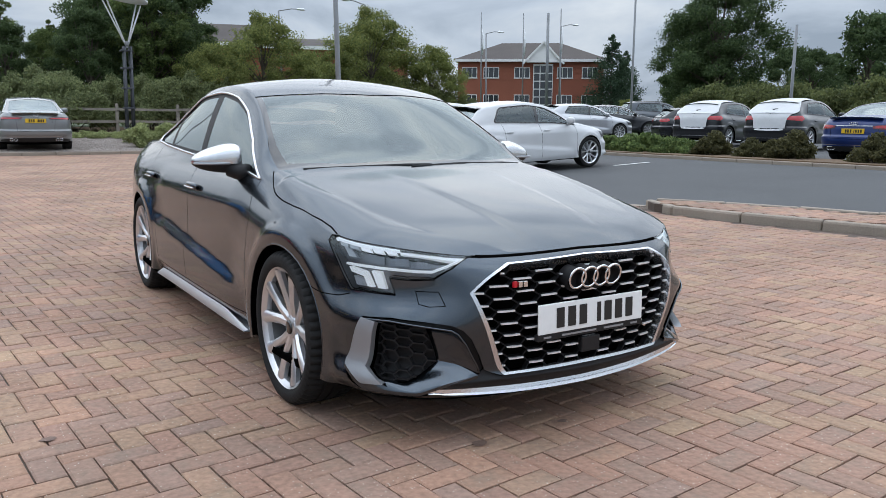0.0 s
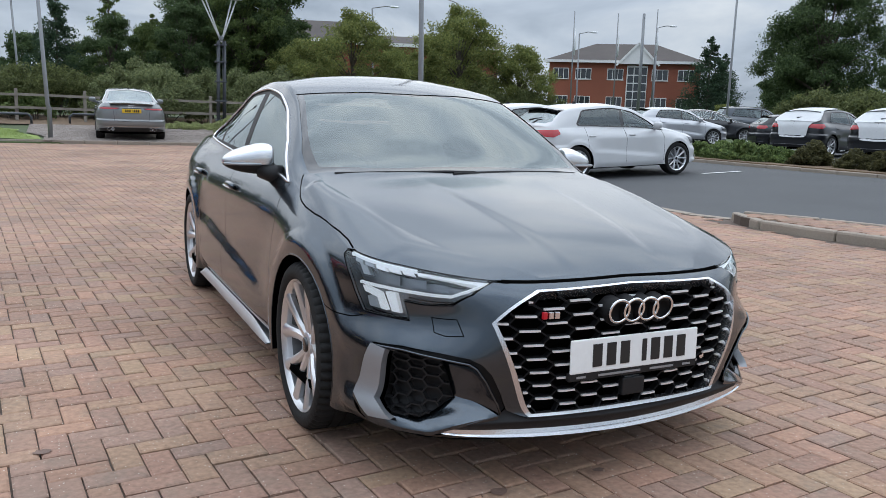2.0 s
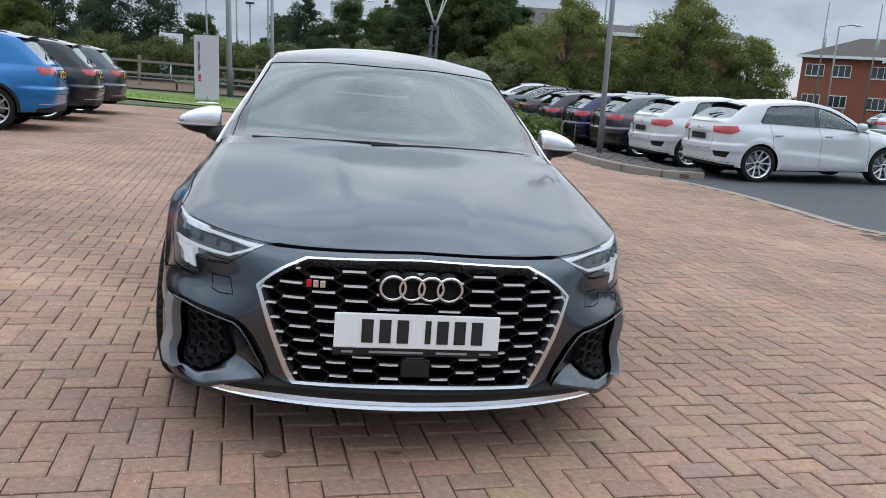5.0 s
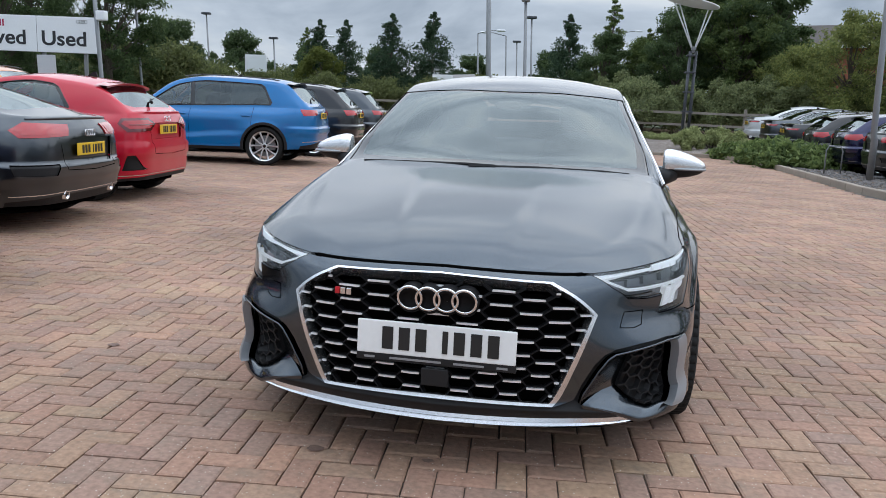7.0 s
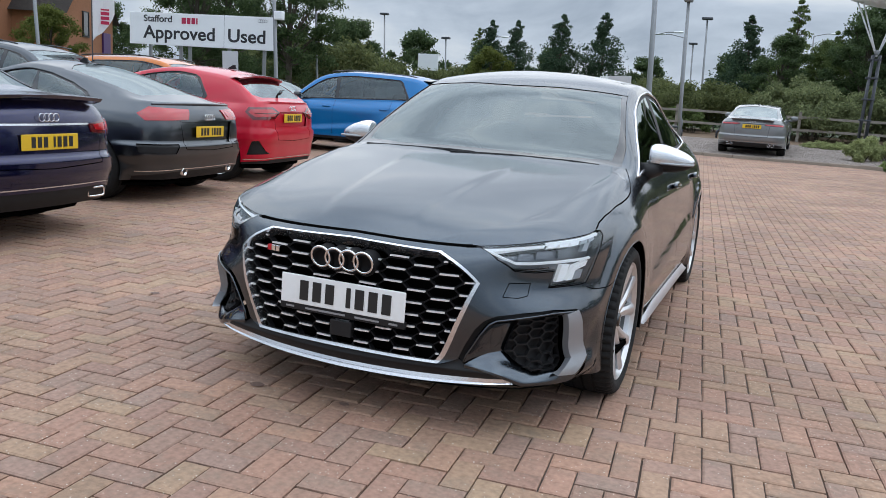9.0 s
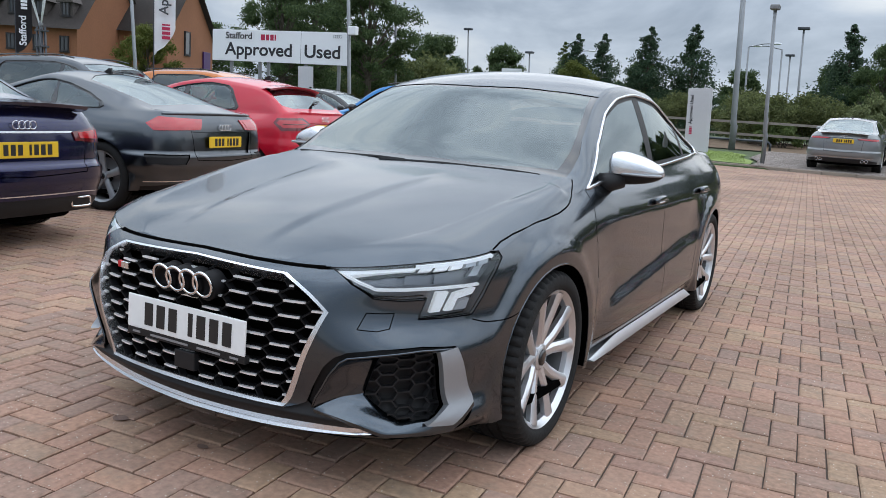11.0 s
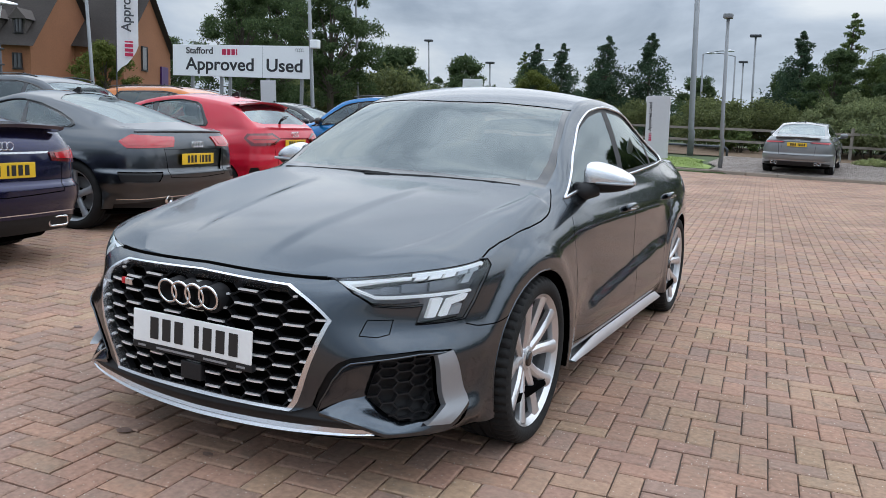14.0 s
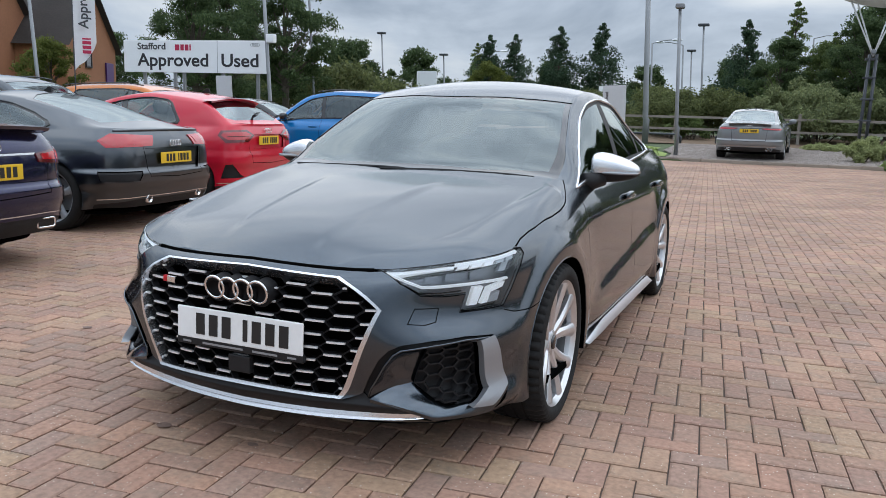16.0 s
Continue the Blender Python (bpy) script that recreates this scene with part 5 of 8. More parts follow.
def car_shell(L, W, H, base, nose, belt, shape, square, step=.60):
    """A shell from a car's main sizes. shape: hatch, coupe, saloon or suv."""
    w, tail = W / 2, L - nose - base
    k = w / .908
    plan = []
    for x, y in HERO_PLAN[:15]:
        plan.append((x * k, y * nose / .90 if y < 0 else y * base / 2.63))
    b = base
    if square:
        plan += [(w * .985, b + tail * .45), (w * .945, b + tail * .78), (w * .80, b + tail * .93), (w * .42, b + tail * .99), (0, b + tail)]
    else:
        plan += [(w * .975, b + tail * .42), (w * .915, b + tail * .73), (w * .77, b + tail * .90), (w * .42, b + tail * .98), (0, b + tail)]
    f = belt / .945
    lift = max(0, (H - 1.42) * .35)
    secs = []
    for i, rows in HERO_SECTIONS:
        out = [(z * f + lift * (1 - z / .95), d) for z, d in rows]
        if i >= 16 and shape in ("hatch", "suv"):
            out = [(z, d * .6) for z, d in out]
        secs.append((i, out))
    end = b + tail
    hood = secs[0][1][-1][0]
    cowl = .30 if shape != "suv" else .22
    top = cowl + (.95 if shape != "suv" else .85)
    bz = secs[-1][1][-1][0]
    front = [(-nose * .89, hood), (-nose * .8, hood + .04), (-.3, belt - .085), (0, belt - .04), (cowl - .05, belt + .0), (cowl, belt + .012), (top - .35, belt + (H - belt) * .62), (top, H - .075), (top + .35, H - .02), (top + .6, H)]
    if shape == "coupe":
        front = front[:-2] + [(top + .22, H)]
    if shape in ("hatch", "suv"):
        rear = [(end - 1.05, H - .015), (end - .62, H - .065), (end - .50, H - .12), (end - .34, bz + (H - bz) * .45), (end - .17, bz + .06), (end - .05, bz + .01)]
    elif shape == "coupe":
        rear = [(b - .62, H - .022), (b - .22, H - .095), (b + .18, H - .205), (b + .48, bz + .075), (end - .15, bz + .03), (end - .04, bz + .005)]
    else:
        rear = [(b - .55, H - .03), (b - .15, H - .12), (b + .38, bz + .10), (b + .52, bz + .05), (end - .12, bz + .045), (end - .03, bz + .0)]
    crown = front + rear
    glass = w * .64
    rx = [(-nose * .89, .30), (-.4, w * .66), (cowl, w * .78), (cowl + .14, w * .785), (top, glass + .02), (top + .5, glass), (b - .4, glass - .005)]
    rz = [(cowl, belt - .035), (cowl + .14, belt + .01), (top, H - .135), (top + .35, H - .07), (top + .55, H - .055)]
    if shape in ("hatch", "suv"):
        rx += [(end - .6, glass + .02), (end - .3, w * .76), (end - .1, w * .78)]
        rz += [(end - 1.05, H - .085), (end - .6, H - .15), (end - .34, bz + (H - bz) * .36), (end - .15, bz + .03)]
    elif shape == "coupe":
        rx += [(b + .1, glass + .01), (end - .35, w * .70), (end - .1, w * .7)]
        rz = rz[:-1] + [(b - .62, H - .095), (b - .22, H - .175), (b + .18, H - .285), (b + .42, bz + .03), (end - .2, bz + .012), (end - .05, bz)]
    else:
        rx += [(b + .0, glass + .04), (b + .42, w * .73), (end - .1, w * .68)]
        rz += [(b - .5, H - .10), (b - .12, H - .20), (b + .38, bz + .04), (end - .1, bz + .01)]
    sh = Shell(plan, secs, crown, rx, rz, cowl, relief=sculpted(base, f, end, step))
    sh.end, sh.cowl_y, sh.top_y, sh.belt, sh.high, sh.base_len, sh.wide, sh.tail_z = end, cowl, top, belt, H, b, w, bz
    return sh


def side_s(sh, y):
    return float(np.interp(y, sh.ys[250:], sh.run[250:]))


def parked_car(name, label, sizes, shape, paint_mat, wheel, plate_z=0.72, tail=(.38, .95, .70, .90), square=True, black_arch=False, pipes=None, rails=False, tail_mat=None,
               plate_mat=None, plate_in=0.0, lights_mat=None, wing=False, lamp_shape=None, chrome_line=0.0, vent=None, recess=False, step=.60, skirt=.23):
    L, W, H, base, nose, belt, r = sizes
    sh = car_shell(L, W, H, base, nose, belt, shape, square, step)
    car = thing(name, label, "car", group="cars parked round the saloon")
    T = sh.length
    sk = Skin(sh, np.unique(np.concatenate([np.linspace(0, 1.3, 22), np.linspace(1.3, T - 1.5, 50), np.linspace(T - 1.5, T, 34)])),
              np.concatenate([np.linspace(0, 1, 29), np.linspace(1, 1.4, 9)[1:], np.linspace(1.4, 2, 12)[1:]]))
    hub = r - .004
    ar = r + .032
    S = lambda y: side_s(sh, y)
    for y, trim in ((0.0, "arch_front"), (base, "arch_rear")):
        if black_arch:
            sk.cut(trim, arch_outline(sh, y, hub, ar + .05))
        sk.cut("hole", arch_outline(sh, y, hub, ar), ("body", trim))
    c, t, e = sh.cowl_y, sh.top_y, sh.end
    plate_q = min(range(101), key=lambda k: abs(float(sh.wall(T, k / 100)[2]) - plate_z)) / 100
    # windows
    sk.cut("screen", [(S(c + .02), 2.0), (S(c + .14), 1.45), (S(t - .05), 1.43), (S(t - .14), 2.0)])
    if shape in ("hatch", "suv"):
        dend = e - (.88 if shape == 'hatch' else .86 if L > 4.5 else .84)
        sk.cut("back", [(S(e - .60), 2.0), (S(e - .57), 1.45), (S(e - .24), 1.41), (S(e - .16), 1.55), (S(e - .15), 2.0)])
    elif shape == "coupe":
        dend = base - .10
        sk.cut("back", [(S(base - .60), 2.0), (S(base - .57), 1.62), (S(base - .48), 1.47), (S(base - .1), 1.44), (S(base + .36), 1.47), (S(base + .44), 1.62), (S(base + .47), 2.0)])
    else:
        dend = base + .12
        sk.cut("back", [(S(base - .42), 2.0), (S(base - .36), 1.46), (S(base + .36), 1.46), (S(base + .42), 2.0)])
    DL = [(S(c + .13), 1.02), (S(c + .5), 1.26), (S(t + .05), 1.335), (S(t + .6), 1.355), (S(dend - .5), 1.35), (S(dend - .12), 1.28), (S(dend + .05), 1.13), (S(dend), 1.03)]
    if shape == "coupe":
        DL = DL[:3] + [(S(t + .40), 1.345), (S(dend - .52), 1.325), (S(dend - .24), 1.255), (S(dend - .05), 1.15), (S(dend), 1.07), (S(dend - .04), 1.03)]
    elif shape in ("hatch", "suv"):
        DL = DL[:4] + [(S(dend - .22), 1.345), (S(dend - .15), 1.31), (S(dend + .01), 1.07), (S(dend - .01), 1.03)]
    sk.cut("pillar", DL)
    doors = shape != "coupe" 
    mid = c + (1.18 if doors else 1.45)
    sk.cut("pane_a", [(S(c + .22), 1.04), (S(c + .52), 1.235), (S(t + .05), 1.312), (S(mid - .05), 1.335), (S(mid - .02), 1.04)], ("pillar",))
    last = [(S(mid + .06), 1.04), (S(mid + .03), 1.335), (S(dend - .52), 1.33), (S(dend - .16), 1.26), (S(dend - .01), 1.13), (S(dend - .05), 1.045)]
    if shape == "coupe":
        last = [(S(mid + .06), 1.04), (S(mid - .02), 1.315), (S(dend - .54), 1.303), (S(dend - .27), 1.235), (S(dend - .09), 1.14), (S(dend - .05), 1.07), (S(dend - .08), 1.045)]
    elif shape in ("hatch", "suv"):
        last = last[:2] + [(S(dend - .25), 1.325), (S(dend - .18), 1.30), (S(dend - .04), 1.075), (S(dend - .06), 1.045)]
    sk.cut("pane_b", last, ("pillar",))
    # door joints
    joints = (c + .18, mid, base - .22) if doors else (c + .18, mid + .12)
    for k, y in enumerate(joints):
        sk.seam(f"gap_{k}", [(S(y), 1.0), (S(y - .03), .6), (S(y), .16)], .007)
    # tail: boot or tailgate joint, lamps, lower valance
    d0, d1, q0, q1 = tail
    outline = [(T - d, q) for d, q in lamp_shape] if lamp_shape else [(T - d0, q0 + .04), (T - d1, q0), (T - d1 - .02, q1 - .03), (T - d0 + .04, q1)]
    mx, my = sum(a for a, _ in outline) / len(outline), sum(b for _, b in outline) / len(outline)
    sk.cut("tail_lamp", outline)
    sk.cut("tail_core", [(mx + (a - mx) * .84, my + (b - my) * .62) for a, b in outline], ("tail_lamp",))
    sk.seam("gap", [(T - d0 - .14, q0), (T - d0 - .10, .44), (T, .42)], .007)
    if chrome_line:
        sk.seam("bright", [(T - d0, chrome_line), (T, chrome_line)], .014)
    if vent:
        sk.cut("bumper_vent", [(T - d, q) for d, q in vent])
    if recess:
        sk.cut("plate_recess", [(T - .46, plate_q + .115), (T - .40, plate_q - .115), (T + .01, plate_q - .115), (T + .01, plate_q + .115)])
    sk.cut("valance", [(T - 1.05, -.02), (T - 1.02, skirt * .6), (T - .55, skirt), (T + .01, skirt), (T + .01, -.02)])
    # silver trim on the saloon; on the coupe a bumper crease's highlight in metal
    sk.seam("bright", [(T - .98, skirt + .01), (T - .5, skirt + .035), (T, skirt + .035)], .008)
    # front lamps and grille
    sk.cut("front_lamp", [(.50, .97), (1.12, .97), (1.0, .72), (.60, .78)])
    sk.cut("grille", [(0, .85), (.33, .85), (.45, .66), (.34, .30), (0, .30)])
    if rails or black_arch:
        sk.cut("sill_black", [(S(.5), -.02), (S(.5), .12), (S(base - .45), .12), (S(base - .45), -.02)])
    body = sk.panel("body", ["body"], paint_mat, car, 0, 0)
    dark = GLOSS_BLACK
    for nm, reg, mat, inward in (("windscreen", ["screen"], REAR_GLASS, .004), ("rear_window", ["back"], REAR_GLASS, .004), ("boot_joint", ["gap"], VOID, .006), ("rear_valance", ["valance"], PLASTIC, .008),
                                 ("grille", ["grille"], dark, .01), ("bumper_strip", ["bright"], SATIN, -.002)):
        sk.panel(nm, reg, mat, car, inward)
    if recess:
        sk.panel("plate_recess", ["plate_recess"], paint_mat, car, .018)
    if rails or black_arch:
        for side in (1, -1):
            sk.panel("sill_trim", ["sill_black"], PLASTIC, car, -.004, side)
    for side in (1, -1):
        for k in range(len(joints)):
            sk.panel("door_joint", [f"gap_{k}"], VOID, car, .006, side)
        sk.panel("window_surround", ["pillar"], dark, car, .004, side)
        sk.panel("front_side_window", ["pane_a"], SIDE_GLASS, car, .005, side)
        sk.panel("rear_side_window", ["pane_b"], DARK_GLASS if shape == "suv" else SIDE_GLASS, car, .005, side)
        lamp = sk.panel("tail_lamp", ["tail_lamp"], lights_mat or TAIL_DARK, car, -.010, side, "dark red tail lamp with a bright core", thick=.03)
        sk.panel("lamp_core", ["tail_core"], TAIL_RED, lamp, -.013, side, thick=.01)
        if vent:
            sk.panel("bumper_vent", ["bumper_vent"], PLASTIC, car, .012, side, "black bumper vent")
        if not lights_mat:
            bm = bmesh.new()
            tube(bm, sk.path([(T - d0 - .05, (q0 + q1) / 2 + .01), (T - d1 + .08, (q0 + q1) / 2)], -.015, side), .005, 6)
            part("lamp_strip", bm, TAIL_DARK, lamp)
        sk.panel("headlamp", ["front_lamp"], LAMP_BLACK, car, -.002, side)
        if black_arch:
            for trim in ("arch_front", "arch_rear"):
                sk.panel("arch_trim", [trim], PLASTIC, car, -.006, side, thick=.02)
        bm = bmesh.new()
        tube(bm, sk.path(DL + DL[:1], -.002, side, .08)[:-1], .007, 5, closed=True)
        part("window_trim", bm, SATIN if shape == "saloon" else GLOSS_BLACK, car)
        # mirror
        bm = bmesh.new()
        blob(bm, (side * (sh.wide + .045), c + .42, belt + .05), (.11, .07, .075), 2.6, 8, 16)
        tube(bm, [(side * (sh.wide - .12), c + .36, belt - .03), (side * (sh.wide + .02), c + .42, belt + .0)], .035, 8)
        part("door_mirror", bm, paint_mat if not black_arch else GLOSS_BLACK, car, smooth=True)
        for y in ((mid - .17, base - .36) if doors else (mid - .05,)):
            s, q = sh.find(y, belt - .14)
            p = sh.place(s, q, -.012)
            bm = bmesh.new()
            blob(bm, (p[0] * side, p[1], p[2]), (.014, .09, .018), 2.6, 6, 14)
            part("door_handle", bm, paint_mat, car, smooth=True)
        for y in (0.0, base):
            # lining blackened for the shade behind the arch
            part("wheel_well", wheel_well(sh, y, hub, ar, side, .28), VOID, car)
        if rails:
            bm = bmesh.new()
            ys = np.linspace(t + .15, e - .75, 12)
            tube(bm, [(side * (float(sh.rail_x(y)) - .02), y, float(sh.rail_z(y)) + .05) for y in ys], .013, 6)
            part("roof_rail", bm, GLOSS_BLACK, car)
    # wheels: one built, three copied
    spokes, pair, mat, sw = wheel
    first = build_wheel(r, .225, r - .088, spokes, pair, mat, sw, car, 1, ((sh.wide - .135), 0, hub))
    for side, y in ((1, base), (-1, 0.0), (-1, base)):
        twin = copy_thing(first, Matrix.Translation((side * (sh.wide - .135), y, hub)) @ (Matrix.Identity(4) if side > 0 else Matrix.Rotation(math.pi, 4, "Z")))
        twin.parent = car
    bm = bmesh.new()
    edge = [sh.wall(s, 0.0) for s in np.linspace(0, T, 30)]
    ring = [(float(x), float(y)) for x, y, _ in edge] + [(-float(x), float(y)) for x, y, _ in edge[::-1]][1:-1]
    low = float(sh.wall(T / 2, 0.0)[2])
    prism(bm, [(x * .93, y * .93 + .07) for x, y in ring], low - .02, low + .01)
    # slab coloured near-black for the shade below the body
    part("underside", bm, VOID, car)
    # plate, badge, pipes
    py = lambda z: max(float(sh.wall(T, v)[1]) for v in [i / 40 for i in range(41)] if abs(float(sh.wall(T, v)[2]) - z) < .05)
    plate(car, Matrix.Translation((0, py(plate_z) + .008 - plate_in, plate_z)), plate_mat or PLATE_YELLOW)
    bz = min(plate_z + (.17 if chrome_line else .145), sh.tail_z - .05)
    rings(car, Matrix.Translation((0, py(bz) + .008, bz)), .062)
    for x in (pipes or ()):
        bm = bmesh.new()
        tip = min(range(60), key=lambda k: abs(float(sh.wall(T - k * .015, .13)[0]) - abs(x)))
        ty = float(sh.wall(T - tip * .015, .13)[1]) - .085
        tz = float(sh.wall(T, 0.0)[2]) + .075
        if chrome_line:
            ring = [(x + math.copysign(abs(math.cos(a)) ** .35, math.cos(a)) * .085, ty + .09, tz + math.copysign(abs(math.sin(a)) ** .35, math.sin(a)) * .034) for a in [2 * math.pi * k / 32 for k in range(32)]]
            tube(bm, ring, .009, 6, closed=True)
        else:
            lathe(bm, [(0, .030), (.03, .042), (.10, .042), (.10, .034), (.02, .030)], 20, "y", (x, ty, tz))
        part("exhaust_tip", bm, CHROME, car, "chrome exhaust tip", smooth=True)
    if shape in ("hatch", "suv") or wing:
        bm = bmesh.new()
        rows = []
        yy = e - .56 if shape in ("hatch", "suv") else e - .14
        zz = float(sh.crown(yy)) + .006
        for x in np.linspace(-.58, .58, 15):
            drop = .05 * (x / .6) ** 2 if shape in ("hatch", "suv") else .02 * (x / .6) ** 2
            rows.append([bm.verts.new((x, yy - .06, zz + .01 - drop)), bm.verts.new((x, yy + .13 - .04 * (x / .6) ** 2, zz - .004 - drop)), bm.verts.new((x, yy + .11 - .04 * (x / .6) ** 2, zz - .028 - drop)), bm.verts.new((x, yy + .0, zz - .05 - drop))])
        for a, b2 in zip(rows, rows[1:]):
            for j in range(3):
                bm.faces.new((a[j], b2[j], b2[j + 1], a[j + 1]))
        bmesh.ops.recalc_face_normals(bm, faces=bm.faces[:])
        part("rear_spoiler", bm, paint_mat if shape != "suv" else GLOSS_BLACK, car, "spoiler lip over the rear window")
        if shape in ("hatch", "suv"):
            bm = bmesh.new()
            yb = e - .24
            tube(bm, [(.02, yb + .04, float(sh.crown(yb)) + .02), (-.12, yb - .03, float(sh.crown(yb - .03)) + .025), (-.30, yb - .06, float(sh.crown(yb - .06)) + .015)], [.02, .012, .006], 6)
            part("rear_wiper", bm, PLASTIC, car, "black rear wiper")
    if shape == "coupe":
        bm = bmesh.new()
        tube(bm, [Vector((math.copysign(1, a) * float(q[0]), float(q[1]), float(q[2]) + .012 * (1 - (a / .80) ** 2))) for a, q in [(a, sh.place(T - abs(a), .985, .004)) for a in np.linspace(-.80, .80, 33)]], .014, 8)
        part("boot_lip", bm, paint_mat, car, "raised lip along the boot's edge", smooth=True)
    bm = bmesh.new()
    ya = t + (.95 if shape != 'coupe' else .42)
    prism(bm, [(ya, H - .02), (ya + .13, H - .02), (ya + .11, H + .035), (ya + .085, H + .035)], -.012, .012, "x")
    part("roof_aerial", bm, PLASTIC, car)
    cabin(car, c + .15, base - .55, low - .16 + (H - 1.42) * .5, sh.wide - .24)
    return car


def stand(car, x, y, turn, base=2.7):
    """Front axle at (x, y); the car leans with the ground under its axles."""
    a = radians(turn)
    rise = ground_at(x - base * math.sin(a), y + base * math.cos(a)) - ground_at(x, y)
    car.matrix_basis = pose(x, y, ground_at(x, y), 0, 0, turn) @ Matrix.Rotation(math.atan2(rise, base), 4, "X")
    return car


def repaint(car, old, fresh, label, name=None):
    """A copy in another colour: the copy's own slots carry the paint."""
    for o in car.children_recursive:
        if o.type == "MESH" and o.data.materials and o.data.materials[0] == old:
            o.material_slots[0].link = "OBJECT"
            o.material_slots[0].material = fresh
    tagged(car, label)
    return car


SIZE = {"saloon": (4.76, 1.85, 1.43, 2.82, .90, .955, .335), "coupe": (4.19, 1.83, 1.35, 2.50, .90, .93, .335), "hatch": (4.03, 1.74, 1.43, 2.56, .84, .95, .315),
        "big_suv": (4.68, 1.89, 1.66, 2.82, .90, 1.05, .365), "small_suv": (4.20, 1.79, 1.51, 2.60, .82, 1.00, .338), "fastback": (5.0, 1.95, 1.47, 2.96, .94, 1.0, .355)}
navy = parked_car("saloon_car", "navy blue saloon car parked on block paving", SIZE["saloon"], "saloon", NAVY_PAINT, (10, True, RIM, .04), .72, (.42, 1.02, .74, .90), False, pipes=(-.50, .50), wing=True, lights_mat=TAIL_DARK, lamp_shape=((.42, .745), (.44, .665), (.98, .62), (1.06, .72), (.9, .795), (.6, .775)), chrome_line=.745)
coupe = parked_car("coupe_car", "dark grey sports coupe parked on block paving", SIZE["coupe"], "coupe", COUPE_PAINT, (5, False, DARK_SATIN, .075), .705, (.34, .90, .74, .93), False, pipes=(-.42, .42),
                   lamp_shape=((.30, .90), (.36, .755), (.88, .735), (.97, .83), (.84, .925)), vent=((.52, .50), (.58, .395), (.93, .40), (.96, .50)), recess=True, step=.585, skirt=.17, lights_mat=TAIL_RED)
red = parked_car("hatchback_car", "bright red small hatchback parked on block paving", SIZE["hatch"], "hatch", RED_PAINT, (5, False, RIM, .07), .82, (.36, .92, .70, .90), True, lamp_shape=((.36, .82), (.50, .71), (.86, .69), (.97, .82), (.93, .90), (.50, .92)), vent=((.93, .22), (.87, .42), (.79, .43), (.68, .28), (.60, .235)), recess=True, step=.66, skirt=.12)
blue = parked_car("suv_car", "bright blue large SUV parked on block paving", SIZE["big_suv"], "suv", BLUE_PAINT, (10, True, RIM, .035), .96, (.45, .98, .76, .93), True, True, rails=True, lamp_shape=((.44, .93), (.52, .80), (.95, .77), (1.02, .94)), recess=True, step=.74, lights_mat=TAIL_RED)
white = parked_car("suv_car", "white compact SUV parked beside the planted island", SIZE["small_suv"], "suv", WHITE_PAINT, (10, True, RIM, .035), .80, (.40, .90, .72, .93), True, plate_mat=PLASTIC, lamp_shape=((.46, .90), (.50, .75), (.92, .71), (1.08, .80), (1.04, .92)), vent=((.58, .40), (.62, .29), (.86, .27), (.92, .40)), recess=True, step=.68, skirt=.14, lights_mat=TAIL_RED)
fast = parked_car("saloon_car", "pale grey fastback car parked on the setts", SIZE["fastback"], "saloon", PALE_GREY_PAINT, (10, True, RIM, .04), .87, (.36, 1.0, .78, .93), False, pipes=(-.62, -.52, .52, .62), wing=True, lamp_shape=((.33, .85), (.36, .785), (.95, .75), (1.02, .84)), recess=True)


def at_plate(car, sizes, x, y, turn):
    """Stands a car so that the middle of its tail is at (x, y)."""
    reach = sizes[0] - sizes[4]
    a = radians(turn)
    return stand(car, x + reach * math.sin(a), y - reach * math.cos(a), turn, sizes[3])


at_plate(navy, SIZE["saloon"], -3.33, .72, -84)
at_plate(coupe, SIZE["coupe"], -4.12, 3.37, -82)
at_plate(red, SIZE["hatch"], -4.62, 5.64, -82)
at_plate(blue, SIZE["big_suv"], -4.80, 11.87, -82)
BIG, SMALL = SIZE["big_suv"], SIZE["small_suv"]


def big(paint_mat, label, x, y, turn):
    return at_plate(repaint(copy_thing(blue, Matrix()), BLUE_PAINT, paint_mat, label), BIG, x, y, turn)


def small(paint_mat, label, x, y, turn):
    return at_plate(repaint(copy_thing(white, Matrix()), WHITE_PAINT, paint_mat, label), SMALL, x, y, turn)


big(BLACK_PAINT, "black large SUV parked beside the blue one", -4.95, 15.0, -82)
big(COUPE_PAINT, "dark grey large SUV at the row's far end", -5.2, 18.2, -82)
# second row behind, seen over the first
big(COUPE_PAINT, "dark grey SUV in the row behind the coupe", -12.4, 5.9, 98)
big(ORANGE_PAINT, "orange SUV in the row behind the red hatchback", -12.6, 9.2, 98)
small(SILVER_PAINT, "silver compact SUV in the row behind", -12.6, 2.9, 98)
small(BLACK_PAINT, "black compact SUV in the row behind", -13.2, 14.0, 98)
# the row on the east side, tails to the island
at_plate(white, SMALL, 6.85, 11.0, 91)
small(WHITE_PAINT, "white compact SUV parked in the row", 6.70, 13.45, 91)
small(COUPE_PAINT, "grey compact SUV parked in the row", 6.62, 15.9, 91)
small(NAVY_PAINT, "navy compact SUV parked in the row", 6.6, 18.4, 91)
small(BLACK_PAINT, "black compact SUV parked in the row", 6.5, 20.9, 91)
row = copy_thing(fast, Matrix())
at_plate(repaint(row, PALE_GREY_PAINT, BLACK_PAINT, "black saloon under a white transit wrap"), SIZE["fastback"], 6.4, 23.6, 91)
at_plate(repaint(copy_thing(fast, Matrix()), PALE_GREY_PAINT, COUPE_PAINT, "dark grey saloon in the row"), SIZE["fastback"], 6.3, 26.1, 91)
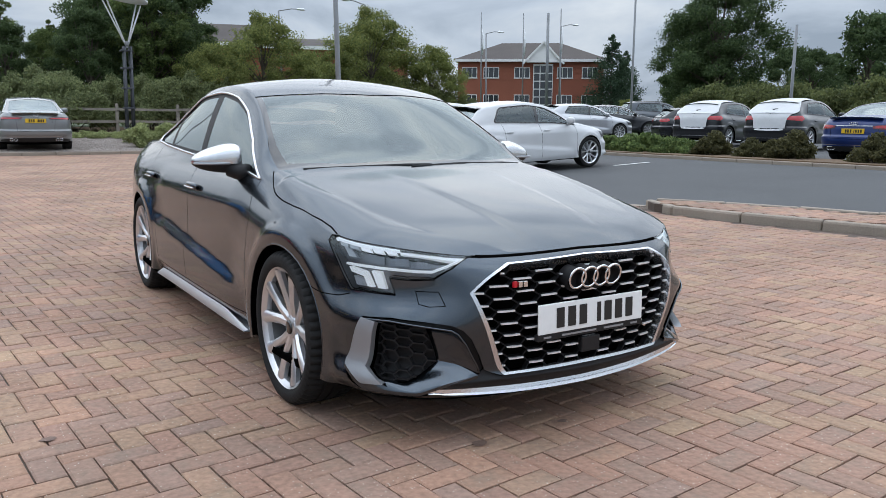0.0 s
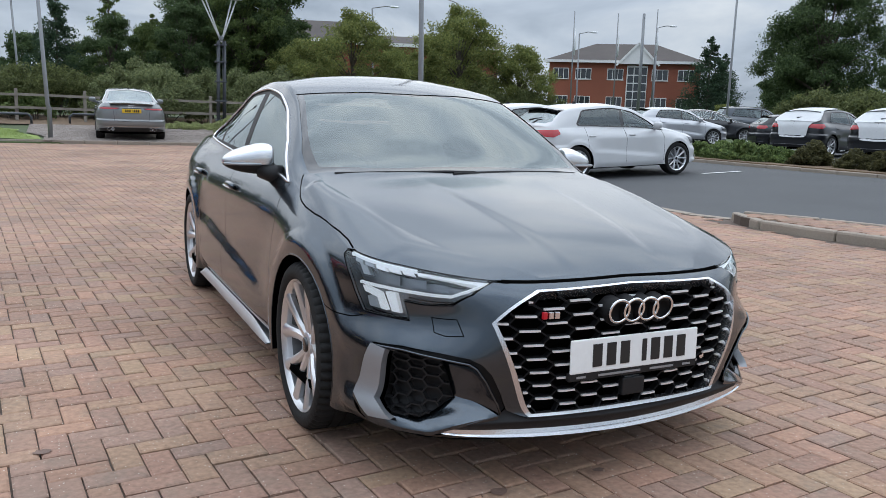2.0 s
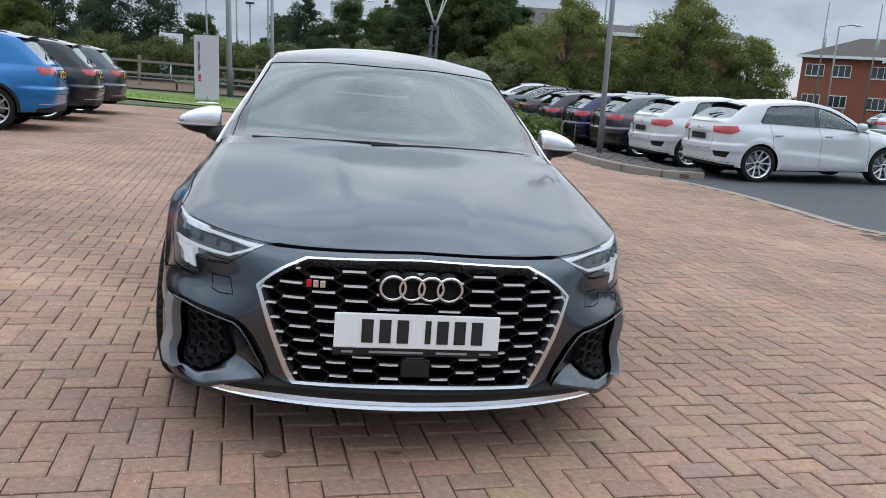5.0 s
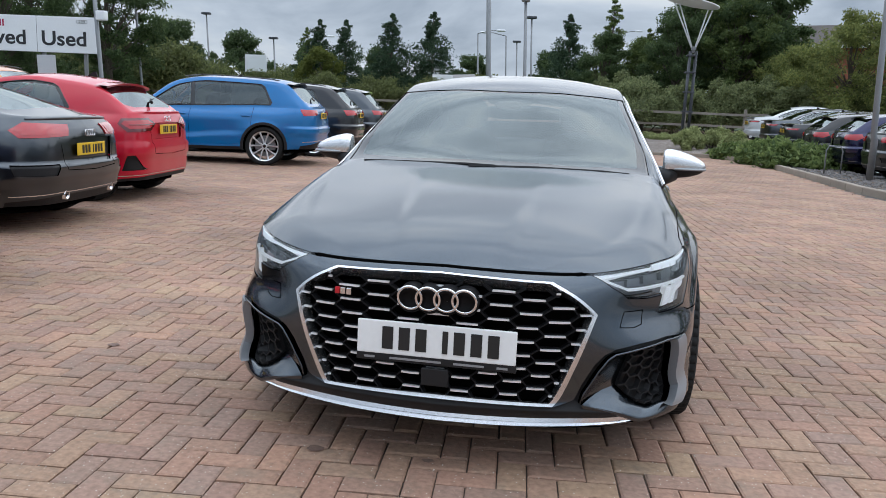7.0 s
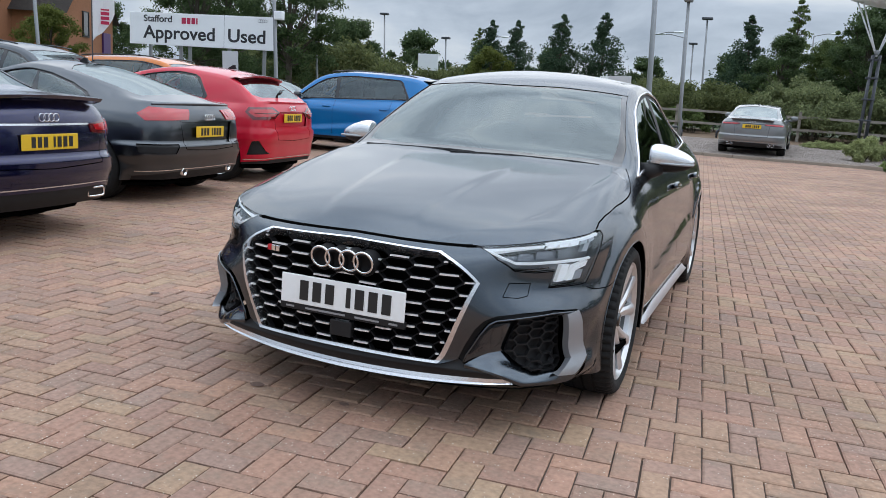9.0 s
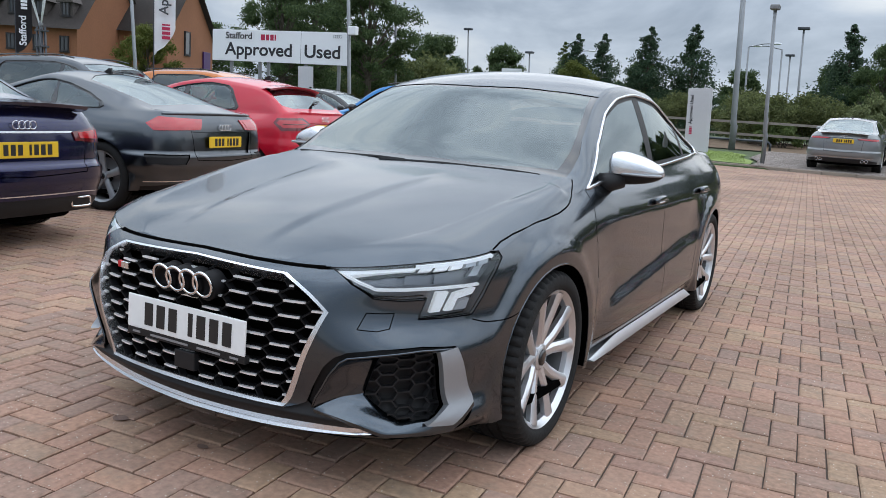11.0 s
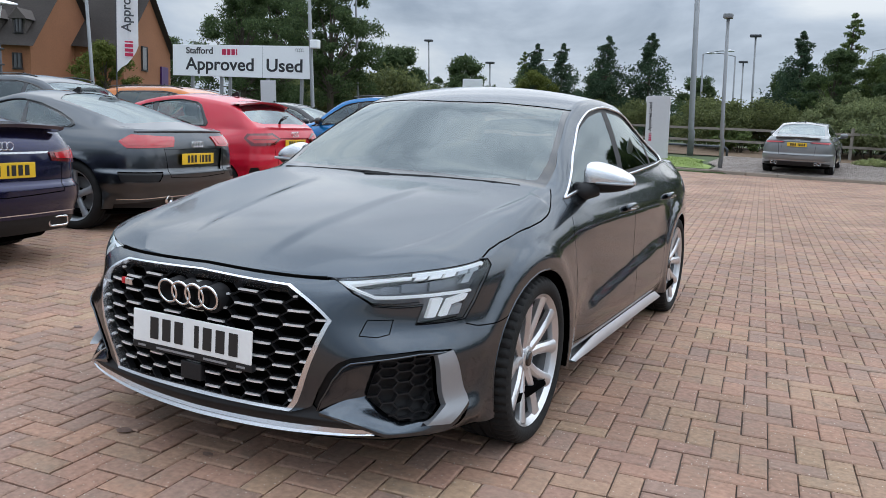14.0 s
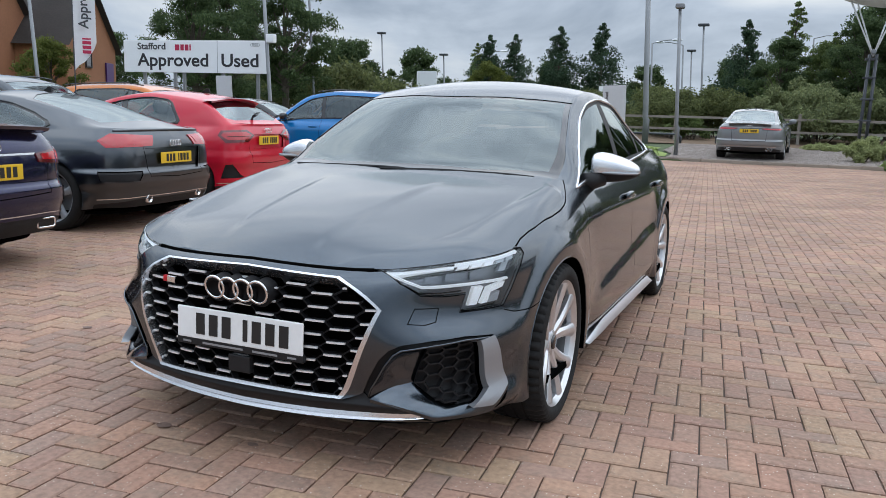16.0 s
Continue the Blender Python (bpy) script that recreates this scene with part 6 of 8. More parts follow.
at_plate(repaint(copy_thing(fast, Matrix()), PALE_GREY_PAINT, WHITE_PAINT, "white saloon at the row's far end"), SIZE["fastback"], 6.2, 28.6, 91)
fast.matrix_basis = Matrix.Translation((.56, 27.55, ground_at(.5, 27.55))) @ Matrix.Rotation(radians(178), 4, "Z") @ Matrix.Rotation(-.04, 4, "X") @ Matrix.Scale(1.06, 4)
# beyond the hedge
ESTATE_PAINT = paint("mid_blue_lacquer", (0.012, 0.03, 0.13), 0.3)
at_plate(repaint(copy_thing(navy, Matrix()), NAVY_PAINT, ESTATE_PAINT, "blue estate car beyond the hedge"), SIZE["saloon"], 15.7, 7.4, 95)
wrapped = [small(BLACK_PAINT, "black SUV with its tail under a white transit wrap", 20.6, 12.9, 100), small(BLACK_PAINT, "black SUV with its tail under a white transit wrap", 21.4, 16.6, 100)]
at_plate(repaint(copy_thing(fast, Matrix()), PALE_GREY_PAINT, BLACK_PAINT, "black saloon parked sideways beyond the hedge"), SIZE["fastback"], 23.8, 26.9, 52)
big(COUPE_PAINT, "dark grey SUV beyond the hedge", 30.3, 29.8, 60)
small(BLACK_PAINT, "black compact SUV beyond the hedge", 24.6, 21.6, 60)
small(SILVER_PAINT, "silver compact SUV beyond the hedge", 20.5, 24.5, 70)
small(MAROON_PAINT, "maroon compact SUV by the office", 55.0, 58.5, 60)
# white transit wrap over the tails
wrap_shell = car_shell(SMALL[0], SMALL[1], SMALL[2], SMALL[3], SMALL[4], SMALL[5], "suv", True)
for car in wrapped:
    car.matrix_basis = car.matrix_basis @ Matrix.Scale(1.1, 4)
    T = wrap_shell.length
    sk = Skin(wrap_shell, np.linspace(T - 2.6, T, 50), np.linspace(.26, 2, 44))
    sk.cut("wrap", [(T - .50, .80), (T - .46, .50), (T - .42, .44), (T + .01, .42), (T + .01, 2.0), (T - 2.5, 2.0), (T - 2.4, 1.46), (T - 1.5, 1.43), (T - 1.06, 1.36), (T - .80, 1.16), (T - .60, .96)])
    ob = sk.panel("transit_wrap", ["wrap"], WRAP, None, -.03)
    ob.matrix_basis = car.matrix_basis
    tagged(ob, "white fabric transit wrap over a car's tail", "car cover", "transit wraps")

# ---- ground ----
def sheet(name, xs, ys, mat, lift, label, category):
    """A ground sheet that follows the land."""
    bm = bmesh.new()
    grid = [[bm.verts.new((x, y, ground_at(x, y) + lift)) for y in ys] for x in xs]
    for a, b in zip(grid, grid[1:]):
        for j in range(len(ys) - 1):
            bm.faces.new((a[j], b[j], b[j + 1], a[j + 1]))
    return tagged(part(name, bm, mat), label, category, kind="structure")


far = [-900, -300, -120, -60, -30, -15, -8, 0, 4, 7, 9, 11, 13, 16, 22, 30, 45, 70, 120, 300, 900]
sheet("ground", far, [-900, -300, -100, -40, -15, -5, 0, 5, 10, 15, 20, 23.28, 23.32, 26, 30, 34, 37.3, 45, 60, 100, 300, 900], GRASS_DARK, -.06, "rough grass and earth reaching to the horizon", "ground")
def edge_x(y):
    """The paving's east edge, from south to north."""
    return float(curve([(-30, 8.6), (2, 7.35), (3, 7.1), (4.5, 6.46), (5.1, 6.05), (8, 6.2), (9.6, 6.0), (10.5, 5.5), (11.5, 5.25), (18, 5.25), (21, 5.0), (23.6, 4.6)])(y))


ys = [-30, -12, -4, 0, 2, 3, 4.5, 5.1, 6.5, 8, 9.6, 10.5, 11.5, 14, 18, 21, 23.28]
bm = bmesh.new()
rows = [[bm.verts.new((x if k else edge_x(y) - .02, y, ground_at(max(x, 0), 0) - .022)) for k, x in enumerate((0, 9, 11, 13, 15))] for y in ys + [30, 36]]
for a, b in zip(rows, rows[1:]):
    for j in range(4):
        bm.faces.new((a[j], a[j + 1], b[j + 1], b[j]))
tagged(part("road", bm, ASPHALT), "smooth dark grey asphalt road and parking bays", "road", kind="structure")
sheet("parking_apron", [14.0, 15, 22, 30, 45], [-8, 0, 6, 12, 18, 23.28], ASPHALT, -.01, "asphalt of the far parking rows", "road")
sheet("office_car_park", [45, 60, 80], [40, 50, 60, 72], ASPHALT, -.02, "asphalt car park before the office", "road")
bm = bmesh.new()
prism(bm, [(10.9, 10.05), (12.0, 10.05), (12.0, 10.15), (10.9, 10.15)], 0, .004)
for v in bm.verts:
    v.co.z += ground_at(v.co.x, 0) - .015
tagged(part("bay_line", bm, LINE_WHITE), "white painted bay line", "road marking", kind="structure")
# bed under the blocks
bm = bmesh.new()
outline = [(-24, -30)] + [(edge_x(y), y) for y in ys] + [(-24, 23.28)]
prism(bm, outline, -.10, -.012)
tagged(part("paving_bed", bm, SAND), "dark sand in the joints of the paving", "ground", kind="structure")


def kerb_run(pts, group_label, width=.125, height=.12, length=.915, radius=.02):
    """Kerb stones laid along a line, each a piece of its own."""
    line = tagged(thing("kerb", group_label, "kerb"), kind="structure")
    pts = [Vector((x, y)) for x, y in pts]
    run = [0]
    for a, b in zip(pts, pts[1:]):
        run.append(run[-1] + (b - a).length)
    n = max(1, round(run[-1] / length))

    def along(d):
        for i in range(len(pts) - 1):
            if d <= run[i + 1] or i == len(pts) - 2:
                return pts[i].lerp(pts[i + 1], (d - run[i]) / (run[i + 1] - run[i]))
    for k in range(n):
        a, b = along(run[-1] * k / n), along(run[-1] * (k + 1) / n)
        d = (b - a)
        ln = d.length - .006
        c = (a + b) / 2
        bm = bmesh.new()
        box(bm, -ln / 2, -width / 2, -.1, ln / 2, width / 2, height + random.uniform(-.004, .004), radius)
        m = Matrix.Translation((c.x, c.y, ground_at(c.x, c.y if c.y < 23.2 else 23.2))) @ Matrix.Rotation(math.atan2(d.y, d.x) + random.uniform(-.006, .006), 4, "Z")
        bmesh.ops.transform(bm, matrix=m, verts=bm.verts[:])
        part("kerb_stone", bm, KERB, line)
    return line


# raised island beside the road
ISLAND = [(7.55, -8), (6.62, 0.4), (6.40, 1.46), (6.12, 2.5), (5.99, 3.08), (5.86, 3.9), (5.86, 4.25), (5.98, 4.55), (6.2, 4.62)]
kerb_run(ISLAND, "weathered concrete kerb round the paved island", .125, .105, .915, .03)
kerb_run([(6.3, 4.58), (6.55, 4.35), (7.09, 3.05), (7.35, 1.99), (8.7, -8)], "weathered concrete kerb at the road's edge", .10, .115)
kerb_run([(edge_x(y) + .0, y) for y in (4.75, 5.1, 5.8, 6.6, 7.4, 8.2, 9.0, 9.6, 10.1, 10.4)], "flush concrete edging between paving and asphalt", .17, .004, .6, .004)
# planted island
PLANTER = [(6.75, 10.45), (6.35, 10.25), (5.9, 10.4), (5.55, 10.9), (5.38, 11.6), (5.32, 14.5), (5.28, 18), (5.1, 20.8), (4.75, 22.2), (4.3, 22.95), (3.6, 23.25)]
kerb_run(PLANTER, "weathered concrete kerb round the planted bed")
bm = bmesh.new()
prism(bm, [(x + .05, y + .05) for x, y in PLANTER[1:]] + [(3.2, 27), (6.0, 27), (6.3, 24), (6.75, 11)], -.05, .07)
tagged(part("planting_bed", bm, SOIL), "planted bed with bare soil", "planting bed", kind="structure")
kerb_run([(3.6, 23.25), (1.8, 23.22), (.3, 23.24), (-.9, 23.29), (-1.9, 23.40), (-2.8, 23.5), (-4.3, 23.9), (-5.6, 24.3), (-8, 25.3), (-14, 27)], "low concrete kerb along the north edge", .10, .10)
kerb_run([(13.25, 13.4), (13.36, 12.8), (13.59, 8.93), (13.83, 5.55), (14.3, -3)], "low dark kerb in front of the hedge", .125, .06)
bm = bmesh.new()
prism(bm, [(13.3, 13.4), (13.6, 9), (13.85, 5.5), (14.3, -3), (15.6, -3), (15.25, 5.5), (15.15, 9), (15.0, 13.9)], .2, .345)
tagged(part("hedge_bed", bm, SOIL), "soil bed under the hedge", "planting bed", kind="structure")
# lawn and setts to the north
bm = bmesh.new()
lawn = [(-2.1, 23.55), (-2.85, 23.6), (-4.3, 24.0), (-5.6, 24.4), (-8, 25.4), (-14, 27.1), (-14, 29.6), (-7, 28.6), (-3.6, 28.2), (-2.8, 27.4), (-2.9, 26.2), (-2.2, 24.8)]
vs = [bm.verts.new((x, y, ground_at(x, y) + .005)) for x, y in lawn]
bm.faces.new(vs)
bmesh.ops.triangulate(bm, faces=bm.faces[:])
tagged(part("lawn", bm, GRASS), "short mown green lawn", "lawn", kind="structure")
sheet("soil_bank", [-30, -14, -6, 0, 6, 14, 24], [30.5, 32, 34, 38], SOIL, -.015, "bare brown soil along the fence", "ground")
sheet("setts_bed", [-2.0, 0, 2, 3.2, 6.4], [23.32, 24.5, 27, 30.6], SAND, -.010, "brown sand between the setts", "ground")
# setts under the fastback
co, fs = [], []
rnd = random.Random(5)
for i in range(-24, 44):
    for j in range(0, 66):
        x, y = i * .105 + (.05 if j % 2 else 0), 23.37 + j * .105
        if x < -2.0 + max(0, (y - 24.8)) * -.35 or x > 4.5 or (x > 3.3 and y < 23.5) or y > 30.4:
            continue
        z = ground_at(x, y) + .012 + rnd.uniform(-.004, .004)
        b = len(co)
        co += [(x - .048, y - .048, z - .03), (x + .048, y - .048, z - .03), (x + .048, y + .048, z - .03), (x - .048, y + .048, z - .03),
               (x - .040, y - .040, z), (x + .040, y - .040, z), (x + .040, y + .040, z), (x - .040, y + .040, z)]
        fs += [(b + 4, b + 5, b + 6, b + 7), (b, b + 1, b + 5, b + 4), (b + 1, b + 2, b + 6, b + 5), (b + 2, b + 3, b + 7, b + 6), (b + 3, b, b + 4, b + 7)]
me = bpy.data.meshes.new("setts")
me.from_pydata(co, [], fs)
me.materials.append(SETTS)
tagged(new("setts", me), "grey granite setts under the parked fastback", "paving", kind="stuff")
# slate chips over the bed
co, fs = [], []
for k in range(2600):
    y = rnd.uniform(11.0, 20.5)
    x = rnd.uniform(5.42, 6.75)
    s = rnd.uniform(.02, .05)
    a = rnd.uniform(0, 6.28)
    z = .075
    b = len(co)
    for q in range(4):
        ang = a + q * 1.57 + rnd.uniform(-.3, .3)
        co.append((x + math.cos(ang) * s, y + math.sin(ang) * s * .7, z + rnd.uniform(0, .02)))
    co.append((x, y, z + rnd.uniform(.015, .03)))
    fs += [(b, b + 1, b + 4), (b + 1, b + 2, b + 4), (b + 2, b + 3, b + 4), (b + 3, b, b + 4)]
me = bpy.data.meshes.new("slate_chips")
me.from_pydata(co, [], fs)
me.materials.append(SLATE)
tagged(new("slate_chips", me), "grey slate chips over the planted bed", "gravel", kind="stuff")
# grass blades
co, fs = [], []
for k in range(9000):
    x, y = rnd.uniform(-8, -2.2), rnd.uniform(23.8, 28.2)
    if not in_convex([(-2.3, 23.8), (-8, 25.6), (-8, 28.2), (-3.6, 28.1), (-2.9, 27.2)], x, y):
        continue
    h, a, w = rnd.uniform(.03, .07), rnd.uniform(0, 6.28), .006
    z = ground_at(x, y)
    b = len(co)
    co += [(x - math.cos(a) * w, y - math.sin(a) * w, z), (x + math.cos(a) * w, y + math.sin(a) * w, z), (x + rnd.uniform(-.02, .02), y + rnd.uniform(-.02, .02), z + h)]
    fs.append((b, b + 1, b + 2))
me = bpy.data.meshes.new("grass")
me.from_pydata(co, [], fs)
me.materials.append(GRASS)
tagged(new("grass", me), "short green grass blades of the lawn", "grass", kind="stuff")

# ---- plants ----
def leaf_cloud(rng, clumps, per, size, droop=0.0):
    """Leaves as small bent blades on the outside of clumps (x, y, z, rx, ry, rz)."""
    n = per * len(clumps)
    which = np.repeat(np.arange(len(clumps)), per)
    c = np.array(clumps)[which]
    d = rng.normal(size=(n, 3))
    d /= np.linalg.norm(d, axis=1, keepdims=True)
    rad = rng.uniform(.25, 1.0, (n, 1)) ** .6 * rng.uniform(.75, 1.45, (n, 1))
    bent = rng.normal(0, .28, (len(clumps), 3))[which]
    p = c[:, :3] + (d + bent * np.abs(d[:, [1, 2, 0]])) * c[:, 3:] * rad
    a = rng.normal(size=(n, 3))
    a[:, 2] -= droop
    a /= np.linalg.norm(a, axis=1, keepdims=True)
    b = np.cross(a, d + rng.normal(size=(n, 3)) * .6)
    b /= np.linalg.norm(b, axis=1, keepdims=True) + 1e-9
    nrm = np.cross(a, b)
    s = size * rng.uniform(.6, 1.4, (n, 1))
    co = np.stack([p - a * s, p - b * s * .45 + nrm * s * .12, p + a * s, p + b * s * .45 + nrm * s * .12], 1).reshape(-1, 3)
    k = np.arange(n) * 4
    fs = np.concatenate([np.stack([k, k + 1, k + 2], 1), np.stack([k, k + 2, k + 3], 1)])
    return co, fs


def leaves_ob(name, co, fs, mat, parent, label=""):
    me = bpy.data.meshes.new(name)
    me.from_pydata(co.tolist(), [], fs.tolist())
    me.materials.append(mat)
    ob = new(name, me)
    ob.parent = parent
    return tagged(ob, label)


def broadleaf(seed, height, spread, mat, size=.11, per=300, count=70, base=.22, label="leafy deciduous tree", name="tree"):
    """A tree with limbs and a crown of clumps, gaps between them."""
    rng = np.random.default_rng(seed)
    tree = thing(name, label, "tree")
    bm = bmesh.new()
    r = height * .016 + .03
    lean = rng.normal(0, .03, 2)
    top = Vector((lean[0] * height, lean[1] * height, height * .72))
    tube(bm, [(0, 0, -.1), (lean[0] * height * .3, lean[1] * height * .3, height * .3), tuple(top)], [r * 1.25, r, r * .35], 9)
    clumps = []
    for k in range(count):
        u = (k + .5) / count
        z = height * (base + (1 - base) * u ** .9) * .95
        wide = spread * (math.sin(math.pi * min(1, .18 + .80 * u)) ** .65)
        a = k * 2.4 + rng.uniform(-.5, .5)
        d = wide * rng.uniform(.35, 1.0)
        c = (math.cos(a) * d, math.sin(a) * d, z + rng.uniform(-.05, .05) * height)
        cr = spread * rng.uniform(.11, .24)
        clumps.append((*c, cr, cr, cr * rng.uniform(.6, .85)))
        if k % 2 == 0:
            st_ = top * min(1, max(.35, c[2] / height * .8))
            tube(bm, [tuple(st_), tuple((st_ + Vector(c)) / 2 + Vector((0, 0, .1))), c], [r * .32, r * .2, r * .06], 5)
    part("trunk", bm, BARK, tree)
    co, fs = leaf_cloud(rng, clumps, per, size)
    leaves_ob("crown", co, fs, mat, tree)
    return tree


def conifer(seed, height, spread, mat, label="dark conifer with ragged tiers", full=1.0):
    """A pointed tree whose tiers differ in reach; full under 1 leaves gaps between its boughs."""
    rng = np.random.default_rng(seed)
    tree = thing("conifer", label, "tree")
    bm = bmesh.new()
    r = height * .014 + .03
    tube(bm, [(0, 0, -.1), (0, 0, height * .5), (.05, 0, height * .99)], [r, r * .6, r * .1], 8)
    clumps = []
    tiers = 28
    for k in range(tiers):
        u = k / (tiers - 1)
        z = height * (.06 + .92 * u)
        wide = spread * (1 - u) ** .78 * rng.uniform(.62, 1.18) + .10
        for j in range(max(3, int((15 * (1 - u) + 3) * full))):
            a = rng.uniform(0, 6.28)
            d = wide * rng.uniform(.30, 1.0)
            c = (math.cos(a) * d, math.sin(a) * d, z - d * .10 + rng.uniform(-.12, .12))
            size = wide * rng.uniform(.16, .30) + .13
            clumps.append((*c, size, size, size * .62))
            if j < 3:
                tube(bm, [(0, 0, z + .05), c], [r * .2, r * .06], 4)
    part("trunk", bm, BARK, tree)
    co, fs = leaf_cloud(rng, clumps, 62, .095, .3)
    leaves_ob("crown", co, fs, mat, tree)
    return tree


def shrub(seed, sx, sy, h, mat, size=.06, per=260, label="green shrub", name="shrub", count=None):
    rng = np.random.default_rng(seed)
    bush = thing(name, label, "shrub")
    clumps = []
    count = count or int(10 + sx * sy * 6)
    for k in range(count):
        a, d = rng.uniform(0, 6.28), math.sqrt(rng.uniform(0, 1))
        x, y = math.cos(a) * d * sx, math.sin(a) * d * sy
        top = h * (1 - .55 * d * d) * rng.uniform(.75, 1.05)
        cr = min(sx, sy) * rng.uniform(.25, .42)
        clumps.append((x, y, max(top - cr * .7, h * .25), cr, cr, min(cr * .9, top * .6)))
    bm = bmesh.new()
    for c in clumps[::2]:
        tube(bm, [(c[0] * .3, c[1] * .3, -.02), (c[0] * .8, c[1] * .8, c[2] * .8)], [.02, .008], 5)
    part("branchwork", bm, BARK, bush)
    co, fs = leaf_cloud(rng, clumps, per, size)
    co[:, 2] = np.maximum(co[:, 2], .01)
    leaves_ob("foliage", co, fs, mat, bush)
    return bush


def plant(template, spots, group):
    """Stands the template and copies of it at (x, y, scale) spots."""
    for k, (x, y, s) in enumerate(spots):
        m = Matrix.Translation((x, y, ground_at(x, y) - .03)) @ Matrix.Rotation((k * 2.1 + x) % 6.28, 4, "Z") @ Matrix.Diagonal((s, s, s, 1))
        if k == 0:
            template.matrix_basis = m
            tagged(template, group=group)
        else:
            c = copy_thing(template, Matrix())
            c.matrix_basis = m
            tagged(c, group=group)


W = "woodland behind the fence"
plant(broadleaf(1, 9.0, 2.9, LEAF_DEEP, .085, 360, 84, label="tall dark green broadleaf tree"), [(.9, 39.5, .55), (4.4, 39.0, .64), (8.7, 40.5, .95), (3.4, 47, .60), (6.6, 47, .95), (-27.3, 30.5, .84), (-21.4, 30.1, .86), (6.0, 42.5, .92)], W)
plant(broadleaf(2, 8.4, 2.6, LEAF_MID, .08, 360, 84, label="mid green broadleaf tree"), [(2.7, 41.5, .56), (7.4, 39.6, .86), (-.5, 51.5, .50), (9.7, 43.0, .80), (1.0, 44.0, .5)], W)
plant(broadleaf(3, 6.0, 2.9, LEAF_OLIVE, .065, 460, 84, .05, "bushy bright olive-green tree"), [(11.05, 33.0, .86), (14.0, 35.2, .60), (18.0, 36.8, .86), (17.35, 34.4, .98), (20.6, 33.6, .70), (15.3, 36.5, .58), (9.4, 36.4, .66)], W)
plant(broadleaf(4, 10.5, 4.2, LEAF_DEEP, .095, 520, 104, .12, "large spreading dark green tree"), [(44.8, 34.8, 1.0), (45.8, 37.4, .78), (45, 27.5, .5), (-33, 40, .9)], "large trees")
plant(conifer(5, 8.0, 3.5, LEAF_PINE), [(-13.9, 52.4, .87), (-11.05, 53.0, .90), (-18.75, 57.0, .87), (-20.65, 56.4, .86), (-1.45, 50.8, .87), (67.6, 66.5, 1.05), (64.4, 65.5, 1.25)], "conifers")
plant(conifer(6, 9.0, 2.3, LEAF_MID, "slender open mid-green conifer tree", .36), [(1.25, 47.2, .83), (-21.9, 57.0, .70), (3.2, 43.5, .60), (5.4, 43.5, .92)], "conifers")
plant(shrub(7, 1.7, 1.3, 2.5, LEAF_PALE, .065, 760, "pale green scrub by the fence", count=22), [(.9, 34.6, .95), (2.6, 34.2, 1.0), (4.4, 34.0, .95), (6.0, 34.8, 1.0), (7.8, 34.6, 1.05), (1.8, 36.2, 1.1), (9.4, 34.0, .95)], "scrub along the fence")
plant(shrub(8, 2.2, 1.5, 2.6, LEAF_HEDGE, .07, 640, "rounded green hedge bush behind the fence", count=24), [(-4.4, 37.0, .85), (-7.6, 37.4, .85), (-10.8, 37.4, .85), (-14, 37.8, .9), (-17.3, 38, .9), (-20.5, 38.4, .9), (-24, 39, 1.0), (-1.6, 36.4, .92), (-2.9, 35.6, .88), (-.3, 36.4, .8), (11.8, 33.8, 1.0), (14.6, 33.6, 1.0), (17.4, 33.4, 1.0), (20.0, 32.6, .8), (22.2, 32.6, .62)], "hedge behind the fence")
plant(shrub(9, 2.6, 1.8, 3.2, LEAF_HEDGE, .095, 600, "dense olive-green hedge bush", "hedge", 26), [(38.9, 30.4, .85), (37.6, 28, 1.1), (38.0, 24, 1.1), (38.2, 20.2, 1.2), (38.2, 16, 1.25), (-22.5, 35.5, 1.3), (-26.5, 47, 1.4), (-31, 52, 1.5), (-36, 58, 1.5), (-41, 52, 1.5), (-24, 60, 1.3), (-17, 63, 1.3), (-8, 63, 1.3), (0, 60, 1.2)], "dark hedge")
treeline = broadleaf(10, 7.5, 3.6, LEAF_DEEP, .14, 260, 60, .05, "distant dark green broadleaf tree")
plant(treeline, [(-29.3, 50, .8), (-33.2, 70, .95), (-27, 72, .85), (-40, 66, .9), (-21, 76, .85), (-12, 78, .8), (-4, 76, .85), (78, 64, 1.2), (84, 56, 1.2), (88, 46, 1.3), (62, 34, 1.2), (60, 24, 1.2), (58, 14, 1.2), (-48, 62, 1.0), (-70, 92, 1.5), (-98, 92, 1.6), (-52, 20, 1.0), (-46, 14, .8), (84, 66, 1.0)], "distant trees")
BUFF = foliage("yellow_green_leaves", (0.09, 0.11, 0.025), (0.15, 0.17, 0.04))
plant(broadleaf(12, 5.2, 2.2, BUFF, .09, 300, 60, .08, "rounded yellow-green tree in leaf"), [(-19.3, 52.8, .86), (-39.3, 31.6, .88)], "large trees")
# planted island and hedge by the road
plant(shrub(13, 1.05, .75, .66, LEAF_SHRUB, .085, 260, "low spreading laurel with large leaves", count=20), [(5.95, 20.2, 1.2), (5.85, 21.7, 1.2), (5.2, 22.9, .95), (6.2, 19.0, 1.15)], "laurels on the island")
plant(shrub(14, .46, .44, .70, LEAF_MOUND, .035, 620, "mounded pale green shrub", count=18), [(3.66, 24.75, 1.0), (3.98, 26.5, 1.02), (4.6, 25.7, .95), (5.2, 24.6, 1.0), (5.0, 26.9, 1.0)], "mounded shrubs")
plant(shrub(19, .62, .5, .30, LEAF_MOUND, .035, 420, "low spreading pale green shrub", count=20), [(2.75, 29.6, 1.0), (3.75, 29.4, 1.0), (3.3, 30.1, .9)], "mounded shrubs")
